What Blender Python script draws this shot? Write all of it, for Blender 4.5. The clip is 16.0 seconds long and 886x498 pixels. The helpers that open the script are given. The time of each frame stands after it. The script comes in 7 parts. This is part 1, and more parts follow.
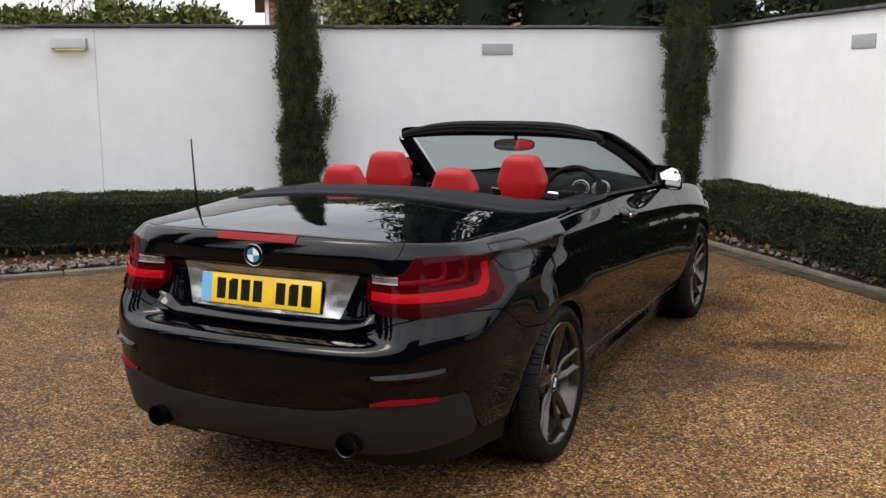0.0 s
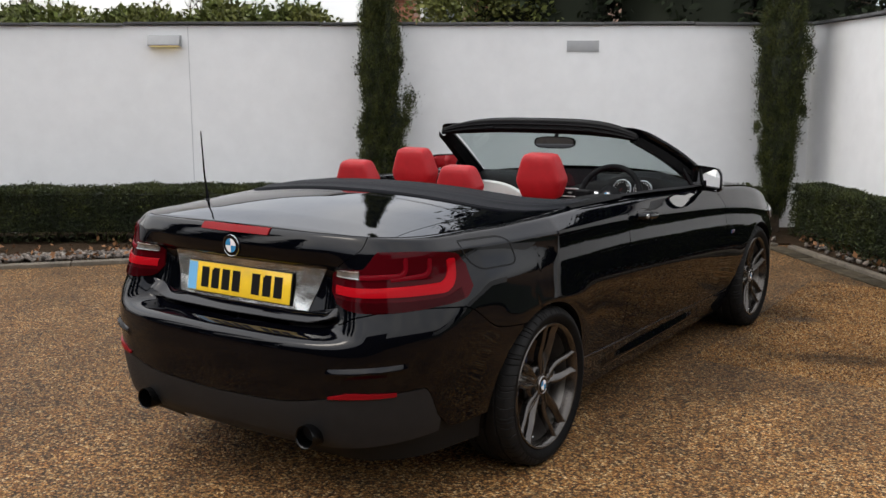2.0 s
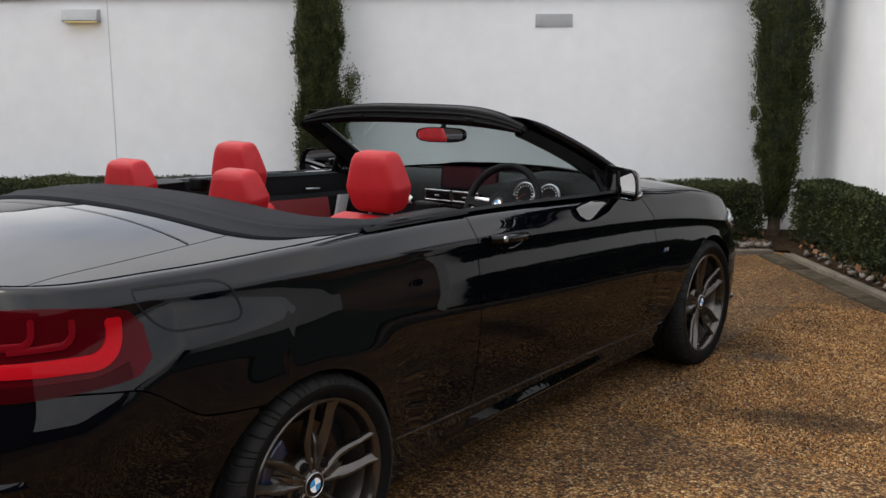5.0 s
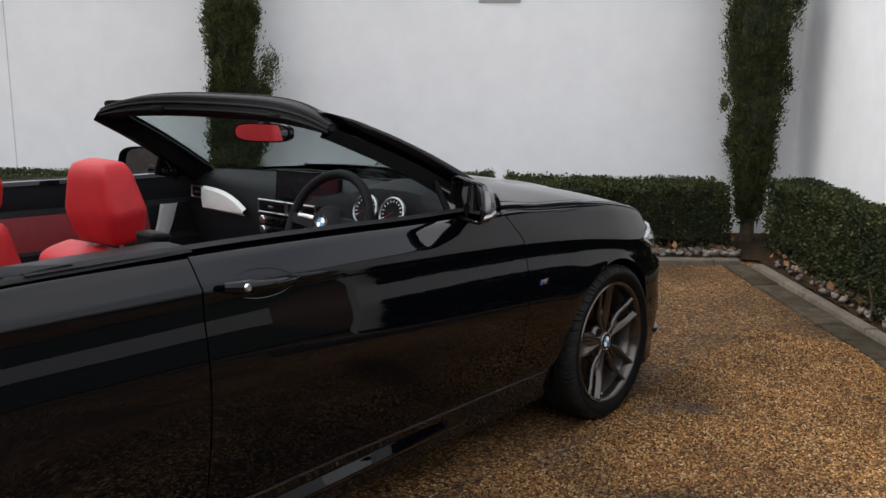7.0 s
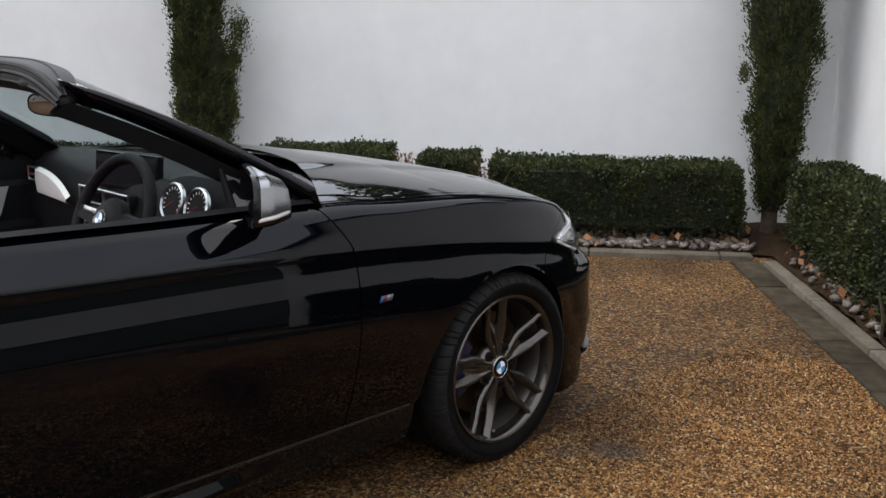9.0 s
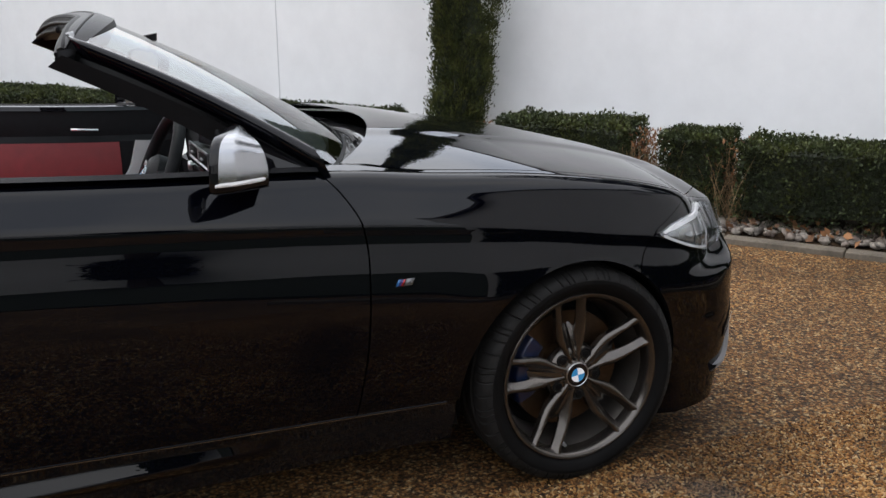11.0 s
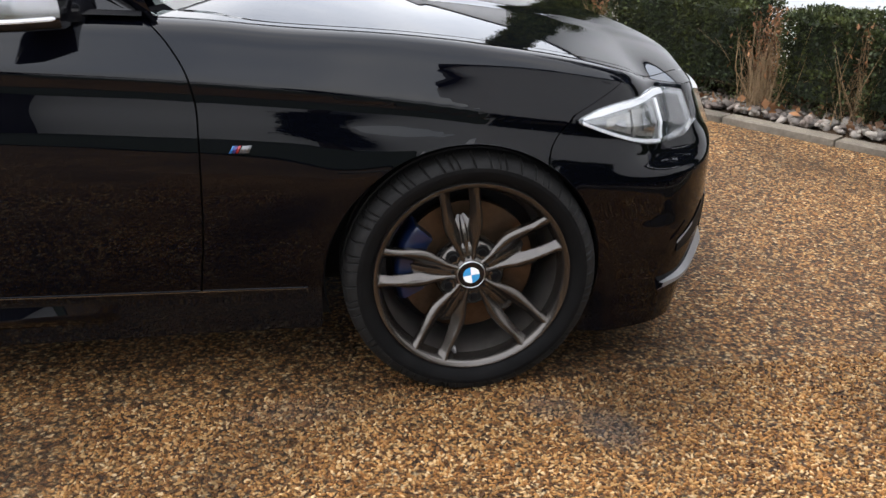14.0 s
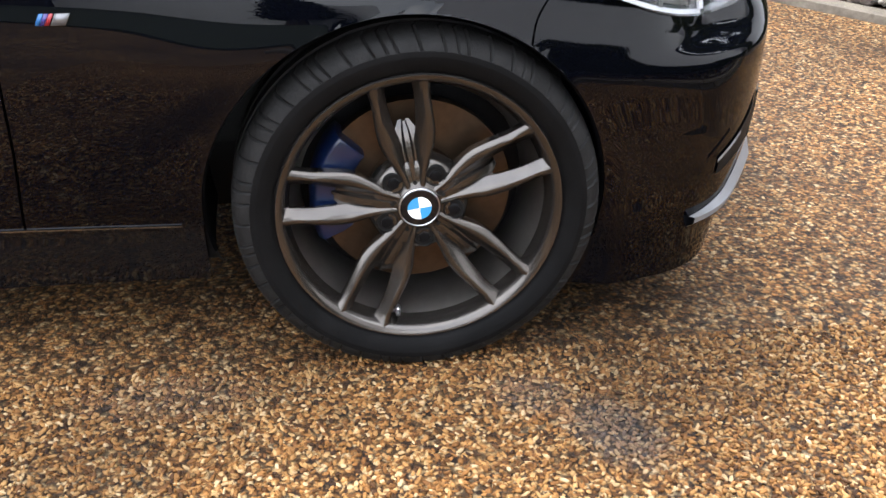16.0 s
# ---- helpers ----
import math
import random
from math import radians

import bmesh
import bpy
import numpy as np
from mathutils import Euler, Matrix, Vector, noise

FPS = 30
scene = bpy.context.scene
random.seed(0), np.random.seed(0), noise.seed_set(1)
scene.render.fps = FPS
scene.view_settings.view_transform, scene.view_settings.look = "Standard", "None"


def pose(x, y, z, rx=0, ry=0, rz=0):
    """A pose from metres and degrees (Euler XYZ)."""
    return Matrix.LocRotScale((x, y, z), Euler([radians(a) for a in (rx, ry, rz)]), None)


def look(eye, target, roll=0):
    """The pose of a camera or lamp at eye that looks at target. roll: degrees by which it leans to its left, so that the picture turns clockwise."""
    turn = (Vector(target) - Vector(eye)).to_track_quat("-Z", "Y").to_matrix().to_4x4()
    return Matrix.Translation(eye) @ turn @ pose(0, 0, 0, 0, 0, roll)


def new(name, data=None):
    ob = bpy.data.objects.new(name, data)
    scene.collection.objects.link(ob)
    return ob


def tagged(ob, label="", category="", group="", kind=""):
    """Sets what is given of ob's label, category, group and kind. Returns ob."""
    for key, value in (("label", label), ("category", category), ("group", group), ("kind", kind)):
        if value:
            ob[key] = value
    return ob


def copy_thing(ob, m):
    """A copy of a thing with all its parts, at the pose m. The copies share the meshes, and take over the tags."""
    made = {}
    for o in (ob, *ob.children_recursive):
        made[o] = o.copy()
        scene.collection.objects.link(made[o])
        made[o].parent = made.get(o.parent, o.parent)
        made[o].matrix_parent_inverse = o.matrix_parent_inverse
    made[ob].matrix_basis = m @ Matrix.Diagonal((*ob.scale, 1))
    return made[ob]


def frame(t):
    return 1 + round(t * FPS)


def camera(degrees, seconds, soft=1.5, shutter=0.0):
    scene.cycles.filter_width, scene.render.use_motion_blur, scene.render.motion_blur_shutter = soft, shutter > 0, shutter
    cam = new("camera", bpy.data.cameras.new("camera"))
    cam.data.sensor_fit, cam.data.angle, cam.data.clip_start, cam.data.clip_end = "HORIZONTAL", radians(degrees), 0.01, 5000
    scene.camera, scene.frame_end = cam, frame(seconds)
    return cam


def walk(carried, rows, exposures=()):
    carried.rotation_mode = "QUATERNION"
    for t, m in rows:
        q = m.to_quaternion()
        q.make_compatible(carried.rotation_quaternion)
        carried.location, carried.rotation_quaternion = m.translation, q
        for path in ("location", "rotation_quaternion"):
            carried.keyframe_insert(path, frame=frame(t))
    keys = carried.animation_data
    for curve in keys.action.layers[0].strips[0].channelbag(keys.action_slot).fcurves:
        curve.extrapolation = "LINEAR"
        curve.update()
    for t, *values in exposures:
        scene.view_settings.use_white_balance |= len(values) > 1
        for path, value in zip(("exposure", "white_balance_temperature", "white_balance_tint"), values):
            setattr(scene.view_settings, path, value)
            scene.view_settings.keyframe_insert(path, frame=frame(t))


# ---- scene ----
cam = camera(48.6, 16.0)
PATH = [
    (0, (2.108, -3.601, 1.506), (1.237, -1.832, 1.172), -0.4),
    (0.5, (2.256, -3.507, 1.502), (1.296, -1.785, 1.165), -0.3),
    (1, (2.386, -3.421, 1.502), (1.365, -1.734, 1.165), -0.2),
    (1.5, (2.516, -3.34, 1.504), (1.448, -1.683, 1.167), -0.2),
    (2, (2.596, -3.285, 1.491), (1.485, -1.657, 1.155), -0.1),
    (2.5, (2.618, -3.174, 1.472), (1.479, -1.565, 1.133), -0.0),
    (3, (2.62, -2.954, 1.464), (1.469, -1.357, 1.113), -0.1),
    (3.5, (2.63, -2.695, 1.458), (1.468, -1.108, 1.093), -0.1),
    (4, (2.669, -2.417, 1.459), (1.496, -0.839, 1.092), -0.2),
    (6.5, (2.633, -0.885, 1.443), (1.411, 0.652, 1.059), 0.1),
    (7, (2.647, -0.607, 1.442), (1.418, 0.919, 1.041), 0.0),
    (7.5, (2.645, -0.324, 1.423), (1.408, 1.191, 1.008), -0.0),
    (8, (2.653, -0.055, 1.427), (1.41, 1.451, 0.995), 0.0),
    (8.5, (2.712, 0.211, 1.415), (1.436, 1.686, 0.97), -0.1),
    (9, (2.751, 0.447, 1.394), (1.391, 1.841, 0.935), -0.0),
    (9.5, (2.813, 0.646, 1.407), (1.35, 1.925, 0.932), -0.1),
    (10, (2.889, 0.895, 1.379), (1.297, 2.004, 0.894), -0.4),
    (12.5, (3.054, 1.832, 1.332), (1.193, 2.270, 0.745), 0.5),
    (13, (3.037, 1.986, 1.322), (1.176, 2.367, 0.698), 0.7),
    (13.5, (3.001, 2.142, 1.295), (1.151, 2.486, 0.618), 0.6),
    (14, (2.961, 2.271, 1.256), (1.131, 2.572, 0.509), 0.6),
    (14.5, (2.874, 2.348, 1.210), (1.069, 2.630, 0.396), 0.7),
    (15, (2.718, 2.398, 1.161), (0.943, 2.664, 0.279), 0.8),
    (15.5, (2.525, 2.449, 1.095), (0.769, 2.712, 0.174), 0.7),
    (16, (2.290, 2.515, 1.037), (0.552, 2.774, 0.082), 0.7),
]
EXPOSURES = [(0, -1.00, 6950, 10), (0.5, -1.06, 6950, 10), (1.5, -1.12, 6950, 10), (3.5, -1.14, 6950, 10), (8, -1.06, 6750, 10), (10, -0.92, 6700, 10), (12.5, -0.50, 6700, 10),
             (13.5, -0.22, 6700, 10), (14, -0.05, 6650, 10), (14.5, 0.21, 6600, 10), (15, 0.51, 6550, 10), (16, 0.67, 6400, 10)]
walk(cam, [(t, look(eye, target, roll)) for t, eye, target, roll in PATH], EXPOSURES)

# ---- world and sun ----
SUN_AZ = Vector((0.72, 0.69, 0.0)).normalized()   # the way the sunlight travels, seen from above
SUN_EL = radians(61)
world = bpy.data.worlds.new("world")
scene.world = world
world.use_nodes = True
wn, wl = world.node_tree.nodes, world.node_tree.links
sky = wn.new("ShaderNodeTexSky")
sky.sky_type, sky.sun_disc = "NISHITA", False
sky.sun_elevation, sky.sun_rotation = SUN_EL, math.atan2(-SUN_AZ.x, -SUN_AZ.y)
sky.air_density, sky.dust_density, sky.ozone_density = 1.0, 1.5, 1.0
grey = wn.new("ShaderNodeHueSaturation")
grey.inputs["Saturation"].default_value = 0.2
# broken cloud cover
tc = wn.new("ShaderNodeTexCoord")
cloud = wn.new("ShaderNodeTexNoise")
cloud.inputs["Scale"].default_value, cloud.inputs["Detail"].default_value = 2.3, 6.0
ramp = wn.new("ShaderNodeValToRGB")
ramp.color_ramp.elements[0].position, ramp.color_ramp.elements[1].position = 0.36, 0.66
ramp.color_ramp.elements[0].color, ramp.color_ramp.elements[1].color = (3.9, 4.15, 4.65, 1), (6.6, 6.5, 6.4, 1)
mul = wn.new("ShaderNodeMix")
mul.data_type, mul.blend_type = "RGBA", "MULTIPLY"
mul.inputs[0].default_value = 1.0
wl.new(tc.outputs["Generated"], cloud.inputs["Vector"])
wl.new(cloud.outputs["Fac"], ramp.inputs["Fac"])
wl.new(sky.outputs[0], grey.inputs["Color"])
# thin high cloud evens out the sky
veil = wn.new("ShaderNodeMix")
veil.data_type = "RGBA"
veil.inputs[0].default_value = 0.7
veil.inputs[7].default_value = (1.62, 1.68, 1.78, 1)
wl.new(grey.outputs[0], veil.inputs[6])
wl.new(veil.outputs[2], mul.inputs[6])
wl.new(ramp.outputs[0], mul.inputs[7])
# an overcast dome: brighter towards the zenith
sep = wn.new("ShaderNodeSeparateXYZ")
rise = wn.new("ShaderNodeMapRange")
rise.inputs[1].default_value, rise.inputs[2].default_value, rise.inputs[3].default_value, rise.inputs[4].default_value = 0.0, 0.6, 0.95, 2.3
dome = wn.new("ShaderNodeVectorMath")
dome.operation = "SCALE"
wl.new(tc.outputs["Generated"], sep.inputs[0])
wl.new(sep.outputs["Z"], rise.inputs[0])
wl.new(mul.outputs[2], dome.inputs[0])
wl.new(rise.outputs[0], dome.inputs["Scale"])
wl.new(dome.outputs[0], wn["Background"].inputs["Color"])
wn["Background"].inputs["Strength"].default_value = 0.15
sun_data = bpy.data.lights.new("sun", "SUN")
sun_data.energy, sun_data.angle, sun_data.color = 1.15, radians(15), (1.0, 0.95, 0.88)
sun = new("sun", sun_data)
way = SUN_AZ * math.cos(SUN_EL) + Vector((0, 0, -math.sin(SUN_EL)))
sun.matrix_world = look(-way * 20, (0, 0, 0))

# ---- materials ----


def mat(name, color, rough=0.5, metal=0.0, coat=0.0, coat_rough=0.03, vary=0.0, scale=40.0, bump=0.0, bump_scale=120.0, spec=0.5,
        stain=0.0, stain_scale=2.0, island=0.0, object_random=0.0, sheen=0.0, second=None, transmission=0.0, alpha=1.0, emit=0.0, color2_scale=6.0, coat_ior=1.5):
    m = bpy.data.materials.new(name)
    m.use_nodes = True
    n, l = m.node_tree.nodes, m.node_tree.links
    b = n["Principled BSDF"]
    b.inputs["Roughness"].default_value = rough
    b.inputs["Metallic"].default_value = metal
    b.inputs["Coat Weight"].default_value = coat
    b.inputs["Coat Roughness"].default_value = coat_rough
    b.inputs["Coat IOR"].default_value = coat_ior
    b.inputs["Specular IOR Level"].default_value = spec
    b.inputs["Sheen Weight"].default_value = sheen
    b.inputs["Transmission Weight"].default_value = transmission
    b.inputs["Alpha"].default_value = alpha
    if emit:
        b.inputs["Emission Color"].default_value = (*color, 1)
        b.inputs["Emission Strength"].default_value = emit
    geo = n.new("ShaderNodeTexCoord")
    out = None

    def rgb(c):
        node = n.new("ShaderNodeRGB")
        node.outputs[0].default_value = (*c, 1)
        return node.outputs[0]

    def noise_tex(s, detail=4.0, rough_=0.55):
        node = n.new("ShaderNodeTexNoise")
        node.inputs["Scale"].default_value, node.inputs["Detail"].default_value, node.inputs["Roughness"].default_value = s, detail, rough_
        l.new(geo.outputs["Object"], node.inputs["Vector"])
        return node.outputs["Fac"]

    def mixc(kind, fac, a, bb):
        node = n.new("ShaderNodeMix")
        node.data_type, node.blend_type = "RGBA", kind
        if isinstance(fac, float):
            node.inputs[0].default_value = fac
        else:
            l.new(fac, node.inputs[0])
        l.new(a, node.inputs[6])
        l.new(bb, node.inputs[7])
        return node.outputs[2]

    def remap(v, a, bb, c, d):
        node = n.new("ShaderNodeMapRange")
        for i, x in enumerate((a, bb, c, d)):
            node.inputs[i + 1].default_value = x
        l.new(v, node.inputs[0])
        return node.outputs[0]

    def grey_of(v):
        node = n.new("ShaderNodeCombineColor")
        for i in range(3):
            l.new(v, node.inputs[i])
        return node.outputs[0]

    out = rgb(color)
    if second:
        out = mixc("MIX", remap(noise_tex(color2_scale, 5.0), 0.4, 0.62, 0.0, 1.0), out, rgb(second))
    if vary:
        out = mixc("MULTIPLY", 1.0, out, grey_of(remap(noise_tex(scale), 0.3, 0.7, 1 - vary, 1 + vary)))
    if stain:
        out = mixc("MULTIPLY", 1.0, out, grey_of(remap(noise_tex(stain_scale, 7.0, 0.65), 0.3, 0.7, 1 - stain, 1 + stain * 0.4)))
    if island:
        g = n.new("ShaderNodeNewGeometry")
        out = mixc("MULTIPLY", 1.0, out, grey_of(remap(g.outputs["Random Per Island"], 0, 1, 1 - island, 1 + island)))
    if object_random:
        g = n.new("ShaderNodeObjectInfo")
        out = mixc("MULTIPLY", 1.0, out, grey_of(remap(g.outputs["Random"], 0, 1, 1 - object_random, 1 + object_random)))
    l.new(out, b.inputs["Base Color"])
    if bump:
        node = n.new("ShaderNodeBump")
        node.inputs["Strength"].default_value = 1.0
        node.inputs["Distance"].default_value = bump
        l.new(noise_tex(bump_scale, 3.0), node.inputs["Height"])
        l.new(node.outputs[0], b.inputs["Normal"])
    return m


def gravel_material(name, stones=True):
    """Resin-bound pea gravel: small stones in tan, ochre, brown and cream."""
    m = bpy.data.materials.new(name)
    m.use_nodes = True
    n, l = m.node_tree.nodes, m.node_tree.links
    b = n["Principled BSDF"]
    b.inputs["Roughness"].default_value = 0.75
    b.inputs["Specular IOR Level"].default_value = 0.25
    tcn = n.new("ShaderNodeTexCoord")
    ramp_ = n.new("ShaderNodeValToRGB")
    cr = ramp_.color_ramp
    cr.interpolation = "LINEAR"
    cr.elements[0].position, cr.elements[0].color = 0.0, (0.040, 0.017, 0.006, 1)
    cr.elements[1].position, cr.elements[1].color = 1.0, (0.69, 0.50, 0.28, 1)
    for p, c in ((0.2, (0.185, 0.076, 0.020)), (0.45, (0.345, 0.155, 0.042)), (0.68, (0.455, 0.238, 0.080)), (0.86, (0.54, 0.33, 0.138))):
        e = cr.elements.new(p)
        e.color = (*c, 1)
    if stones:
        v = n.new("ShaderNodeTexVoronoi")
        v.inputs["Scale"].default_value, v.inputs["Randomness"].default_value = 92.0, 1.0
        # warp the cells so that the stones are angular and uneven
        wn_ = n.new("ShaderNodeTexNoise")
        wn_.inputs["Scale"].default_value, wn_.inputs["Detail"].default_value = 70.0, 2.0
        l.new(tcn.outputs["Object"], wn_.inputs["Vector"])
        sc_ = n.new("ShaderNodeVectorMath")
        sc_.operation = "MULTIPLY_ADD"
        sc_.inputs[1].default_value = (0.022, 0.022, 0.022)
        l.new(wn_.outputs["Color"], sc_.inputs[0])
        l.new(tcn.outputs["Object"], sc_.inputs[2])
        l.new(sc_.outputs[0], v.inputs["Vector"])
        sep = n.new("ShaderNodeSeparateColor")
        l.new(v.outputs["Color"], sep.inputs[0])
        l.new(sep.outputs[0], ramp_.inputs["Fac"])
        dist = n.new("ShaderNodeMapRange")
        dist.inputs[1].default_value, dist.inputs[2].default_value, dist.inputs[3].default_value, dist.inputs[4].default_value = 0.22, 0.72, 1.06, 0.17
        l.new(v.outputs["Distance"], dist.inputs[0])
        bmp = n.new("ShaderNodeBump")
        bmp.inputs["Strength"].default_value, bmp.inputs["Distance"].default_value = 0.9, 0.004
        l.new(dist.outputs[0], bmp.inputs["Height"])
        l.new(bmp.outputs[0], b.inputs["Normal"])
        joint = dist.outputs[0]
    else:
        g = n.new("ShaderNodeNewGeometry")
        l.new(g.outputs["Random Per Island"], ramp_.inputs["Fac"])
        joint = None
    # damp and worn patches
    big = n.new("ShaderNodeTexNoise")
    big.inputs["Scale"].default_value, big.inputs["Detail"].default_value, big.inputs["Roughness"].default_value = 1.6, 7.0, 0.62
    l.new(tcn.outputs["Object"], big.inputs["Vector"])
    mr = n.new("ShaderNodeMapRange")
    mr.inputs[1].default_value, mr.inputs[2].default_value, mr.inputs[3].default_value, mr.inputs[4].default_value = 0.34, 0.64, *((0.36, 0.77) if stones else (0.42, 0.84))
    l.new(big.outputs["Fac"], mr.inputs[0])
    # patches of blue-grey stones
    pat = n.new("ShaderNodeTexNoise")
    pat.inputs["Scale"].default_value, pat.inputs["Detail"].default_value, pat.inputs["Roughness"].default_value = 1.1, 8.0, 0.75
    off = n.new("ShaderNodeMapping")
    off.inputs["Location"].default_value = (3.1, 7.4, 0.0)
    l.new(tcn.outputs["Object"], off.inputs["Vector"])
    l.new(off.outputs[0], pat.inputs["Vector"])
    pr = n.new("ShaderNodeMapRange")
    pr.inputs[1].default_value, pr.inputs[2].default_value, pr.inputs[3].default_value, pr.inputs[4].default_value = 0.70, 0.82, 0.0, 0.6
    l.new(pat.outputs["Fac"], pr.inputs[0])

    def spot(x, y, ax, ay, turn, level):
        """A soft-edged elliptical patch on the drive, roughened by noise."""
        mp = n.new("ShaderNodeMapping")
        mp.vector_type = "TEXTURE"
        mp.inputs["Location"].default_value, mp.inputs["Rotation"].default_value, mp.inputs["Scale"].default_value = (x, y, 0), (0, 0, radians(turn)), (ax, ay, 1.0)
        l.new(tcn.outputs["Object"], mp.inputs["Vector"])
        gr = n.new("ShaderNodeTexGradient")
        gr.gradient_type = "SPHERICAL"
        l.new(mp.outputs[0], gr.inputs[0])
        ad = n.new("ShaderNodeMath")
        ad.operation = "MULTIPLY_ADD"
        ad.inputs[1].default_value = 0.9
        l.new(pat.outputs["Fac"], ad.inputs[0])
        l.new(gr.outputs["Fac"], ad.inputs[2])
        rg = n.new("ShaderNodeMapRange")
        for i, q in enumerate((0.55, 1.0, 0.0, level)):
            rg.inputs[i + 1].default_value = q
        l.new(ad.outputs[0], rg.inputs[0])
        mk = n.new("ShaderNodeMath")
        mk.operation = "MULTIPLY"
        cl = n.new("ShaderNodeMath")
        cl.operation, cl.use_clamp = "MULTIPLY", True
        cl.inputs[1].default_value = 3.0
        l.new(gr.outputs["Fac"], cl.inputs[0])
        l.new(rg.outputs[0], mk.inputs[0])
        l.new(cl.outputs[0], mk.inputs[1])
        return mk.outputs[0]

    def most(a, bb):
        node = n.new("ShaderNodeMath")
        node.operation = "MAXIMUM"
        l.new(a, node.inputs[0])
        l.new(bb, node.inputs[1])
        return node.outputs[0]

    blue = pr.outputs[0]
    for args in ((1.06, 2.99, 0.16, 0.11, 30, 0.55), (0.95, 2.88, 0.12, 0.09, 70, 0.38), (0.88, 2.25, 0.22, 0.09, 90, 0.25)):
        blue = most(blue, spot(*args))
    slate = n.new("ShaderNodeMix")
    slate.data_type = "RGBA"
    slate.inputs[7].default_value = (0.085, 0.092, 0.096, 1)
    l.new(blue, slate.inputs[0])
    l.new(ramp_.outputs[0], slate.inputs[6])
    # the long dark streak beside the car
    streak_tone = n.new("ShaderNodeMath")
    streak_tone.operation = "MULTIPLY_ADD"
    streak_tone.inputs[1].default_value, streak_tone.inputs[2].default_value = -1.0, 1.0
    l.new(spot(1.50, 2.18, 0.50, 0.15, 17, 0.5), streak_tone.inputs[0])
    # a broad, slightly darker area before the nose
    darkened = n.new("ShaderNodeMath")
    darkened.operation = "MULTIPLY_ADD"
    darkened.inputs[1].default_value, darkened.inputs[2].default_value = -1.0, 1.0
    l.new(spot(0.9, 3.9, 2.6, 2.3, 30, 0.15), darkened.inputs[0])
    # damp gravel along flank and front corner, the car's shade painted in too
    flank_shade = n.new("ShaderNodeMath")
    flank_shade.operation = "MULTIPLY_ADD"
    flank_shade.inputs[1].default_value, flank_shade.inputs[2].default_value = -1.0, 1.0
    l.new(most(spot(1.00, 1.75, 0.36, 1.2, 8, 0.32), spot(0.70, 3.10, 0.55, 0.42, 40, 0.38)), flank_shade.inputs[0])
    both = n.new("ShaderNodeMath")
    both.operation = "MULTIPLY"
    l.new(streak_tone.outputs[0], both.inputs[0])
    l.new(darkened.outputs[0], both.inputs[1])
    patch_tone = n.new("ShaderNodeMath")
    patch_tone.operation = "MULTIPLY"
    l.new(both.outputs[0], patch_tone.inputs[0])
    l.new(flank_shade.outputs[0], patch_tone.inputs[1])
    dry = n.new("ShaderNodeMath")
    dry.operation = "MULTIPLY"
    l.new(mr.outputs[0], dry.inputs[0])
    l.new(patch_tone.outputs[0], dry.inputs[1])
    # clumps of flaky stones, paler and darker
    clump = n.new("ShaderNodeTexNoise")
    clump.inputs["Scale"].default_value, clump.inputs["Detail"].default_value, clump.inputs["Distortion"].default_value = 34.0, 3.0, 1.6
    l.new(tcn.outputs["Object"], clump.inputs["Vector"])
    span = n.new("ShaderNodeMapRange")
    for i, q in enumerate((0.34, 0.66, 0.70, 1.33) if stones else (0.34, 0.66, 0.80, 1.22)):
        span.inputs[i + 1].default_value = q
    l.new(clump.outputs["Fac"], span.inputs[0])
    uneven = n.new("ShaderNodeMath")
    uneven.operation = "MULTIPLY"
    l.new(dry.outputs[0], uneven.inputs[0])
    l.new(span.outputs[0], uneven.inputs[1])
    # a wide paler area round the car's right rear
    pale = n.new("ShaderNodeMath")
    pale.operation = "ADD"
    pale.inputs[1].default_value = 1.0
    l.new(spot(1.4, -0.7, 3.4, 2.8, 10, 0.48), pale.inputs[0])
    gravel_tone = n.new("ShaderNodeMath")
    gravel_tone.operation = "MULTIPLY"
    l.new(uneven.outputs[0], gravel_tone.inputs[0])
    l.new(pale.outputs[0], gravel_tone.inputs[1])
    val = gravel_tone.outputs[0]
    if joint:
        mm = n.new("ShaderNodeMath")
        mm.operation = "MULTIPLY"
        l.new(val, mm.inputs[0])
        l.new(joint, mm.inputs[1])
        val = mm.outputs[0]
    cc = n.new("ShaderNodeCombineColor")
    for i in range(3):
        l.new(val, cc.inputs[i])
    mx = n.new("ShaderNodeMix")
    mx.data_type, mx.blend_type = "RGBA", "MULTIPLY"
    mx.inputs[0].default_value = 1.0
    l.new(slate.outputs[2], mx.inputs[6])
    l.new(cc.outputs[0], mx.inputs[7])
    l.new(mx.outputs[2], b.inputs["Base Color"])
    return m


PAINT = mat("black_paint", (0.0008, 0.0010, 0.0021), rough=0.5, spec=0.0, coat=1.0, coat_rough=0.012, coat_ior=1.345, vary=0.25, scale=900.0)
GLOSS = mat("gloss_black", (0.004, 0.004, 0.005), rough=0.5, spec=0.0, coat=1.0, coat_rough=0.03, coat_ior=1.38)
DARK_PLASTIC = mat("dark_plastic", (0.0035, 0.0035, 0.004), rough=0.42, spec=0.08, vary=0.3, scale=60, bump=0.0004, bump_scale=900)
GREY_PLASTIC = mat("grey_bumper_plastic", (0.014, 0.0142, 0.0150), rough=0.5, spec=0.22, vary=0.12, scale=20, bump=0.0004, bump_scale=700)
RUBBER = mat("tyre_rubber", (0.0046, 0.0045, 0.0046), rough=0.6, spec=0.07, vary=0.25, scale=18, stain=0.3, stain_scale=7, bump=0.0005, bump_scale=300)
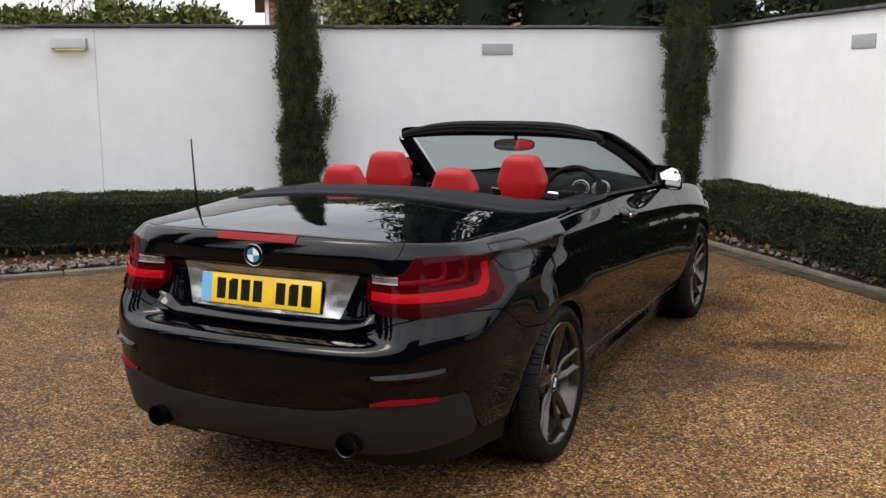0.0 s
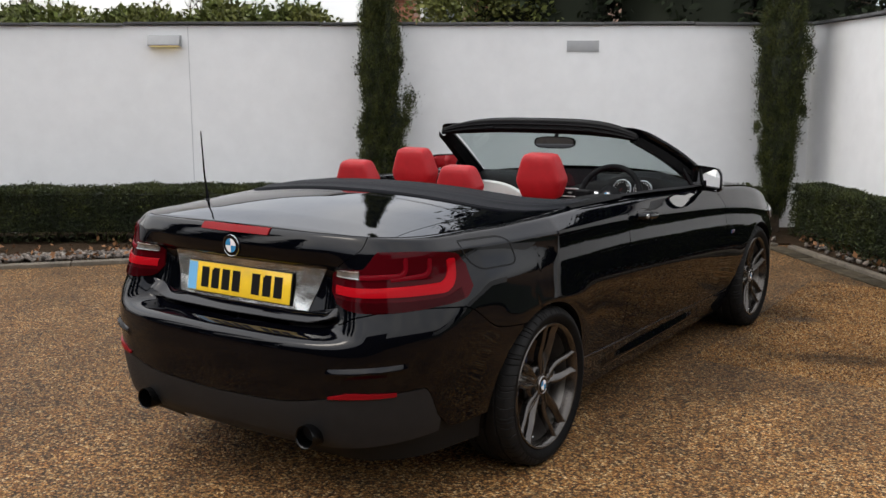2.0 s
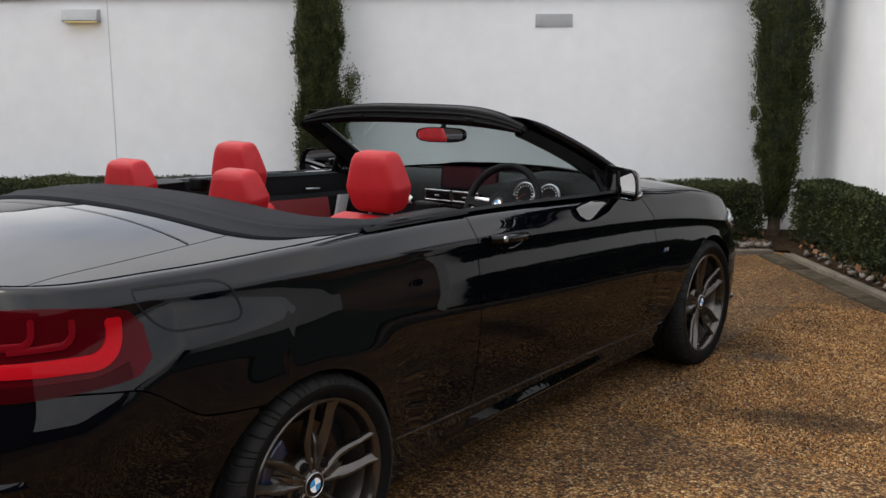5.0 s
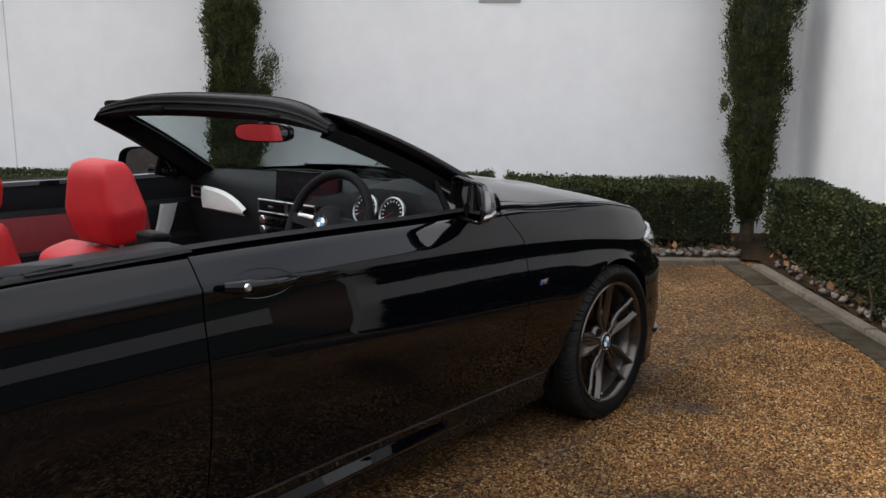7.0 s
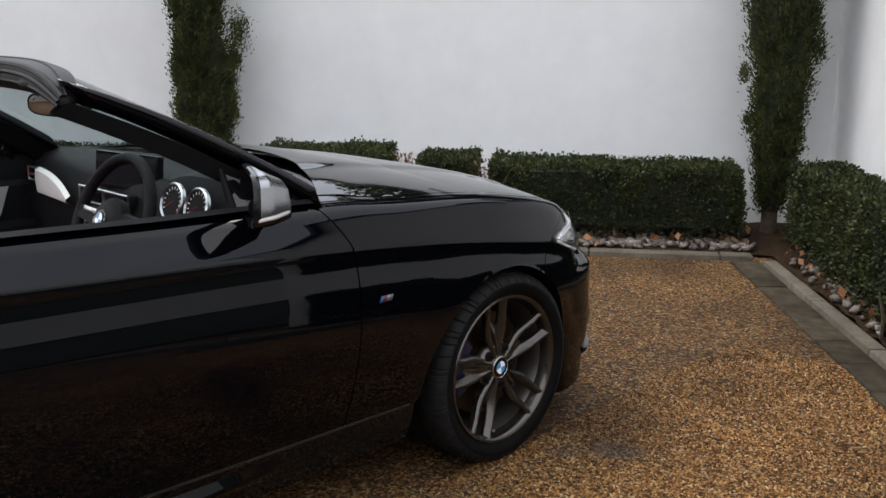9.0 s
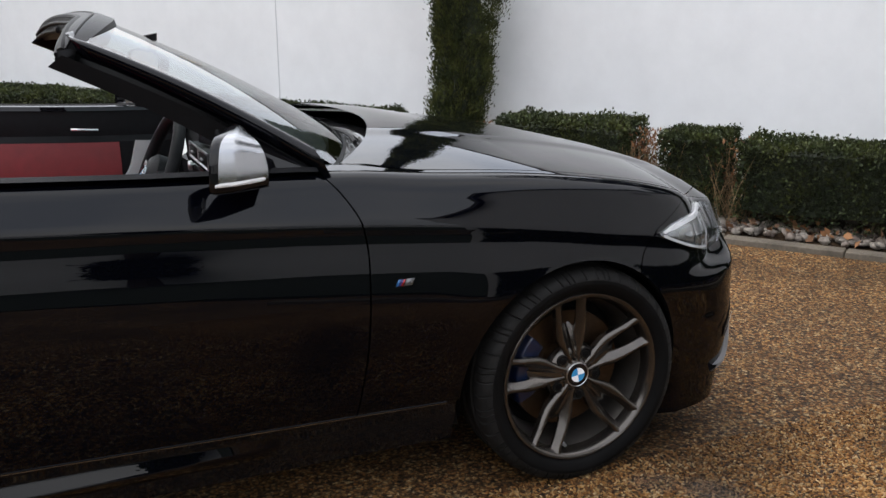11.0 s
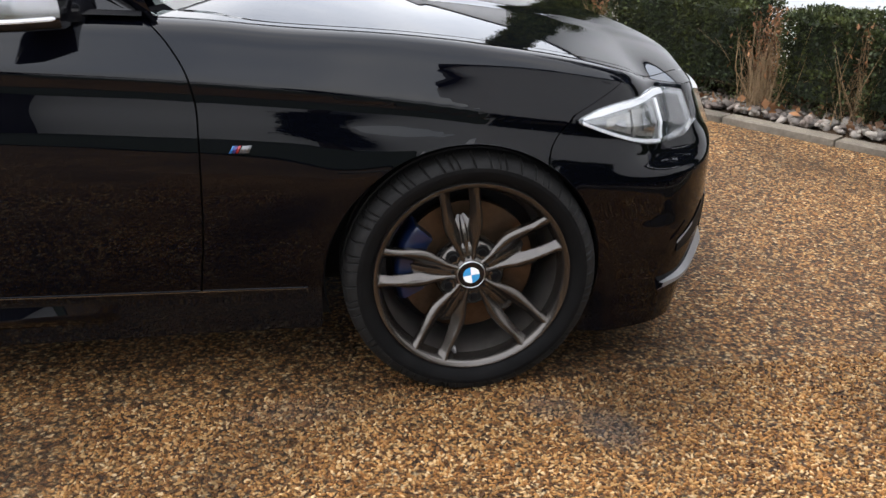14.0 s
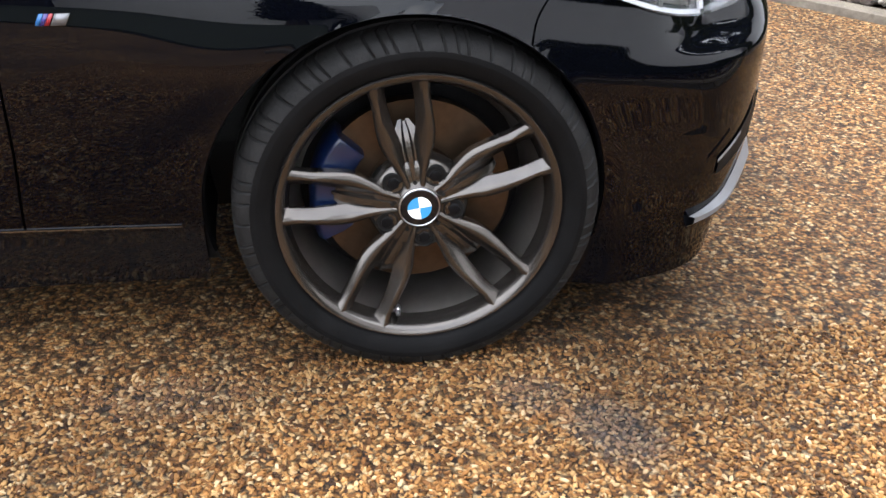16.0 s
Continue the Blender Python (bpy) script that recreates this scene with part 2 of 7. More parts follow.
TREAD = mat("tyre_tread_rubber", (0.0080, 0.0077, 0.0075), rough=0.7, spec=0.2, vary=0.35, scale=35, bump=0.0012, bump_scale=160)
ALLOY = mat("grey_alloy", (0.069, 0.061, 0.054), rough=0.23, metal=0.85, coat=0.35, coat_rough=0.12, vary=0.08, scale=30)
# barrel alloy, paler than the rim: ground light put into its colour
ALLOY_BARREL = mat("pale_alloy_barrel", (0.115, 0.104, 0.094), rough=0.3, metal=0.8, vary=0.15, scale=20)
DISC = mat("brake_disc_steel", (0.070, 0.045, 0.028), rough=0.42, metal=0.9, vary=0.15, scale=60)
CALIPER = mat("blue_caliper", (0.0015, 0.007, 0.030), rough=0.3, coat=0.3)
CHROME = mat("chrome", (0.78, 0.78, 0.79), rough=0.06, metal=1.0)
SATIN = mat("satin_silver", (0.62, 0.62, 0.63), rough=0.28, metal=1.0)
# plate recess: pale mottled metal, its patchy reflections partly put into the colour
RECESS_METAL = mat("mottled_recess_metal", (0.66, 0.66, 0.64), rough=0.26, metal=1.0, vary=0.45, scale=7, bump=0.03, bump_scale=3.2)
RED_LEATHER = mat("red_leather", (0.33, 0.010, 0.014), rough=0.5, spec=0.25, vary=0.10, scale=25, bump=0.0006, bump_scale=420)
RED_TRIM = mat("red_door_trim", (0.14, 0.007, 0.010), rough=0.5, vary=0.12, scale=25, bump=0.0005, bump_scale=420)
INTERIOR = mat("black_interior", (0.0085, 0.0085, 0.0095), rough=0.5, spec=0.09, vary=0.15, scale=40, bump=0.0006, bump_scale=500)
FABRIC = mat("roof_cover_fabric", (0.0105, 0.0115, 0.014), rough=0.75, spec=0.12, vary=0.15, scale=60, bump=0.0007, bump_scale=800, sheen=0.0)
PULL = mat("satin_grey_pull", (0.30, 0.30, 0.30), rough=0.35, vary=0.05, scale=20)
WHITE_TRIM = mat("pale_trim", (0.62, 0.62, 0.60), rough=0.35, vary=0.04, scale=20)
LAMP_RED = mat("red_lens", (0.050, 0.0012, 0.0030), rough=0.5, spec=0.0, coat=0.35, coat_ior=1.35)
LAMP_DEEP = mat("deep_red_lens", (0.026, 0.0010, 0.002), rough=0.5, spec=0.0, coat=0.3, coat_ior=1.30)
LAMP_BRIGHT = mat("bright_red_lens", (0.36, 0.005, 0.010), rough=0.5, spec=0.0, coat=0.25, coat_ior=1.35)
LAMP_MID = mat("mid_red_lens", (0.13, 0.003, 0.007), rough=0.5, spec=0.0, coat=0.25, coat_ior=1.35)
LAMP_STRIP = mat("brake_strip_red", (0.20, 0.004, 0.007), rough=0.4, spec=0.1)
LAMP_CLEAR = mat("clear_lamp", (0.72, 0.70, 0.72), rough=0.1, metal=0.5, coat=1.0)
LAMP_PALE = mat("headlamp_pale_trim", (0.62, 0.63, 0.64), rough=0.35, coat=0.4, vary=0.06, scale=30)
LAMP_BOWL = mat("headlamp_reflector", (0.30, 0.30, 0.29), rough=0.25, metal=0.6, coat=0.5, vary=0.3, scale=45)
LAMP_SMOKE = mat("headlamp_smoked_end", (0.020, 0.023, 0.027), rough=0.15, coat=0.6, vary=0.3, scale=30)
LAMP_GREY = mat("headlamp_bowl", (0.24, 0.25, 0.265), rough=0.14, metal=0.75, coat=1.0, vary=0.25, scale=22)
PLATE_Y = mat("yellow_plate", (0.85, 0.55, 0.03), rough=0.3, coat=0.4, vary=0.04, scale=30)
PLATE_B = mat("plate_blue_band", (0.16, 0.45, 0.75), rough=0.3, coat=0.4)
INK = mat("black_ink", (0.008, 0.008, 0.008), rough=0.5, spec=0.1)
HEADER = mat("header_lining", (0.0045, 0.0045, 0.0052), rough=0.42, spec=0.12, vary=0.2, scale=30, bump=0.0003, bump_scale=300)
LINING = mat("pillar_lining", (0.0035, 0.0035, 0.004), rough=0.5, spec=0.10, vary=0.2, scale=30, bump=0.0004, bump_scale=500)
BLADE = mat("satin_grey_blade", (0.17, 0.17, 0.172), rough=0.5, spec=0.4, vary=0.1, scale=15)
SCUTTLE = mat("scuttle_plastic", (0.012, 0.012, 0.013), rough=0.22, spec=0.5, vary=0.3, scale=20, bump=0.02, bump_scale=22)
CAP = mat("silver_mirror_cap", (0.34, 0.345, 0.36), rough=0.24, metal=1.0)
DARK_GROUND = mat("unseen_dark_ground", (0.020, 0.030, 0.010), rough=0.9, vary=0.35, scale=25, stain=0.3, stain_scale=1.5, bump=0.01, bump_scale=90)
DARK_WALL = mat("unseen_dark_wall", (0.035, 0.030, 0.027), rough=0.8, vary=0.3, scale=8)
LED = mat("clear_indicator", (0.50, 0.49, 0.48), rough=0.15, coat=1.0)
BADGE_BLUE = mat("badge_blue", (0.03, 0.25, 0.50), rough=0.2, coat=0.6)
BADGE_GREY = mat("badge_grey", (0.14, 0.14, 0.145), rough=0.3, metal=0.5)
BADGE_WHITE = mat("badge_white", (0.85, 0.85, 0.86), rough=0.2, coat=0.6)
STRIPE_RED = mat("stripe_red", (0.22, 0.015, 0.02), rough=0.25)
SCREEN = mat("display_glass", (0.01, 0.01, 0.012), rough=0.12, coat=1.0)
MIRROR = mat("mirror_glass", (0.9, 0.9, 0.9), rough=0.01, metal=1.0)
RENDER_WHITE = mat("white_render", (0.74, 0.745, 0.75), rough=0.9, vary=0.025, scale=6, stain=0.05, stain_scale=1.1, bump=0.0012, bump_scale=220)
SEAM = mat("joint_sealant", (0.48, 0.49, 0.50), rough=0.9)
SLATE = mat("coping_slate", (0.075, 0.075, 0.078), rough=0.75, vary=0.25, scale=14, stain=0.35, stain_scale=5, object_random=0.35, bump=0.002, bump_scale=60)
CONCRETE = mat("edging_stone", (0.12, 0.10, 0.075), rough=0.9, vary=0.18, scale=60, stain=0.45, stain_scale=7, object_random=0.16, bump=0.0016, bump_scale=180)
LAMP_STEEL = mat("lamp_grey_metal", (0.33, 0.335, 0.34), rough=0.75, metal=0.0, vary=0.06, scale=12)
SOIL = mat("bark_soil", (0.030, 0.019, 0.011), rough=0.95, spec=0.08, vary=0.5, scale=45, bump=0.01, bump_scale=35)
PEBBLE = mat("pebbles", (0.15, 0.132, 0.112), rough=0.75, vary=0.2, scale=40, island=0.6, second=(0.085, 0.062, 0.050), color2_scale=9)
DEAD_LEAF = mat("dead_leaf", (0.15, 0.068, 0.026), rough=0.8, island=0.6)
BOX_LEAF = mat("box_leaf", (0.019, 0.027, 0.009), rough=0.55, island=0.6, spec=0.2, second=(0.040, 0.047, 0.012), color2_scale=5.0)
# hedge and tree cores: leaf green darkened to stand in for inner shade
BOX_CORE = mat("hedge_core_shade", (0.010, 0.014, 0.006), rough=0.95, vary=0.4, scale=30)
CYP_LEAF = mat("cypress_leaf", (0.024, 0.033, 0.010), rough=0.6, island=0.4, spec=0.2, second=(0.066, 0.072, 0.020), color2_scale=11.0)
CYP_CORE = mat("cypress_core_shade", (0.011, 0.015, 0.006), rough=0.95)
BARK = mat("bark", (0.07, 0.048, 0.032), rough=0.9, vary=0.35, scale=30, bump=0.006, bump_scale=40)
TWIG = mat("dry_twig", (0.19, 0.125, 0.065), rough=0.85, island=0.35)
CONIFER = mat("conifer_needles", (0.018, 0.026, 0.012), rough=0.7, island=0.6, spec=0.2)
OLIVE = mat("shrub_leaf", (0.075, 0.095, 0.022), rough=0.6, island=0.55, spec=0.25, second=(0.11, 0.115, 0.03), color2_scale=1.2)
BRICK = mat("brick", (0.32, 0.13, 0.085), rough=0.85, vary=0.15, scale=20, object_random=0.25)
MORTAR = mat("brickwork_mortar", (0.36, 0.25, 0.2), rough=0.9, vary=0.2, scale=9)
PVC = mat("white_pvc", (0.78, 0.78, 0.77), rough=0.4)
ROOF_TILE = mat("roof_tile", (0.16, 0.10, 0.085), rough=0.85, vary=0.25, scale=7)
DARK_GLASS = mat("window_pane", (0.25, 0.28, 0.30), rough=0.06, coat=1.0)
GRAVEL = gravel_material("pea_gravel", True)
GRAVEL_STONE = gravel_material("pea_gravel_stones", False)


def glass_material(name, tint, rough=0.0):
    m = bpy.data.materials.new(name)
    m.use_nodes = True
    n, l = m.node_tree.nodes, m.node_tree.links
    n.clear()
    o = n.new("ShaderNodeOutputMaterial")
    t = n.new("ShaderNodeBsdfTransparent")
    t.inputs[0].default_value = (*tint, 1)
    g = n.new("ShaderNodeBsdfGlossy")
    g.inputs["Roughness"].default_value = rough
    f = n.new("ShaderNodeLayerWeight")
    f.inputs[0].default_value = 0.5
    pw = n.new("ShaderNodeMath")
    pw.operation = "POWER"
    pw.inputs[1].default_value = 4.6
    l.new(f.outputs["Facing"], pw.inputs[0])
    ad = n.new("ShaderNodeMath")
    ad.operation, ad.use_clamp = "MULTIPLY_ADD", True
    ad.inputs[1].default_value, ad.inputs[2].default_value = 0.93, 0.07
    l.new(pw.outputs[0], ad.inputs[0])
    mx = n.new("ShaderNodeMixShader")
    l.new(ad.outputs[0], mx.inputs[0])
    l.new(t.outputs[0], mx.inputs[1])
    l.new(g.outputs[0], mx.inputs[2])
    l.new(mx.outputs[0], o.inputs[0])
    return m


GLASS = glass_material("windscreen_glass", (0.58, 0.66, 0.65))
LENS = glass_material("clear_lens", (0.93, 0.94, 0.95), 0.02)
PAVER = mat("dark_paving_stone", (0.054, 0.044, 0.030), rough=0.9, spec=0.1, vary=0.35, scale=14, stain=0.3, stain_scale=4.0, bump=0.002, bump_scale=90, object_random=0.25)

# ---- building helpers ----


def mesh_from(name, verts, faces, material, parent=None, smooth=True, label="", sharp=None):
    me = bpy.data.meshes.new(name)
    me.from_pydata([tuple(map(float, v)) for v in verts], [], faces)
    me.materials.append(material)
    if smooth:
        me.shade_smooth()
        if sharp is not None:
            me.set_sharp_from_angle(angle=radians(sharp))
    ob = new(name, me)
    ob.parent = parent
    if label:
        tagged(ob, label)
    return ob


def part(name, bm, material, parent=None, label="", smooth=True, sharp=40):
    me = bpy.data.meshes.new(name)
    bm.to_mesh(me)
    bm.free()
    me.materials.append(material)
    if smooth:
        me.shade_smooth()
        me.set_sharp_from_angle(angle=radians(sharp))
    ob = new(name, me)
    ob.parent = parent
    if label:
        tagged(ob, label)
    return ob


def thing(name, label, category, group="", kind="", at=(0, 0, 0)):
    ob = new(name)
    ob.location = at
    ob.empty_display_size = 0.1
    return tagged(ob, label, category, group, kind)


def box(bm, lo, hi, m=None, bevel=0.0, segments=2):
    """Adds a bevelled box to bm."""
    made = bmesh.ops.create_cube(bm, size=1.0)["verts"]
    c, s = [(a + b) / 2 for a, b in zip(lo, hi)], [b - a for a, b in zip(lo, hi)]
    for v in made:
        v.co = Vector((v.co.x * s[0] + c[0], v.co.y * s[1] + c[1], v.co.z * s[2] + c[2]))
    if bevel:
        edges = {e for v in made for e in v.link_edges}
        r = bmesh.ops.bevel(bm, geom=list(edges), offset=bevel, segments=segments, profile=0.5, affect="EDGES", clamp_overlap=True)
        made = list({v for f in r["faces"] for v in f.verts} | {v for v in made if v.is_valid})
    if m is not None:
        bmesh.ops.transform(bm, matrix=m, verts=made)
    return made


def boxed(name, lo, hi, material, parent=None, m=None, bevel=0.004, label="", segments=2):
    bm = bmesh.new()
    box(bm, lo, hi, m, bevel, segments)
    return part(name, bm, material, parent, label)


def grid_mesh(pts):
    """Vertices and quads of an array (rows, columns, 3)."""
    pts = np.asarray(pts)
    r, c = pts.shape[:2]
    faces = [(i * c + j, i * c + j + 1, (i + 1) * c + j + 1, (i + 1) * c + j) for i in range(r - 1) for j in range(c - 1)]
    return pts.reshape(-1, 3), faces


def sheet(name, pts, material, parent=None, label="", flip=False, thick=0.0, sharp=35):
    v, f = grid_mesh(pts)
    if flip:
        f = [q[::-1] for q in f]
    ob = mesh_from(name, v, f, material, parent, True, label, sharp)
    if thick:
        sol = ob.modifiers.new("thickness", "SOLIDIFY")
        sol.thickness, sol.offset = thick, -1.0
    return ob


def tube(bm, pts, radius, sides=10, caps=True):
    """Adds a round bar along pts; radius is a number or one for each point."""
    pts = [Vector(p) for p in pts]
    radii = radius if isinstance(radius, (list, tuple)) else [radius] * len(pts)
    rings = []
    side = None
    for i, p in enumerate(pts):
        d = (pts[min(i + 1, len(pts) - 1)] - pts[max(i - 1, 0)]).normalized()
        if side is None:
            side = d.orthogonal().normalized()
        side = (side - d * side.dot(d)).normalized()
        up = d.cross(side)
        rings.append([bm.verts.new(p + (side * math.cos(a) + up * math.sin(a)) * radii[i]) for a in (2 * math.pi * k / sides for k in range(sides))])
    for a, b in zip(rings, rings[1:]):
        for k in range(sides):
            bm.faces.new((a[k], a[(k + 1) % sides], b[(k + 1) % sides], b[k]))
    if caps:
        bm.faces.new(rings[0][::-1])
        bm.faces.new(rings[-1])


def rod(name, pts, radius, material, parent=None, sides=10, label=""):
    bm = bmesh.new()
    tube(bm, pts, radius, sides)
    return part(name, bm, material, parent, label)


def lathe(bm, profile, m, sides=48, close=False):
    """Turns a profile of (radius, height) round the local z axis of m."""
    rings = []
    for r, h in profile:
        rings.append([bm.verts.new(m @ Vector((r * math.cos(a), r * math.sin(a), h))) for a in (2 * math.pi * k / sides for k in range(sides))])
    if close:
        rings.append(rings[0])
    for a, b in zip(rings, rings[1:]):
        for k in range(sides):
            bm.faces.new((a[k], a[(k + 1) % sides], b[(k + 1) % sides], b[k]))
    return rings


def disc(bm, r, m, sides=32, h=0.0):
    bm.faces.new([bm.verts.new(m @ Vector((r * math.cos(a), r * math.sin(a), h))) for a in (2 * math.pi * k / sides for k in range(sides))])


def prism(name, outline, depth, m, material, parent=None, label="", bevel=0.0, smooth=True):
    """A flat shape (x, y) raised by depth along the local z of m."""
    bm = bmesh.new()
    base = [bm.verts.new((x, y, 0)) for x, y in outline]
    f = bm.faces.new(base)
    ext = bmesh.ops.extrude_face_region(bm, geom=[f])["geom"]
    top = [g for g in ext if isinstance(g, bmesh.types.BMVert)]
    bmesh.ops.translate(bm, verts=top, vec=(0, 0, depth))
    bmesh.ops.recalc_face_normals(bm, faces=bm.faces[:])
    if bevel:
        edges = [e for e in bm.edges if all(v in top for v in e.verts)]
        bmesh.ops.bevel(bm, geom=edges, offset=bevel, segments=2, profile=0.5, affect="EDGES", clamp_overlap=True)
    bmesh.ops.transform(bm, matrix=m, verts=bm.verts[:])
    return part(name, bm, material, parent, label, smooth)


def smooth_curve(xs, ys):
    """A monotone cubic through the points, as a function of an array."""
    xs, ys = np.asarray(xs, float), np.asarray(ys, float)
    h = np.diff(xs)
    d = np.diff(ys) / h
    m = np.zeros(len(xs))
    for i in range(1, len(xs) - 1):
        if d[i - 1] * d[i] > 0:
            w1, w2 = 2 * h[i] + h[i - 1], h[i] + 2 * h[i - 1]
            m[i] = (w1 + w2) / (w1 / d[i - 1] + w2 / d[i])
    m[0], m[-1] = d[0], d[-1]

    def f(x):
        x = np.clip(np.asarray(x, float), xs[0], xs[-1])
        i = np.clip(np.searchsorted(xs, x, side="right") - 1, 0, len(h) - 1)
        t = (x - xs[i]) / h[i]
        return ((1 + 2 * t) * (1 - t) ** 2 * ys[i] + t * (1 - t) ** 2 * h[i] * m[i] + t * t * (3 - 2 * t) * ys[i + 1] + t * t * (t - 1) * h[i] * m[i + 1])
    return f


def leaf_cloud(name, centres, normals, length, width, rng, material, parent, label="", droop=0.0, jitter=0.9, upright=0.0):
    """Many small folded leaves; centres and normals are arrays."""
    n = len(centres)
    d = normals + jitter * rng.normal(size=(n, 3))
    d[:, 2] += upright - droop
    d /= np.linalg.norm(d, axis=1)[:, None]
    side = np.cross(d, rng.normal(size=(n, 3)))
    side /= np.linalg.norm(side, axis=1)[:, None]
    fold = np.cross(side, d)
    s = rng.uniform(0.65, 1.35, (n, 1))
    L, W = length * s, width * s
    a = centres
    v = np.stack([a, a + d * L * 0.5 + side * W * 0.5 + fold * W * 0.15, a + d * L, a + d * L * 0.5 - side * W * 0.5 + fold * W * 0.15], 1).reshape(-1, 3)
    me = bpy.data.meshes.new(name)
    me.vertices.add(4 * n)
    me.vertices.foreach_set("co", v.ravel())
    me.loops.add(4 * n)
    me.loops.foreach_set("vertex_index", np.arange(4 * n, dtype=np.int32))
    me.polygons.add(n)
    me.polygons.foreach_set("loop_start", np.arange(0, 4 * n, 4, dtype=np.int32))
    me.update(calc_edges=True)
    me.validate()
    me.materials.append(material)
    ob = new(name, me)
    ob.parent = parent
    return tagged(ob, label, kind="stuff")

# ---- the courtyard ----
# u runs along the back wall, n from it towards the car; the walls stand on these axes
U, N = Vector((0.811, 0.585, 0)), Vector((0.585, -0.811, 0))
YARD = Matrix(((U.x, N.x, 0, 0), (U.y, N.y, 0, 0), (0, 0, 1, 0), (0, 0, 0, 1)))
WALL_N, WALL_U, WALL_H = -5.6, 4.09, 2.03


def yard(u, n, z=0.0):
    return YARD @ Vector((u, n, z))


def yard_box(name, lo, hi, material, parent=None, bevel=0.0, label=""):
    bm = bmesh.new()
    box(bm, lo, hi, None, bevel)
    bmesh.ops.transform(bm, matrix=YARD, verts=bm.verts[:])
    bmesh.ops.recalc_face_normals(bm, faces=bm.faces[:])
    return part(name, bm, material, parent, label)


def ground_sheet():
    bm = bmesh.new()
    bmesh.ops.create_grid(bm, x_segments=2, y_segments=2, size=150)
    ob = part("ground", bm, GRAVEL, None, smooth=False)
    return tagged(ob, "tan and ochre resin-bound pea gravel driveway, damp in patches, with shade painted in beside the car", "gravel", kind="structure")


ground_sheet()


def wall(name, lo, hi, label):
    w = yard_box(name, lo, hi, RENDER_WHITE)
    return tagged(w, label, "wall", kind="structure")


wall_back = wall("wall_back", (-16, WALL_N - 0.22, -0.2), (WALL_U + 0.22, WALL_N, WALL_H), "smooth white-rendered garden wall under a slate coping")
wall_side = wall("wall_side", (WALL_U, WALL_N, -0.2), (WALL_U + 0.22, -1.0, WALL_H), "smooth white-rendered side wall, sunlit, under a slate coping")
# unseen closing wall, coloured dark for what the paint mirrors
wall_front = wall("wall_front", (-16, 9.0, -0.2), (14.0, 9.22, 2.6), "added dark boundary wall behind the drive, out of view, darkening reflections")
wall_front.data.materials[0] = DARK_WALL
# added out of view: blocks sky light and darkens the tail's reflections
wall_house = wall("wall_house", (-16, 7.4, -0.2), (0.5, 7.7, 3.4), "added dark blocking wall behind the drive, out of view")
wall_house.data.materials[0] = DARK_WALL
wall_left = wall("wall_left", (-16.22, WALL_N - 0.22, -0.2), (-16, 9.22, 2.2), "white-rendered boundary wall at the end of the drive")
wall_right = wall("wall_right", (10.5, -1.2, -0.2), (10.72, 9.0, 1.9), "white-rendered boundary wall along the drive")
# unseen dark ground, added so the car's sides mirror less bright gravel
lawn = yard_box("lawn", (4.3, -1.0, -0.1), (10.5, 8.8, 0.03), DARK_GROUND)
tagged(lawn, "added dark green ground beside the drive, out of view", "lawn", kind="structure")
for u in (-2.03,):
    seam = yard_box("trim", (u - 0.0035, WALL_N - 0.002, 0.0), (u + 0.0035, WALL_N + 0.0025, WALL_H), SEAM)
    seam.name = "expansion_joint"
    seam.parent = wall_back


def copings(w, u0, u1, n0, n1, along_u):
    """Overlapping slate slabs along the top of a wall, one object each."""
    rng = random.Random(4)
    a, end, mesh = (u0, u1, None) if along_u else (n0, n1, None)
    k = 0
    shared = []
    for length in (0.88, 0.92, 0.95):
        bm = bmesh.new()
        if along_u:
            box(bm, (0, -0.15, 0), (length, 0.15, 0.026), None, 0.004, 1)
        else:
            box(bm, (-0.15, 0, 0), (0.15, length, 0.026), None, 0.004, 1)
        me = bpy.data.meshes.new("coping_slab")
        bm.to_mesh(me)
        bm.free()
        me.materials.append(SLATE)
        shared.append((length, me))
    while a < end:
        length, me = shared[rng.randrange(3)]
        ob = new("coping_slab", me)
        ob.parent = w
        mid = (n0 + n1) / 2 if along_u else (u0 + u1) / 2
        at = Vector((a, mid, WALL_H + 0.002 + rng.uniform(0, 0.008))) if along_u else Vector((mid, a, WALL_H + 0.002 + rng.uniform(0, 0.008)))
        ob.matrix_basis = YARD @ Matrix.Translation(at) @ pose(0, 0, 0, rng.uniform(-0.5, 0.5), rng.uniform(-0.5, 0.5), rng.uniform(-0.3, 0.3))
        a += length + 0.012
        k += 1


copings(wall_back, -9.0, WALL_U + 0.2, WALL_N - 0.22, WALL_N, True)
copings(wall_side, WALL_U, WALL_U + 0.22, WALL_N + 0.06, -1.2, False)


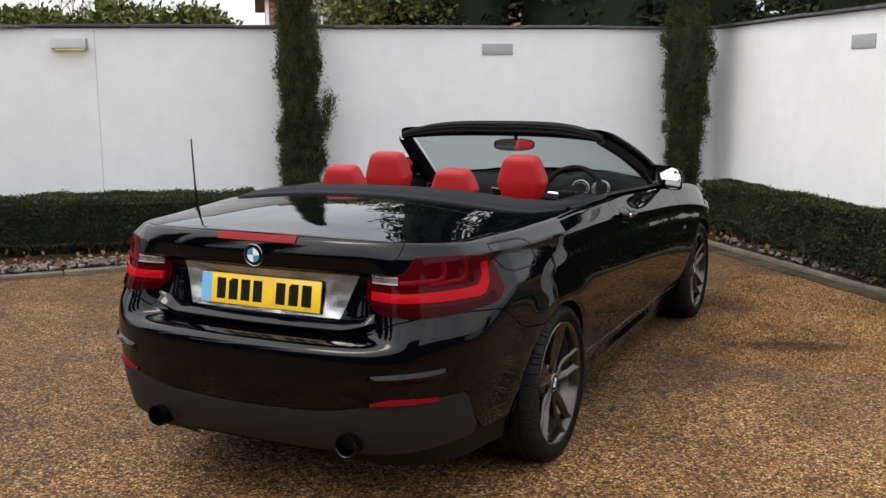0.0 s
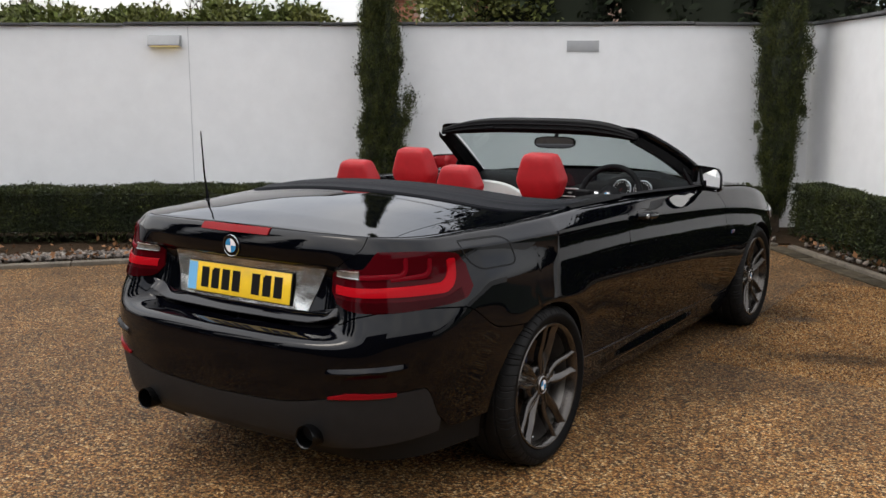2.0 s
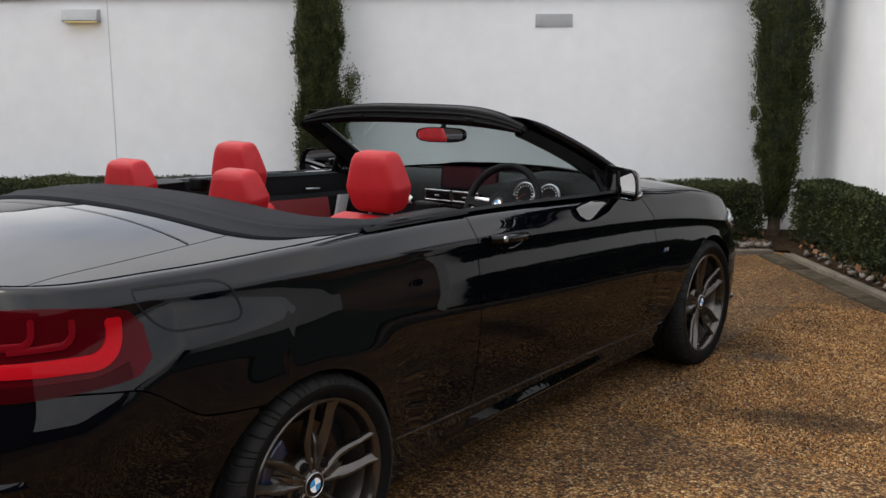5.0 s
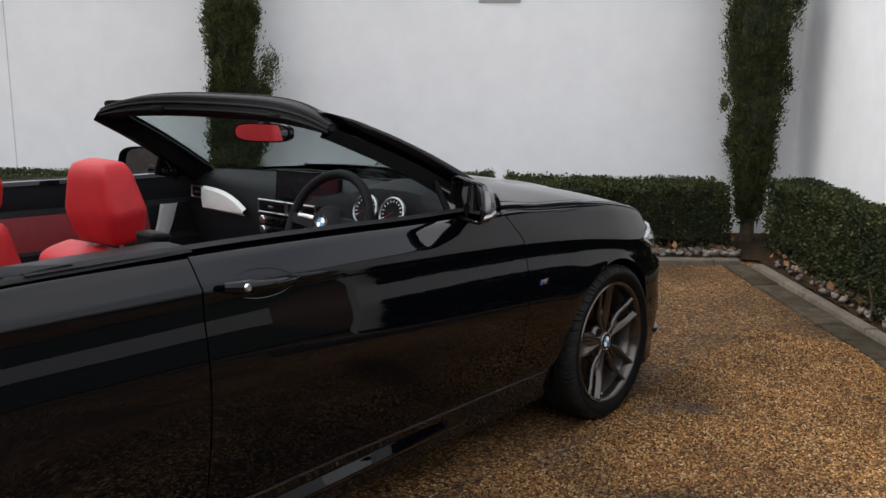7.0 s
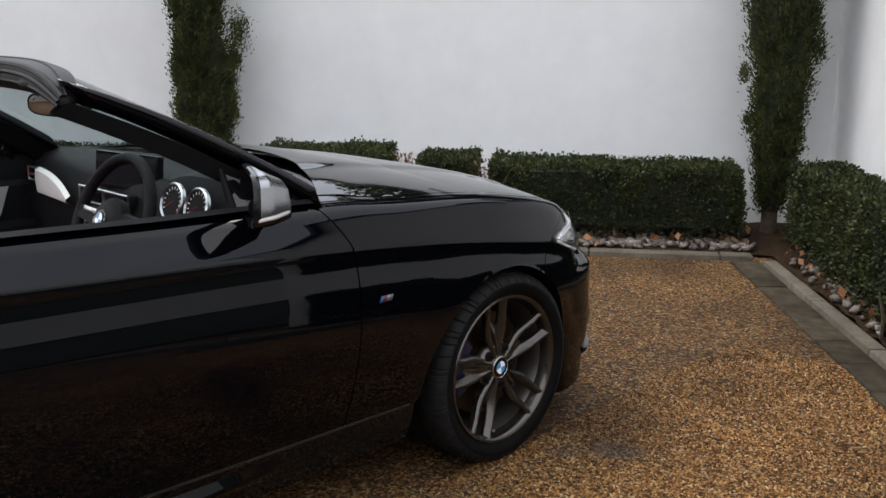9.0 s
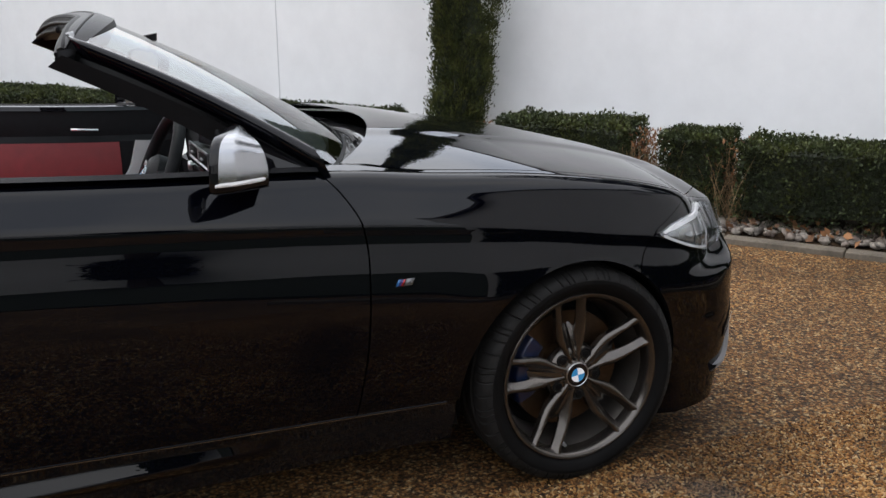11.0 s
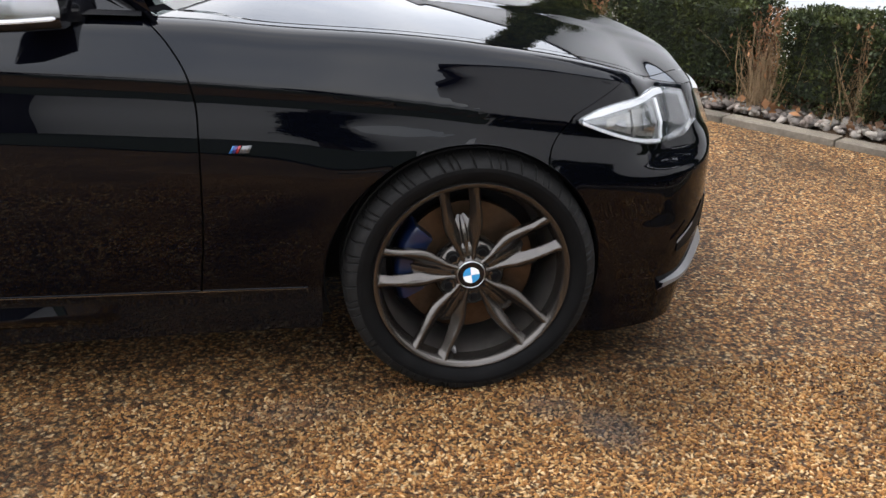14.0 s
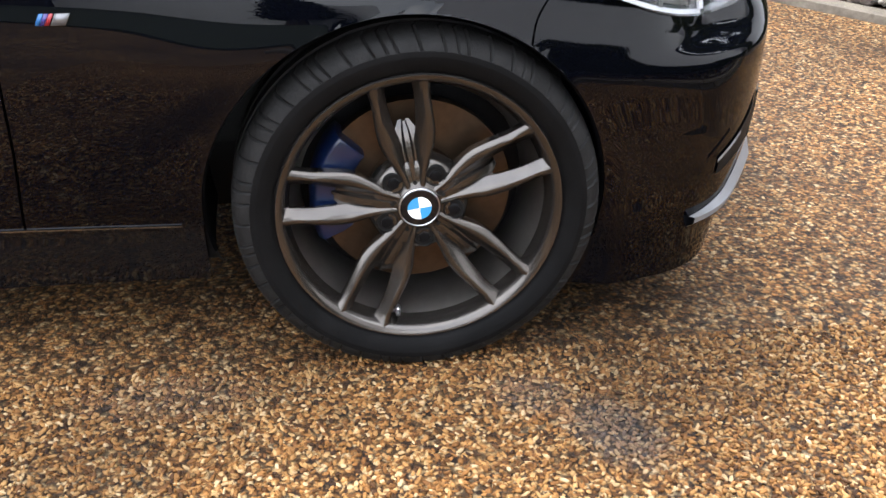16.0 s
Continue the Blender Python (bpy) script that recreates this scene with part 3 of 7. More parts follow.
def wall_lamp(m):
    """A grey metal up-and-down lamp: wedge-shaped body, back plate and lens strip below."""
    t = thing("wall_lamp", "grey metal wedge-shaped lit outdoor lamp fixed to the white wall", "lamp", "wall lamps")
    bm = bmesh.new()
    outline = [(0.0, 0.098), (0.062, 0.098), (0.092, 0.012), (0.086, 0.0), (0.0, 0.0)]
    w = 0.152
    rows = [[bm.verts.new((x, d, z)) for d, z in outline] for x in (-w, w)]
    k = len(outline)
    for i in range(k):
        bm.faces.new((rows[0][i], rows[0][(i + 1) % k], rows[1][(i + 1) % k], rows[1][i]))
    bm.faces.new(rows[0][::-1])
    bm.faces.new(rows[1])
    bmesh.ops.recalc_face_normals(bm, faces=bm.faces[:])
    bmesh.ops.bevel(bm, geom=bm.edges[:], offset=0.003, segments=2, profile=0.5, affect="EDGES", clamp_overlap=True)
    part("body", bm, LAMP_STEEL, t)
    boxed("back_plate", (-0.158, -0.004, -0.004), (0.158, 0.004, 0.104), LAMP_STEEL, t, bevel=0.002)
    boxed("lens", (-0.13, 0.02, -0.004), (0.13, 0.075, 0.002), mat("lamp_lens", (1.0, 0.78, 0.32), 0.4, emit=1.6), t, bevel=0.001, label="lit warm yellow lens strip")
    t.matrix_basis = m
    return t


def on_back_wall(u, z):
    return YARD @ pose(u, WALL_N + 0.004, z)


lamp_a = wall_lamp(on_back_wall(-2.25, 1.835))
copy_thing(lamp_a, on_back_wall(1.815, 1.882))
copy_thing(lamp_a, YARD @ pose(WALL_U - 0.004, -2.90, 1.850, 0, 0, 90))


# ---- planting beds with stone edging ----
def kerb_n(u):
    """How far the edging of the back bed lies from the wall line."""
    return -4.55 + 0.235 * max(0.0, 0.45 - u)


def kerb_u(n):
    return 3.49 + (n + 4.55) * 0.12


def edging():
    k = thing("stone_edging", "weathered buff stone edging strips between bed and gravel", "edging", kind="structure")
    rng = random.Random(7)

    def strip(p, q, wide=0.105):
        d = Vector((q[0] - p[0], q[1] - p[1], 0))
        length = d.length
        bm = bmesh.new()
        box(bm, (0.004, -0.0, -0.08), (length - 0.004, wide, 0.034 + rng.uniform(-0.004, 0.004)), None, 0.007, 2)
        m = YARD @ Matrix.Translation((p[0], p[1], 0)) @ Matrix.Rotation(math.atan2(d.y, d.x), 4, "Z")
        bmesh.ops.transform(bm, matrix=m, verts=bm.verts[:])
        part("edging_stone", bm, CONCRETE, k)
    # back bed, the stones lie on the bed's side of the line
    us = [-8.0]
    while us[-1] < 3.42:
        us.append(min(us[-1] + rng.uniform(0.55, 0.9), 3.47))
    for a, b in zip(us, us[1:]):
        strip((b, kerb_n(b)), (a, kerb_n(a)))
    ns = [-4.44]
    while ns[-1] < -0.5:
        ns.append(ns[-1] + rng.uniform(0.6, 0.9))
    for a, b in zip(ns, ns[1:]):
        strip((kerb_u(b) + 0.002, b), (kerb_u(a) + 0.002, a), 0.075)
    # flat dark paving stones between the side edging and the gravel
    n = -4.53
    while n < -0.7:
        length = rng.uniform(0.24, 0.34)
        bm = bmesh.new()
        box(bm, (-0.160 + rng.uniform(-0.006, 0.006), 0.004, -0.06), (-0.004, length - 0.004, 0.012 + rng.uniform(-0.003, 0.003)), None, 0.005, 2)
        bmesh.ops.transform(bm, matrix=YARD @ Matrix.Translation((kerb_u(n), n, 0)) @ Matrix.Rotation(-math.atan(0.12), 4, "Z"), verts=bm.verts[:])
        part("paver", bm, PAVER, k)
        n += length * 0.99
    return k


edging()


def beds():
    """Soil of the two beds, slightly mounded."""
    rng = np.random.default_rng(3)
    us = np.linspace(-8.0, WALL_U, 90)
    rows = []
    for f in np.linspace(0, 1, 9):
        rows.append([yard(u, kerb_n(u) - 0.1 + f * (WALL_N + 0.001 - kerb_n(u) + 0.1), 0.022 + 0.02 * math.sin(f * 3.1) + 0.008 * rng.normal()) for u in us])
    tagged(sheet("planting_bed", rows, SOIL, None), "dark bark-covered soil of the hedge bed", "soil", kind="structure")
    ns = np.linspace(-4.66, -1.0, 40)
    rows = []
    for f in np.linspace(0, 1, 8):
        rows.append([yard(kerb_u(n) + 0.1 + f * (WALL_U - 0.001 - kerb_u(n) - 0.1), n, 0.022 + 0.02 * math.sin(f * 3.1) + 0.008 * rng.normal()) for n in ns])
    tagged(sheet("planting_bed", rows, SOIL, None), "dark bark-covered soil of the side bed", "soil", kind="structure")


beds()


def stones(name, centres, sizes, material, parent, rng, label="", flat=0.6, kind="stuff", sides=6, long=1.0, tip=0.3):
    """Rounded stones joined into one mesh: a squashed double ring each."""
    n = len(centres)
    ang = np.linspace(0, 2 * np.pi, sides, endpoint=False)
    tmpl = [(0, 0, -1.0)] + [(math.cos(a) * 0.85, math.sin(a) * 0.85, -0.45) for a in ang] + [(math.cos(a + 0.5), math.sin(a + 0.5), 0.2) for a in ang] \
        + [(math.cos(a) * 0.55, math.sin(a) * 0.55, 0.82) for a in ang] + [(0, 0, 1.0)]
    tmpl = np.array(tmpl)
    k = len(tmpl)
    faces = []
    for i in range(sides):
        j = (i + 1) % sides
        faces.append((0, 1 + j, 1 + i))
        for r in (0, 1):
            a, b = 1 + r * sides, 1 + (r + 1) * sides
            faces += [(a + i, a + j, b + j), (a + i, b + j, b + i)]
        faces.append((1 + 2 * sides + i, 1 + 2 * sides + j, k - 1))
    faces = np.array(faces)
    scale = sizes[:, None] * np.stack([rng.uniform(0.75, 1.25, n) * rng.uniform(1.0, long, n), rng.uniform(0.6, 1.0, n), flat * rng.uniform(0.7, 1.2, n)], 1)
    turn = rng.uniform(0, 2 * np.pi, n)
    tilt = rng.normal(0, tip, n)
    p = tmpl[None] * scale[:, None, :] * (1 + 0.12 * rng.normal(size=(n, k, 1)))
    ct, st = np.cos(tilt)[:, None], np.sin(tilt)[:, None]
    p = np.stack([p[..., 0] * ct - p[..., 2] * st, p[..., 1], p[..., 0] * st + p[..., 2] * ct], -1)
    c, s = np.cos(turn)[:, None], np.sin(turn)[:, None]
    p = np.stack([p[..., 0] * c - p[..., 1] * s, p[..., 0] * s + p[..., 1] * c, p[..., 2]], -1) + centres[:, None, :]
    v = p.reshape(-1, 3)
    f = (faces[None] + (np.arange(n) * k)[:, None, None]).reshape(-1, 3)
    me = bpy.data.meshes.new(name)
    me.vertices.add(len(v))
    me.vertices.foreach_set("co", v.ravel())
    me.loops.add(f.size)
    me.loops.foreach_set("vertex_index", f.ravel().astype(np.int32))
    me.polygons.add(len(f))
    me.polygons.foreach_set("loop_start", np.arange(0, f.size, 3, dtype=np.int32))
    me.update(calc_edges=True)
    me.shade_smooth()
    me.materials.append(material)
    ob = new(name, me)
    ob.parent = parent
    return tagged(ob, label, kind=kind)


def bed_pebbles():
    rng = np.random.default_rng(11)
    pts, size = [], []
    for _ in range(2300):
        u = rng.uniform(-4.0, 3.5)
        f = rng.beta(1.2, 2.2)
        pts.append(yard(u, kerb_n(u) - 0.12 - 0.42 * f, 0.045 + rng.uniform(-0.008, 0.012)))
        size.append(rng.uniform(0.012, 0.036))
    for _ in range(300):
        n = rng.uniform(-4.5, -1.1)
        f = rng.beta(1.2, 2.2)
        pts.append(yard(kerb_u(n) + 0.12 + 0.30 * f, n, 0.045 + rng.uniform(-0.008, 0.012)))
        size.append(rng.uniform(0.012, 0.036))
    t = stones("bed_pebbles", np.array(pts), np.array(size), PEBBLE, None, rng, "rounded pink, grey and cream pebbles along the bed edge", sides=7)
    tagged(t, category="pebbles")
    n = 500
    pts = np.array([yard(u, kerb_n(u) - 0.1 - 0.6 * abs(rng.normal()) * 0.5, 0.075) for u in rng.uniform(-3.5, 3.5, n)])
    side = np.array([yard(kerb_u(v) + 0.12 + 0.45 * rng.uniform() ** 1.3, v, 0.075) for v in rng.uniform(-4.6, -1.1, 300)])
    pts = np.concatenate([pts, side])
    n = len(pts)
    t = leaf_cloud("fallen_leaves", pts, np.tile((0.0, 0.0, 0.1), (n, 1)), 0.05, 0.035, rng, DEAD_LEAF, None, "dry brown fallen leaves on the bed", jitter=1.0)
    tagged(t, category="leaves")


bed_pebbles()


# ---- hedges ----
def hedge(u0, u1, n0, n1, height, label, seed, density=12500, z0=0.03, gaps=(), skew=0.0):
    """A clipped box hedge: a solid core coloured for inner shade, stems below, and a skin of small leaves with an
    uneven face.
    """
    rng = np.random.default_rng(seed)
    t = thing("hedge", label, "hedge", "clipped hedges")
    lo, hi = np.array([u0, n0, z0 + 0.02]), np.array([u1, n1, height])
    size = hi - lo

    def wob(p):
        return 0.035 * np.array([noise.noise(Vector(q) * 3.1) for q in p]) + 0.02 * np.array([noise.noise(Vector(q) * 9.0) for q in p])
    pts, nor = [], []
    faces = (((0, 0), (0, -1)), ((0, 1), (0, 1)), ((1, 0), (1, -1)), ((1, 1), (1, 1)), ((2, 1), (2, 1)))
    for (ax, e), (_, sg) in faces:
        o = [i for i in range(3) if i != ax]
        n = int(size[o[0]] * size[o[1]] * density)
        p = np.empty((n, 3))
        p[:, o[0]], p[:, o[1]] = rng.uniform(lo[o[0]], hi[o[0]], n), rng.uniform(lo[o[1]], hi[o[1]], n)
        p[:, ax] = (hi if e else lo)[ax]
        d = np.zeros((n, 3))
        d[:, ax] = sg
        # rounded shoulders and thin skirts
        zrel = (p[:, 2] - lo[2]) / size[2]
        keep = rng.uniform(size=n) < np.clip(0.25 + zrel * 2.2, 0, 1)
        w = wob(p)
        p += d * (w + rng.normal(0, 0.012, n) - 0.02)[:, None]
        pts.append(p[keep])
        nor.append(d[keep])
    p, d = np.concatenate(pts), np.concatenate(nor)
    for g0, g1 in gaps:
        keep = (p[:, 0] < g0) | (p[:, 0] > g1)
        p, d = p[keep], d[keep]
    d[:, 2] += 0.45
    p[:, 0] += skew * (p[:, 1] - n0) * (u1 - p[:, 0]) / (u1 - u0)
    R = np.array(YARD.to_3x3())
    leaf_cloud("leaves", p @ R.T, d @ R.T, 0.0185, 0.012, rng, BOX_LEAF, t, "small dense dark green leaves", jitter=0.8)
    # solid core, its dark green standing in for shade between the leaves
    inset = 0.05
    spans = [(u0, u1)] if not gaps else []
    if gaps:
        a = u0
        for g0, g1 in gaps:
            spans.append((a, g0))
            a = g1
        spans.append((a, u1))
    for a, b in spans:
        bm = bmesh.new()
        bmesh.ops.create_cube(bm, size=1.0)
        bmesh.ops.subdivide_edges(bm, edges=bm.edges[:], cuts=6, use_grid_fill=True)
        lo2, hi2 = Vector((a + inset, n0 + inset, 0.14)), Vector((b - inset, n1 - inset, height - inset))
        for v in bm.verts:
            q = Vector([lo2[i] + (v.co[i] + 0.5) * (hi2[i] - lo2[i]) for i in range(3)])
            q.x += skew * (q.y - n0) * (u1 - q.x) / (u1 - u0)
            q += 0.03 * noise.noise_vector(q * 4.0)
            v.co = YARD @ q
        part("inner_growth", bm, BOX_CORE, t, "solid core darkened for the shade between leaves")
        for x in np.arange(a + 0.12, b - 0.05, 0.19):
            for _ in range(2):
                q = Vector((x + rng.uniform(-0.06, 0.06), (n0 + n1) / 2 + rng.uniform(-0.12, 0.12), 0.02))
                top = q + Vector((rng.uniform(-0.06, 0.06), rng.uniform(-0.06, 0.06), 0.22))
                rod("stem", [YARD @ q, YARD @ ((q + top) / 2 + Vector((0.01, 0.01, 0))), YARD @ top], [0.009, 0.008, 0.006], BARK, t, 5)
    return t


hedge(-8.0, -0.62, -5.30, -4.72, 0.525, "long clipped dark green box hedge against the white wall", 1)
hedge(0.36, 1.20, -5.28, -4.80, 0.565, "short clipped green hedge section, browned at its end", 2)
hedge(1.42, 1.78, -5.25, -4.80, 0.545, "small rounded clipped hedge clump among dry stems", 3)
hedge(1.88, 3.42, -5.28, -4.78, 0.51, "clipped dark green box hedge against the white wall", 4)
hedge(3.70, 4.05, -4.95, -1.1, 0.545, "clipped box hedge running along the sunlit side wall", 5, skew=0.055)
hedge(-0.62, -0.52, -5.2, -4.85, 0.5, "ragged narrow end of the clipped hedge", 8)


def dry_clump(u, n, seed):
    """A sheaf of dead tan stems between the hedge sections."""
    rng = np.random.default_rng(seed)
    t = thing("dry_stems", "tan dead stems standing between hedge sections", "plant", "dry stems")
    bm = bmesh.new()
    for _ in range(85):
        p = Vector((u + rng.normal(0, 0.06), n + rng.normal(0, 0.06), 0.03))
        q = p + Vector((rng.normal(0, 0.10), rng.normal(0, 0.10), rng.uniform(0.15, 0.48)))
        mid = (p + q) / 2 + Vector((rng.normal(0, 0.035), rng.normal(0, 0.035), 0.02))
        tube(bm, [YARD @ p, YARD @ mid, YARD @ q], [0.0024, 0.0019, 0.0008], 4, False)
    tagged(part("stem_sheaf", bm, TWIG, t), kind="stuff")
    c = np.array([yard(u + rng.normal(0, 0.08), n + rng.normal(0, 0.07), rng.uniform(0.2, 0.52)) for _ in range(160)])
    leaf_cloud("dead_leaves", c, np.tile((0, 0, 1.0), (160, 1)), 0.03, 0.012, rng, DEAD_LEAF, t)
    return t


for i, (u, n) in enumerate(((0.24, -5.0), (1.27, -4.98), (1.34, -4.85), (1.83, -4.9), (1.24, -5.1))):
    dry_clump(u, n, 20 + i)


# ---- cypresses ----
def cypress(u, n, height, radius, seed, label, tilt=0.0, lumps=(), foot=0.55, swell=4.5):
    """A narrow upright cypress: short trunk, limbs that hug it, and tufts of scale leaves."""
    rng = np.random.default_rng(seed)
    t = thing("cypress_tree", label, "tree", "cypress trees")
    base = yard(u, n, 0.0)
    rod("trunk", [base + Vector((0, 0, z)) + Vector((tilt * z, 0.01 * math.sin(z * 2), 0)) for z in (0.0, 0.4, 1.0, 2.0, height * 0.9)],
        [0.055, 0.045, 0.04, 0.03, 0.008], BARK, t, 9)

    def rad(z, a):
        f = z / height
        r = radius * (foot + (1 - foot) * min(1.0, f * swell)) * (1 - max(0.0, f - 0.35) ** 1.6 * 1.5)
        r *= 0.90 + 0.62 * noise.noise(Vector((math.cos(a) * 1.3, math.sin(a) * 1.3, z * 1.7 + seed * 9.1))) + 0.50 * noise.noise(Vector((math.cos(a) * 3.0, math.sin(a) * 3.0, z * 6.0 + seed)))
        return max(0.03, r)
    lim = bmesh.new()
    for _ in range(36):
        z, a = rng.uniform(0.25, height * 0.85), rng.uniform(0, 2 * math.pi)
        r = rad(z + 0.25, a) * 0.8
        p = base + Vector((tilt * z, 0, z))
        tube(lim, [p, p + Vector((math.cos(a) * r * 0.5, math.sin(a) * r * 0.5, 0.12)), p + Vector((math.cos(a) * r, math.sin(a) * r, 0.38))], [0.012, 0.008, 0.003], 5, False)
    tagged(part("branchwork", lim, BARK, t), kind="stuff")
    # tufts: clusters of small upright sprays
    cs, ns = [], []
    for _ in range(5200):
        z, a = rng.uniform(0.22, height), rng.uniform(0, 2 * math.pi)
        r = rad(z, a)
        c = np.array(base) + np.array([math.cos(a) * r + tilt * z, math.sin(a) * r, z]) * 1.0
        out = np.array([math.cos(a), math.sin(a), 0.0])
        k = rng.integers(18, 30)
        spread = rng.normal(size=(k, 3)) * np.array([0.021, 0.021, 0.036])
        cs.append(c + spread - out * np.abs(rng.normal(0, 0.03, (k, 1))))
        ns.append(np.tile(out * 0.55 + np.array([0, 0, 0.9]), (k, 1)))
    # side shoots that stand away from the column
    for du, z0, size in lumps:
        c = np.array(yard(u + du, n, z0))
        k = int(900 * size / 0.1)
        q = rng.normal(size=(k, 3)) * np.array([0.42 * size, 0.42 * size, 0.75 * size])
        cs.append(c + q)
        ns.append(np.tile(np.array(U) * (1 if du > 0 else -1) * 0.5 + np.array([0, 0, 0.9]), (k, 1)))
    leaf_cloud("foliage", np.concatenate(cs), np.concatenate(ns), 0.023, 0.0085, rng, CYP_LEAF, t, "dense upright olive-green scale foliage", jitter=0.3)
    # solid dark core: shade between the sprays is put into its colour
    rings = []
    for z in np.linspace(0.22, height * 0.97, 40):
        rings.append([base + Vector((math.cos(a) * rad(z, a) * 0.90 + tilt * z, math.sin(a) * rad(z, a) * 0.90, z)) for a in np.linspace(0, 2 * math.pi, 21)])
    sheet("inner_growth", rings, CYP_CORE, t, "solid core darkened for the shade in the foliage")
    return t


cypress(-0.17, -5.30, 3.4, 0.185, 1, "tall narrow dark green cypress against the white wall", lumps=((0.27, 1.30, 0.09), (0.24, 1.12, 0.06), (0.18, 1.65, 0.06), (0.17, 0.80, 0.06), (-0.17, 1.0, 0.05)))
cypress(3.66, -5.22, 3.9, 0.225, 2, "tall narrow dark cypress in the wall corner", lumps=((0.21, 1.2, 0.06), (-0.21, 1.05, 0.04), (-0.16, 0.75, 0.05), (0.25, 1.75, 0.06)), foot=0.25, swell=2.5)


# ---- beyond the wall ----
def crown(t, name, centre, size, count, leaf, width, material, seed, label="", jitter=0.8):
    """Leaves clumped through an uneven crown."""
    rng = np.random.default_rng(seed)
    clumps = rng.normal(size=(max(30, count // 60), 3))
    clumps *= (rng.uniform(0.35, 1, (len(clumps), 1)) ** 0.4) / np.linalg.norm(clumps, axis=1)[:, None]
    idx = rng.integers(0, len(clumps), count)
    p = clumps[idx] + rng.normal(0, 0.11, (count, 3))
    d = p / (np.linalg.norm(p, axis=1)[:, None] + 1e-6)
    q = p * np.array(size) + np.array(centre)
    keep = q[:, 2] > 0.3
    return leaf_cloud(name, q[keep], d[keep], leaf, width, rng, material, t, label, jitter=jitter)


def shrub(u, n, w, h, z, seed, label):
    t = thing("garden_shrub", label, "shrub", "shrubs behind the wall")
    base = yard(u, n, 0)
    for k in range(5):
        a = k * 1.3
        rod("stem", [base, base + Vector((0.1 * math.cos(a), 0.1 * math.sin(a), z * 0.5)), base + Vector((w * 0.5 * math.cos(a), w * 0.5 * math.sin(a), z))], [0.04, 0.03, 0.015], BARK, t, 6)
    crown(t, "foliage", yard(u, n, z), (w, w * 0.7, h), 9000, 0.075, 0.04, OLIVE, seed)
    return t


for i, (u, n, w, h, z) in enumerate(((-7.2, -8.6, 1.0, 0.62, 1.9), (-5.6, -8.4, 1.0, 0.60, 1.9), (-4.4, -8.5, 0.9, 0.52, 1.9), (-3.3, -8.6, 0.8, 0.46, 1.92), (-2.2, -8.5, 0.8, 0.56, 1.9), (-1.3, -8.6, 0.55, 0.50, 1.9))):
    shrub(u, n, w, h, z, 40 + i, "yellow-green clipped shrub showing over the wall")


def conifer(u, n, height, radius, seed):
    t = thing("conifer_tree", "dark dense conifer, behind the wall or added out of view", "tree", "conifers behind the wall")
    rng = np.random.default_rng(seed)
    base = yard(u, n, 0)
    rod("trunk", [base, base + Vector((0, 0, height * 0.95))], [0.22, 0.03], BARK, t, 8)
    cs, ns = [], []
    lim = bmesh.new()
    for _ in range(260):
        z, a = rng.uniform(0.8, height), rng.uniform(0, 2 * math.pi)
        r = radius * (1 - z / height * 0.75) * rng.uniform(0.75, 1.1)
        tip = np.array([math.cos(a) * r, math.sin(a) * r, z - 0.2 * r])
        tube(lim, [base + Vector((0, 0, z)), base + Vector(tip)], [0.025, 0.006], 4, False)
        k = 75
        f = rng.uniform(0.35, 1.0, (k, 1))
        cs.append(np.array(base) + np.array([0, 0, z]) * (1 - f) + tip * f + rng.normal(0, 0.09, (k, 3)))
        ns.append(np.tile(np.array([math.cos(a), math.sin(a), -0.2]), (k, 1)))
    tagged(part("branchwork", lim, BARK, t), kind="stuff")
    leaf_cloud("foliage", np.concatenate(cs), np.concatenate(ns), 0.125, 0.05, rng, CONIFER, t, "dark green needles")
    # dark core closes the gaps, coloured as shade inside the needles
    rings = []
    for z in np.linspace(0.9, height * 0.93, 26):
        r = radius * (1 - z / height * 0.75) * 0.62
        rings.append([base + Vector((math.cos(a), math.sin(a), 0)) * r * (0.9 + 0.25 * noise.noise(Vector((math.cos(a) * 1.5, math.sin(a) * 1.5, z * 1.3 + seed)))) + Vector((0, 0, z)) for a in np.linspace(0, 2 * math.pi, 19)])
    sheet("inner_growth", rings, CYP_CORE, t, "solid core darkened for the shade in the foliage")
    return t


for i, (u, n, h, r) in enumerate(((1.9, -8.2, 8.5, 1.5), (3.4, -7.9, 9.5, 1.6), (4.9, -8.0, 9.0, 1.7), (6.3, -6.8, 5.2, 1.7), (6.8, -4.6, 3.9, 1.5), (7.2, -2.6, 3.4, 1.5), (8.6, -5.2, 4.4, 1.8))):
    conifer(u, n, h, r, 60 + i)
shrub(0.9, -8.0, 0.9, 0.75, 2.1, 55, "green shrub in front of the dark conifers")


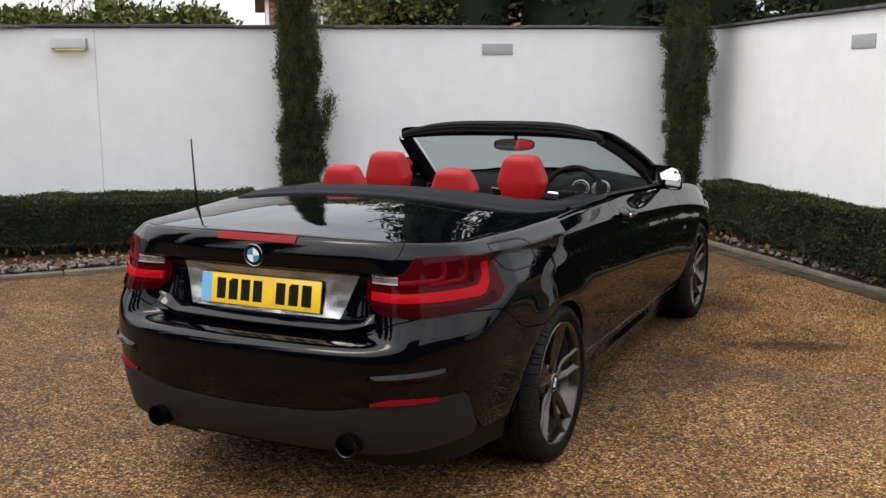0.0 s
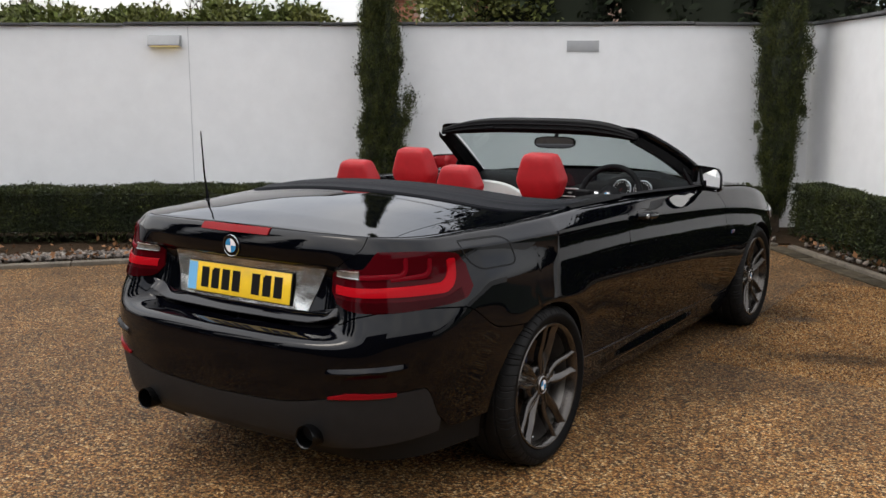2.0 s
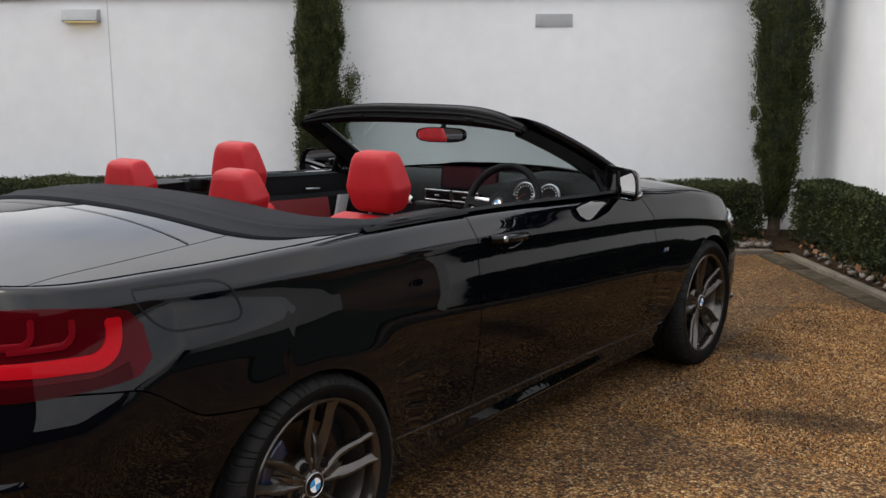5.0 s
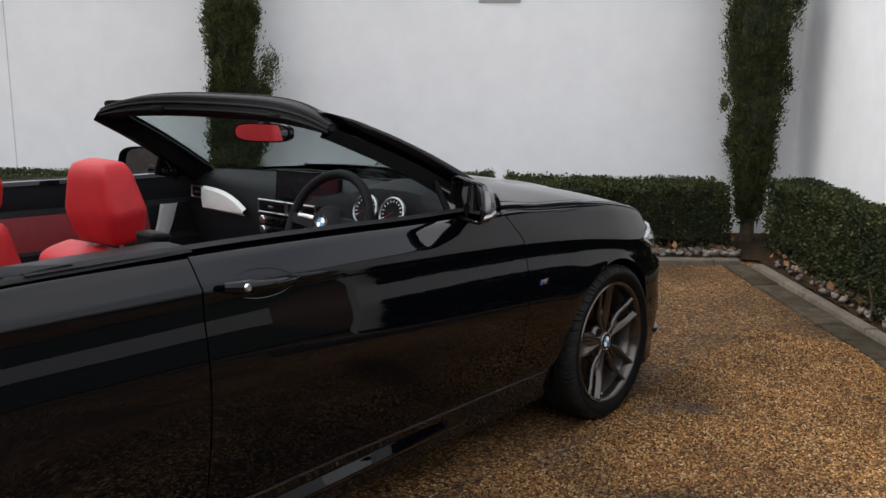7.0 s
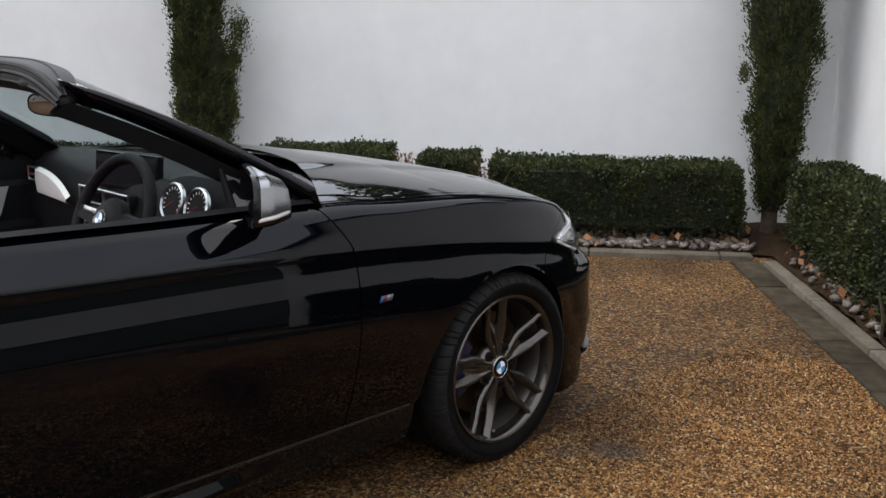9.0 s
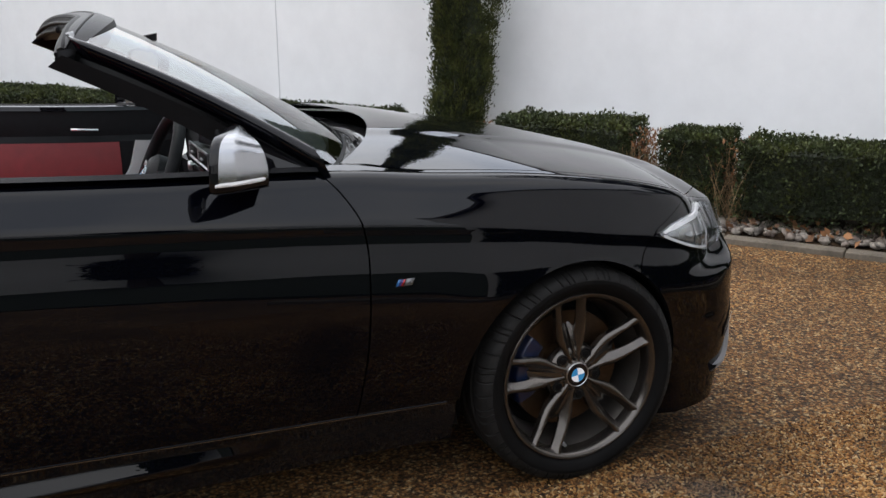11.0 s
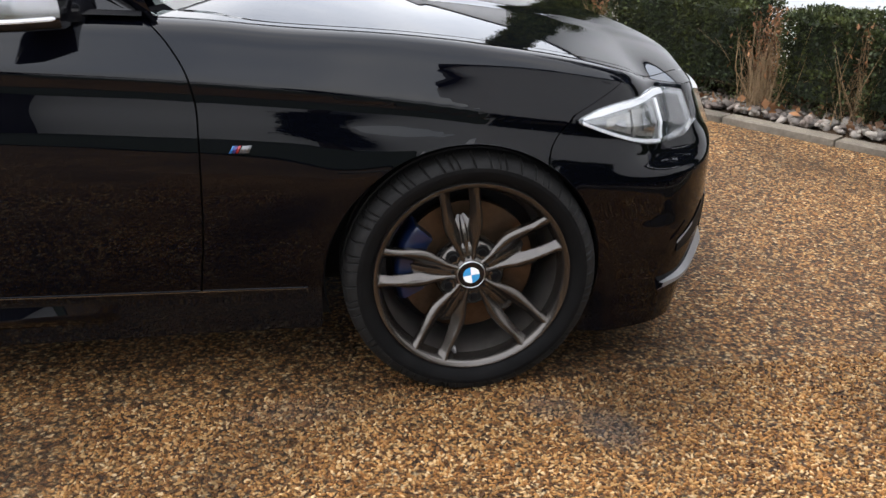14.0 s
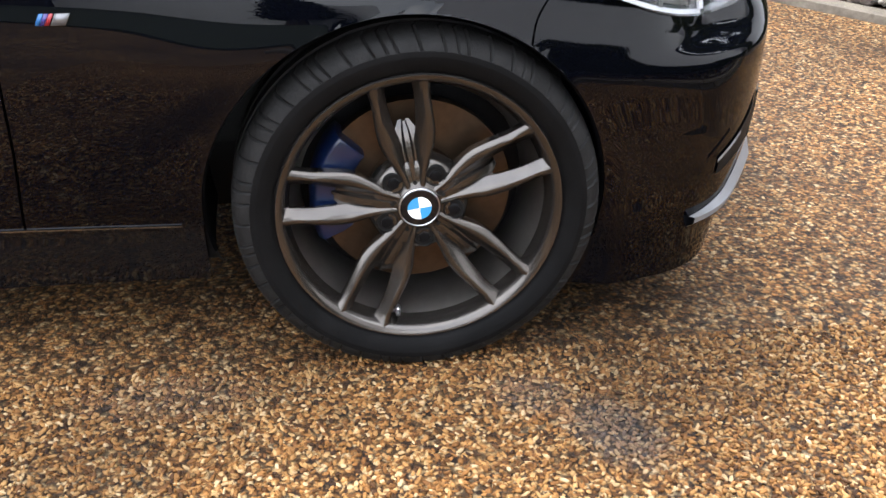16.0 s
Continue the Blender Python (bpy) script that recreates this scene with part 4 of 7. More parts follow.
def house():
    """A brick house far behind: wall of bricks, eaves board, roof and a white window."""
    t = thing("brick_house", "red brick house with white window and eaves beyond the wall", "house")
    u0, u1, n = -0.55, 6.0, -20.0
    bm = bmesh.new()
    box(bm, (u0, n - 5, 0), (u1, n, 3.55))
    bmesh.ops.transform(bm, matrix=YARD, verts=bm.verts[:])
    bmesh.ops.recalc_face_normals(bm, faces=bm.faces[:])
    part("wall", bm, MORTAR, t, "red brickwork", smooth=False)
    yard_box("eaves_board", (u0 - 0.15, n + 0.01, 3.5), (u1 + 0.15, n + 0.28, 3.66), PVC, t, 0.01, "white eaves board")
    yard_box("downpipe", (u0 + 0.02, n + 0.01, 0), (u0 + 0.1, n + 0.09, 3.5), PVC, t, 0.01, "white downpipe")
    bm = bmesh.new()
    a = [bm.verts.new(yard(u, m, z)) for u, m, z in ((u0 - 0.3, n + 0.35, 3.62), (u1 + 0.3, n + 0.35, 3.62), (u1 + 0.3, n - 2.5, 5.6), (u0 - 0.3, n - 2.5, 5.6), (u1 + 0.3, n - 5.3, 3.62), (u0 - 0.3, n - 5.3, 3.62))]
    bm.faces.new(a[:4])
    bm.faces.new((a[3], a[2], a[4], a[5]))
    roof = part("roof", bm, ROOF_TILE, t, "brown tiled roof", smooth=False)
    sol = roof.modifiers.new("thickness", "SOLIDIFY")
    sol.thickness = 0.12
    w = yard_box("window", (0.28, n + 0.005, 2.35), (1.30, n + 0.05, 3.46), PVC, t, 0.006, "white framed window")
    for a, b in ((0.36, 0.76), (0.82, 1.22)):
        yard_box("pane", (a, n + 0.046, 2.45), (b, n + 0.056, 3.38), DARK_GLASS, w, 0.002, "reflective pane")
    me = None
    rng = random.Random(5)
    for row in range(14):
        z = 2.52 + row * 0.075
        for col in range(40):
            u = u0 + 0.12 + col * 0.225 + (0.11 if row % 2 else 0)
            if 0.05 < u < 1.32 or u > 2.6:
                continue
            if me is None:
                bm = bmesh.new()
                box(bm, (0, 0, 0), (0.215, 0.02, 0.065), None, 0.003, 1)
                me = bpy.data.meshes.new("brick")
                bm.to_mesh(me)
                bm.free()
                me.materials.append(BRICK)
            ob = new("brick", me)
            ob.parent = t
            ob.matrix_basis = YARD @ pose(u, n + 0.0 + rng.uniform(-0.003, 0.003), z)
    return t


house()


def bare_tree(u, n, height, seed):
    """A leafless tree of fine branches far behind the shrubs."""
    rng = np.random.default_rng(seed)
    t = thing("bare_tree", "leafless winter tree with fine pale branches", "tree", "bare trees")
    bm = bmesh.new()

    def grow(p, d, length, r, depth):
        q = p + d * length
        tube(bm, [p, (p + q) / 2 + Vector(rng.normal(0, 0.03 * length, 3)), q], [r, r * 0.85, r * 0.65], 5, False)
        if depth:
            for _ in range(3):
                e = (d + Vector(rng.normal(0, 0.42, 3))).normalized()
                grow(q, e, length * rng.uniform(0.6, 0.85), r * 0.6, depth - 1)
    grow(yard(u, n, 0), Vector((0, 0, 1)), height * 0.28, 0.14, 6)
    part("branchwork", bm, BARK, t)
    return t


for i, (u, n, h) in enumerate(((-6.5, -14, 3.6), (-9.5, -15, 3.8), (-4.2, -17, 3.5))):
    bare_tree(u, n, h, 80 + i)
# one tree the paint mirrors; three unseen conifers added to dim the side wall
for i, (u, n, h, r) in enumerate(((9.9, 3.9, 2.0, 0.8), (-13.0, -1.5, 9.0, 2.2), (-13.4, 1.5, 10.0, 2.4), (-13.2, 4.6, 9.5, 2.3))):
    conifer(u, n, h, r, 90 + i)


# ---- loose gravel where the camera comes close ----
def loose_gravel():
    rng = np.random.default_rng(21)
    n = 64000
    u, v = rng.uniform(0.80, 2.75, n), rng.uniform(1.75, 4.3, n)
    p = np.stack([u, v, rng.uniform(-0.0006, 0.0022, n)], 1)
    t = stones("gravel_stones", p, rng.uniform(0.0031, 0.0058, n), GRAVEL_STONE, None, rng, "loose rounded pea gravel stones in tan, brown and cream", flat=0.55, sides=5, long=1.9, tip=0.5)
    tagged(t, category="gravel")


loose_gravel()

# ---- the convertible ----
XC = 0.0                      # the car's middle line
FRONT_Y, REAR_Y, HUB_Z = 2.69, 0.0, 0.318
ARCHES = ((FRONT_Y - 0.015, 0.311, 0.338), (REAR_Y - 0.03, 0.315, 0.343))
PLAN = ((0, -0.955), (0.30, -0.944), (0.52, -0.907), (0.66, -0.842), (0.757, -0.745), (0.813, -0.64), (0.845, -0.49), (0.872, -0.25), (0.885, 0.05), (0.883, 0.35),
        (0.874, 0.8), (0.868, 1.4), (0.868, 2.0), (0.874, 2.4), (0.874, 2.7), (0.858, 2.93), (0.83, 3.10), (0.772, 3.235), (0.65, 3.35), (0.40, 3.435), (0.0, 3.47))
px, py = 0.979 * np.array([p[0] for p in PLAN]), np.array([p[1] for p in PLAN])
ps = np.concatenate([[0], np.cumsum(np.hypot(np.diff(px), np.diff(py)))])
plan_x, plan_y = smooth_curve(ps, px), smooth_curve(ps, py)
S_END = ps[-1]
fine = np.linspace(0, S_END, 3000)
fine_y, fine_x = plan_y(fine), plan_x(fine)
# soften the outline so that highlights run clean round the corners
kern = np.exp(-np.linspace(-2, 2, 121) ** 2)
kern /= kern.sum()
mirror_y = np.concatenate([fine_y[60:0:-1], fine_y, fine_y[-2:-62:-1]])
mirror_x = np.concatenate([-fine_x[60:0:-1], fine_x, -fine_x[-2:-62:-1]])
fine_y, fine_x = np.convolve(mirror_y, kern, "valid"), np.convolve(mirror_x, kern, "valid")
tx, ty = np.gradient(fine_x, fine), np.gradient(fine_y, fine)
tl = np.hypot(tx, ty)
norm_x, norm_y = ty / tl, -tx / tl


def s_at_y(y):
    return np.interp(y, np.maximum.accumulate(fine_y), fine)


def s_at_x(x):
    """Along the rear end."""
    k = int(np.argmax(fine_y > -0.4))
    return np.interp(x, np.maximum.accumulate(fine_x[:k]), fine[:k])


belt = smooth_curve((-0.96, -0.85, -0.6, -0.3, 0.0, 0.3, 0.8, 1.2, 1.6, 1.9, 2.1, 2.25, 2.54, 2.86, 3.0, 3.2, 3.35, 3.45),
                    (0.985, 0.978, 0.972, 0.975, 0.984, 0.990, 0.980, 0.964, 0.944, 0.934, 0.922, 0.906, 0.882, 0.836, 0.806, 0.752, 0.716, 0.690))
crease = smooth_curve((-0.96, -0.6, 0.0, 0.75, 1.34, 1.7, 2.07, 2.36, 2.6, 2.9, 3.2, 3.45), (0.93, 0.925, 0.92, 0.895, 0.857, 0.833, 0.803, 0.773, 0.74, 0.69, 0.65, 0.63))
rear_profile = smooth_curve((0.14, 0.22, 0.30, 0.42, 0.55, 0.615, 0.632, 0.66, 0.69, 0.71, 0.855, 0.872, 0.92, 0.95, 0.975, 1.0), (-0.17, -0.09, -0.03, -0.006, 0.0, -0.006, -0.022, -0.105, -0.130, -0.137, -0.163, -0.130, -0.120, -0.128, -0.142, -0.175))
corner_profile = smooth_curve((0.14, 0.22, 0.30, 0.45, 0.57, 0.62, 0.66, 0.72, 0.80, 0.90, 0.96, 1.0), (-0.12, -0.06, -0.02, 0.0, -0.001, -0.008, -0.022, -0.050, -0.072, -0.104, -0.128, -0.155))
front_profile = smooth_curve((0.10, 0.2, 0.29, 0.40, 0.50, 0.556, 0.57, 0.60, 0.63, 0.66, 0.72, 0.76, 0.80), (-0.075, -0.04, -0.012, 0.0, 0.002, 0.001, -0.004, -0.023, -0.038, -0.049, -0.068, -0.088, -0.13))
low_side = smooth_curve((-0.30, -0.12, -0.03, 0.0, 0.04, 0.2, 0.45, 0.60, 0.72, 0.80, 0.90, 0.94, 0.97, 1.0), (-0.10, -0.068, -0.056, -0.050, -0.043, -0.023, 0.000, 0.0062, 0.0045, 0.0005, -0.0070, -0.0085, -0.0080, -0.006))
high_side = smooth_curve((0.0, 0.15, 0.5, 0.8, 0.93, 1.0), (-0.006, -0.014, -0.034, -0.052, -0.066, -0.088))


def skin(s, z, off=0.0):
    """A point of the car's skin: s along the outline from the middle of the tail to the nose, at the height z."""
    s, z = np.asarray(s, float), np.asarray(z, float)
    x, y = np.interp(s, fine, fine_x), np.interp(s, fine, fine_y)
    nx, ny = np.interp(s, fine, norm_x), np.interp(s, fine, norm_y)
    zt, zc = belt(y), crease(y)
    side = np.where(z < zc, low_side((z - 0.3) / (zc - 0.3)), high_side((z - zc) / np.maximum(zt - zc, 0.02)))
    # the tail draws in above the bumper's shoulder
    haunch = np.clip((y + 0.66) / 0.24, 0, 1)
    draw = np.clip((z - 0.64 - 0.15 * haunch) / (0.20 - 0.05 * haunch), 0, 1)
    side = side - 0.046 * draw * draw * (3 - 2 * draw) * np.clip((0.05 - y) / 0.5, 0, 1)
    for cy, cz, r in ARCHES:
        rho = np.hypot(y - cy, z - cz)
        side = side + (0.003 if cy > 1 else 0.007) * np.exp(-((rho - 0.36) / 0.09) ** 2) * np.clip((0.80 - z) / 0.15, 0, 1)
    low = np.clip((y - 2.85) / 0.2, 0, 1) * np.clip((0.55 - z) / 0.15, 0, 1)
    # the nose corner is cut back above the bumper's ledge and full below it
    turn = np.exp(-((s - np.interp(3.235, np.maximum.accumulate(fine_y), fine)) / 0.13) ** 2)
    ledge, full = np.clip((z - 0.540) / 0.036, 0, 1), np.clip((0.54 - z) / 0.20, 0, 1)
    turn = turn * (0.014 * full - 0.052 * ledge * ledge * (3 - 2 * ledge))
    side = side * (1 - 0.8 * low)
    mid = np.clip((np.abs(x) - 0.42) / 0.22, 0, 1)
    mid = mid * mid * (3 - 2 * mid)
    rear = rear_profile(z) * (1 - mid) + corner_profile(z) * mid
    wr, wf, ws = np.clip(-ny, 0, 1) ** 2, np.clip(ny, 0, 1) ** 2, nx ** 2
    d = (wr * rear + wf * front_profile(z) + ws * side) / (wr + wf + ws) + turn + off
    return np.stack([x + nx * d, y + ny * d, z + 0 * x], -1)


def place(p, side):
    """From the car's right half to the world; side is 1 for the right, -1 for the left."""
    q = np.array(p, float)
    q[..., 0] = XC + side * q[..., 0]
    return q


def panel(name, side, s0, s1, z0, z1, cols, rows, material, parent, label="", off=0.0, gap=0.0022, flange=0.012, arch=True, both=False):
    """A body panel between two lines s0(z), s1(z) and two lines z0(s), z1(s), with folded-in edges; arches are cut out."""
    a = np.concatenate([[0], np.linspace(0, 1, cols), [1]])
    b = np.concatenate([[0], np.linspace(0, 1, rows), [1]])
    A, B = np.meshgrid(a, b)
    z = np.full(A.shape, 0.6)
    s = np.full(A.shape, 1.0)
    for _ in range(12):
        s = (s0(z) + gap) * (1 - A) + (s1(z) - gap) * A
        z = 0.5 * z + 0.5 * ((z0(s) + gap) * (1 - B) + (z1(s) - gap) * B)
    o = np.zeros(A.shape) + off
    o[0], o[-1], o[:, 0], o[:, -1] = off - flange, off - flange, off - flange, off - flange
    p = place(skin(s, z, o), side)
    if both:
        left = place(skin(s, z, o), -1)[:, ::-1]
        p = np.concatenate([left[:, :-2], p[:, 2:]], 1)
    v, f = grid_mesh(p)
    if arch:
        v, f = cut_arches(v, f)
    if side < 0 and not both:
        f = [q[::-1] for q in f]
    return mesh_from(name, v, f, material, parent, True, label, 50)


def cut_arches(v, f):
    for cy, cz, r in ARCHES:
        rho = np.hypot(v[:, 1] - cy, v[:, 2] - cz)
        inside = rho < r
        kept = [q for q in f if not all(inside[i] for i in q)]
        used = {i for q in kept for i in q if inside[i]}
        for i in used:
            k = r / max(rho[i], 1e-6)
            v[i, 1], v[i, 2] = cy + (v[i, 1] - cy) * k, cz + (v[i, 2] - cz) * k
        f = kept
    live = sorted({i for q in f for i in q})
    back = {i: k for k, i in enumerate(live)}
    return v[live], [tuple(back[i] for i in q) for q in f]


def const(c):
    return lambda q: np.zeros_like(np.asarray(q, float)) + c


def of_y(fn):
    return lambda s: fn(np.interp(s, fine, fine_y))


def belt_s(s):
    return of_y(belt)(s)


sill_line = smooth_curve((-0.6, -0.36, 0.0, 0.33, 0.75, 1.3, 1.8, 2.31, 2.5, 2.8), (0.70, 0.62, 0.45, 0.345, 0.325, 0.315, 0.302, 0.293, 0.30, 0.45))
# where the boot lid, the bumper, the door and the wing part
boot_edge_x = smooth_curve((0.62, 0.66, 0.72, 0.80, 0.87, 0.91, 0.94, 0.99), (0.55, 0.535, 0.49, 0.485, 0.50, 0.56, 0.605, 0.63))
bumper_top = smooth_curve((0.0, s_at_x(0.40), s_at_x(0.52), s_at_x(0.60), s_at_y(-0.75), s_at_y(-0.55), s_at_y(-0.36), s_at_y(0.0)), (0.655, 0.66, 0.685, 0.72, 0.745, 0.735, 0.63, 0.60))
door_front = smooth_curve((0.29, 0.50, 0.724, 0.80, 0.876, 0.935, 0.99), (2.052, 2.075, 2.081, 2.070, 2.030, 1.975, 1.91))
bumper_seam = smooth_curve((0.3, 0.62, 0.70, 0.76), (2.84, 2.868, 2.925, 2.99))
valance_top = smooth_curve((0.0, s_at_x(0.30), s_at_x(0.52), s_at_x(0.70), s_at_x(0.765), s_at_x(0.795), s_at_y(-0.55), s_at_y(-0.3)), (0.405, 0.415, 0.447, 0.468, 0.475, 0.36, 0.30, 0.31))
hood_line_x = smooth_curve((1.9, 2.10, 2.16, 2.25, 2.54, 2.86, 3.01, 3.12, 3.25, 3.45), (0.70, 0.715, 0.735, 0.745, 0.745, 0.735, 0.715, 0.66, 0.55, 0.3))
boot_line_x = smooth_curve((-0.9, -0.84, -0.7, -0.56, -0.3, 0.0, 0.2), (0.66, 0.655, 0.625, 0.612, 0.615, 0.61, 0.60))
top_mid = smooth_curve((-0.84, -0.785, -0.62, -0.3, 0.1, 2.0, 2.2, 2.54, 2.83, 3.1, 3.28, 3.38, 3.44), (0.984, 0.991, 1.014, 1.038, 1.048, 0.965, 0.957, 0.926, 0.884, 0.828, 0.782, 0.742, 0.695))

car = thing("car", "black two-door convertible, roof down, with red leather seats, parked on gravel", "car")


def top_rows(y0, y1, count):
    """Stations of the upper edge of the skin between two places along the car."""
    s = np.linspace(s_at_y(y0), s_at_y(y1), count)
    return s, skin(s, belt_s(s))


def top_z(x, edge, y, p=2.3):
    zc = top_mid(y)
    return zc - (zc - edge[..., 2]) * np.clip(np.abs(x) / np.maximum(edge[..., 0], 0.02), 0, 1) ** p


def build_body():
    zero = const(0.0)
    lid_edge = lambda z: s_at_x(boot_edge_x(z))
    # tail
    panel("rear_bumper", 1, zero, const(s_at_y(-0.22)), valance_top, bumper_top, 120, 34, PAINT, car, "glossy black painted rear bumper", both=True)
    panel("rear_valance", 1, zero, const(s_at_y(-0.625)), lambda s: 0.255 + 0.05 * np.clip((s - 0.5) / 0.5, 0, 1), valance_top, 80, 14, GREY_PLASTIC, car, "matt dark grey lower bumper insert", both=True, arch=False)
    lid_face = panel("boot_lid_face", 1, zero, lid_edge, const(0.668), belt_s, 60, 40, PAINT, car, "glossy black boot lid", both=True, arch=False)
    for side in (1, -1):
        word = "right" if side > 0 else "left"
        panel("rear_quarter", side, lid_edge, const(s_at_y(0.748)), lambda s: np.where(s < s_at_y(-0.1), bumper_top(s), of_y(sill_line)(s)), belt_s, 150, 60, PAINT, car)
        door = panel("door", side, const(s_at_y(0.748)), lambda z: s_at_y(door_front(z)), of_y(sill_line), belt_s, 110, 56, PAINT, car, "glossy black door")
        panel("front_wing", side, lambda z: s_at_y(door_front(z)), lambda z: s_at_y(np.where(z > 0.70, 2.925 + (z - 0.70) * 2.4, bumper_seam(z))), of_y(sill_line), belt_s, 100, 56, PAINT, car)
        panel("sill", side, const(s_at_y(0.30)), const(s_at_y(2.335)), const(0.160), of_y(sill_line), 120, 12, GLOSS, car, "dusty gloss black sill panel", off=-0.008)
    panel("front_bumper", 1, lambda z: s_at_y(np.where(z > 0.70, 2.925 + (z - 0.70) * 2.4, bumper_seam(z))), const(S_END), const(0.125), lambda s: np.minimum(belt_s(s), 0.80), 110, 50, PAINT, car, "glossy black front bumper", gap=0.0015)
    panel("front_bumper", -1, lambda z: s_at_y(np.where(z > 0.70, 2.925 + (z - 0.70) * 2.4, bumper_seam(z))), const(S_END), const(0.125), lambda s: np.minimum(belt_s(s), 0.80), 110, 50, PAINT, car, gap=0.0015)
    # upper surfaces: boot lid, quarter tops, bonnet, wing tops
    s, e = top_rows(-0.9545, -0.055, 120)
    y = e[:, 1]
    f = np.linspace(-1, 1, 61)
    xb = np.minimum(boot_line_x(y), e[:, 0])
    X = f[None] * xb[:, None]
    p = np.stack([X, np.repeat(y[:, None], 61, 1), top_z(X, e[:, None], y[:, None])], -1)
    sheet("boot_lid", place(p, 1), PAINT, car, "glossy black boot lid reflecting the sky")
    s, e = top_rows(-0.84, 0.748, 120)
    y = e[:, 1]
    f = np.linspace(0, 1, 16)
    xin = np.where(y < -0.05, boot_line_x(y) + 0.004, np.minimum(e[:, 0] - 0.012, 0.614 + (e[:, 0] - 0.03 - 0.614) * np.clip((y + 0.05) / 0.22, 0, 1) ** 0.6))
    xin = np.minimum(xin, e[:, 0] - 0.001)
    X = xin[:, None] + f[None] * (e[:, 0] - xin)[:, None]
    p = np.stack([X, np.repeat(y[:, None], 16, 1), top_z(X, e[:, None], y[:, None])], -1)
    for side in (1, -1):
        sheet("quarter_top", place(p, side), PAINT, car, flip=side < 0)
    s, e = top_rows(2.02, 3.4395, 140)
    y = e[:, 1]
    f = np.linspace(-1, 1, 71)
    xh = np.minimum(hood_line_x(y), e[:, 0])
    X = f[None] * xh[:, None]
    z = top_z(X, e[:, None], y[:, None], 2.6)
    # two raised lines along the bonnet
    ridge = 0.40 - 0.10 * np.clip((y[:, None] - 2.1) / 1.2, 0, 1)
    z = z + 0.007 / (1 + np.exp((np.abs(X) - ridge) / 0.012)) * np.clip((3.42 - y[:, None]) / 0.25, 0, 1)
    # the rear edge of the bonnet bows forward in the middle
    Y = y[:, None] + 0.30 * (1 - (X / 0.76) ** 2) * np.clip((2.62 - y[:, None]) / 0.60, 0, 1)
    p = np.stack([X, Y, z], -1)
    sheet("bonnet", place(p, 1), PAINT, car, "glossy black bonnet reflecting sky and trees")
    s, e = top_rows(1.90, 3.4395, 140)
    y = e[:, 1]
    f = np.linspace(0, 1, 14)
    xin = np.minimum(hood_line_x(y) + 0.004, e[:, 0] - 0.001)
    X = xin[:, None] + f[None] * (e[:, 0] - xin)[:, None]
    p = np.stack([X, np.repeat(y[:, None], 14, 1), top_z(X, e[:, None], y[:, None], 2.6)], -1)
    for side in (1, -1):
        sheet("wing_top", place(p, side), PAINT, car, flip=side < 0)
    # wheel-arch lips and liners
    for cy, cz, r in ARCHES:
        for side in (1, -1):
            ang = np.linspace(radians(-14), radians(194), 70)
            yy, zz = cy + r * np.cos(ang), np.maximum(cz + r * np.sin(ang), 0.15)
            outer = skin(s_at_y(yy), zz)
            rows = [outer, outer - np.array([0.012, 0, 0]) - 0.004 * np.stack([0 * ang, np.cos(ang), np.sin(ang)], -1)]
            for dx, dr in ((0.03, 0.0), (0.12, 0.006), (0.30, 0.01)):
                q = outer.copy()
                q[:, 0] -= dx
                q[:, 1], q[:, 2] = cy + (r + dr) * np.cos(ang), cz + (r + dr) * np.sin(ang)
                rows.append(q)
            sheet("arch_liner", place(np.array(rows), side), DARK_PLASTIC, car, "black wheel-arch liner", flip=side > 0)
    for side in (1, -1):
        panel("inner_shell", side, const(s_at_x(0.30)), const(s_at_y(3.30)), lambda s: 0.20 + 0 * s, lambda s: belt_s(s) - 0.03, 150, 30, INK, car, off=-0.022, flange=0.0)
    # underside
    bm = bmesh.new()
    box(bm, (XC - 0.55, -0.80, 0.20), (XC + 0.55, 3.2, 0.34), None, 0.02)
    box(bm, (XC - 0.72, 0.36, 0.20), (XC + 0.72, 2.29, 0.33), None, 0.02)
    part("underbody", bm, DARK_PLASTIC, car, "black underbody")
    return lid_face


lid_face = build_body()


def skin_patch(name, side, ss, top, bottom, rows, off, material, parent, label="", both=False, edge=0.004):
    """A thin raised piece on the skin between two height curves over the stations ss."""
    ss = np.asarray(ss, float)
    zt, zb = top(ss), bottom(ss)
    b = np.concatenate([[0], np.linspace(0, 1, rows), [1]])
    s = np.concatenate([[ss[0]], ss, [ss[-1]]])
    zt, zb = np.concatenate([[zt[0]], zt, [zt[-1]]]), np.concatenate([[zb[0]], zb, [zb[-1]]])
    S, B = np.meshgrid(s, b)
    Z = zb[None] + B * (zt - zb)[None]
    o = np.full(S.shape, off)
    o[0], o[-1], o[:, 0], o[:, -1] = -edge, -edge, -edge, -edge
    p = place(skin(S, Z, o), side)
    return sheet(name, p, material, parent, label, flip=side < 0)


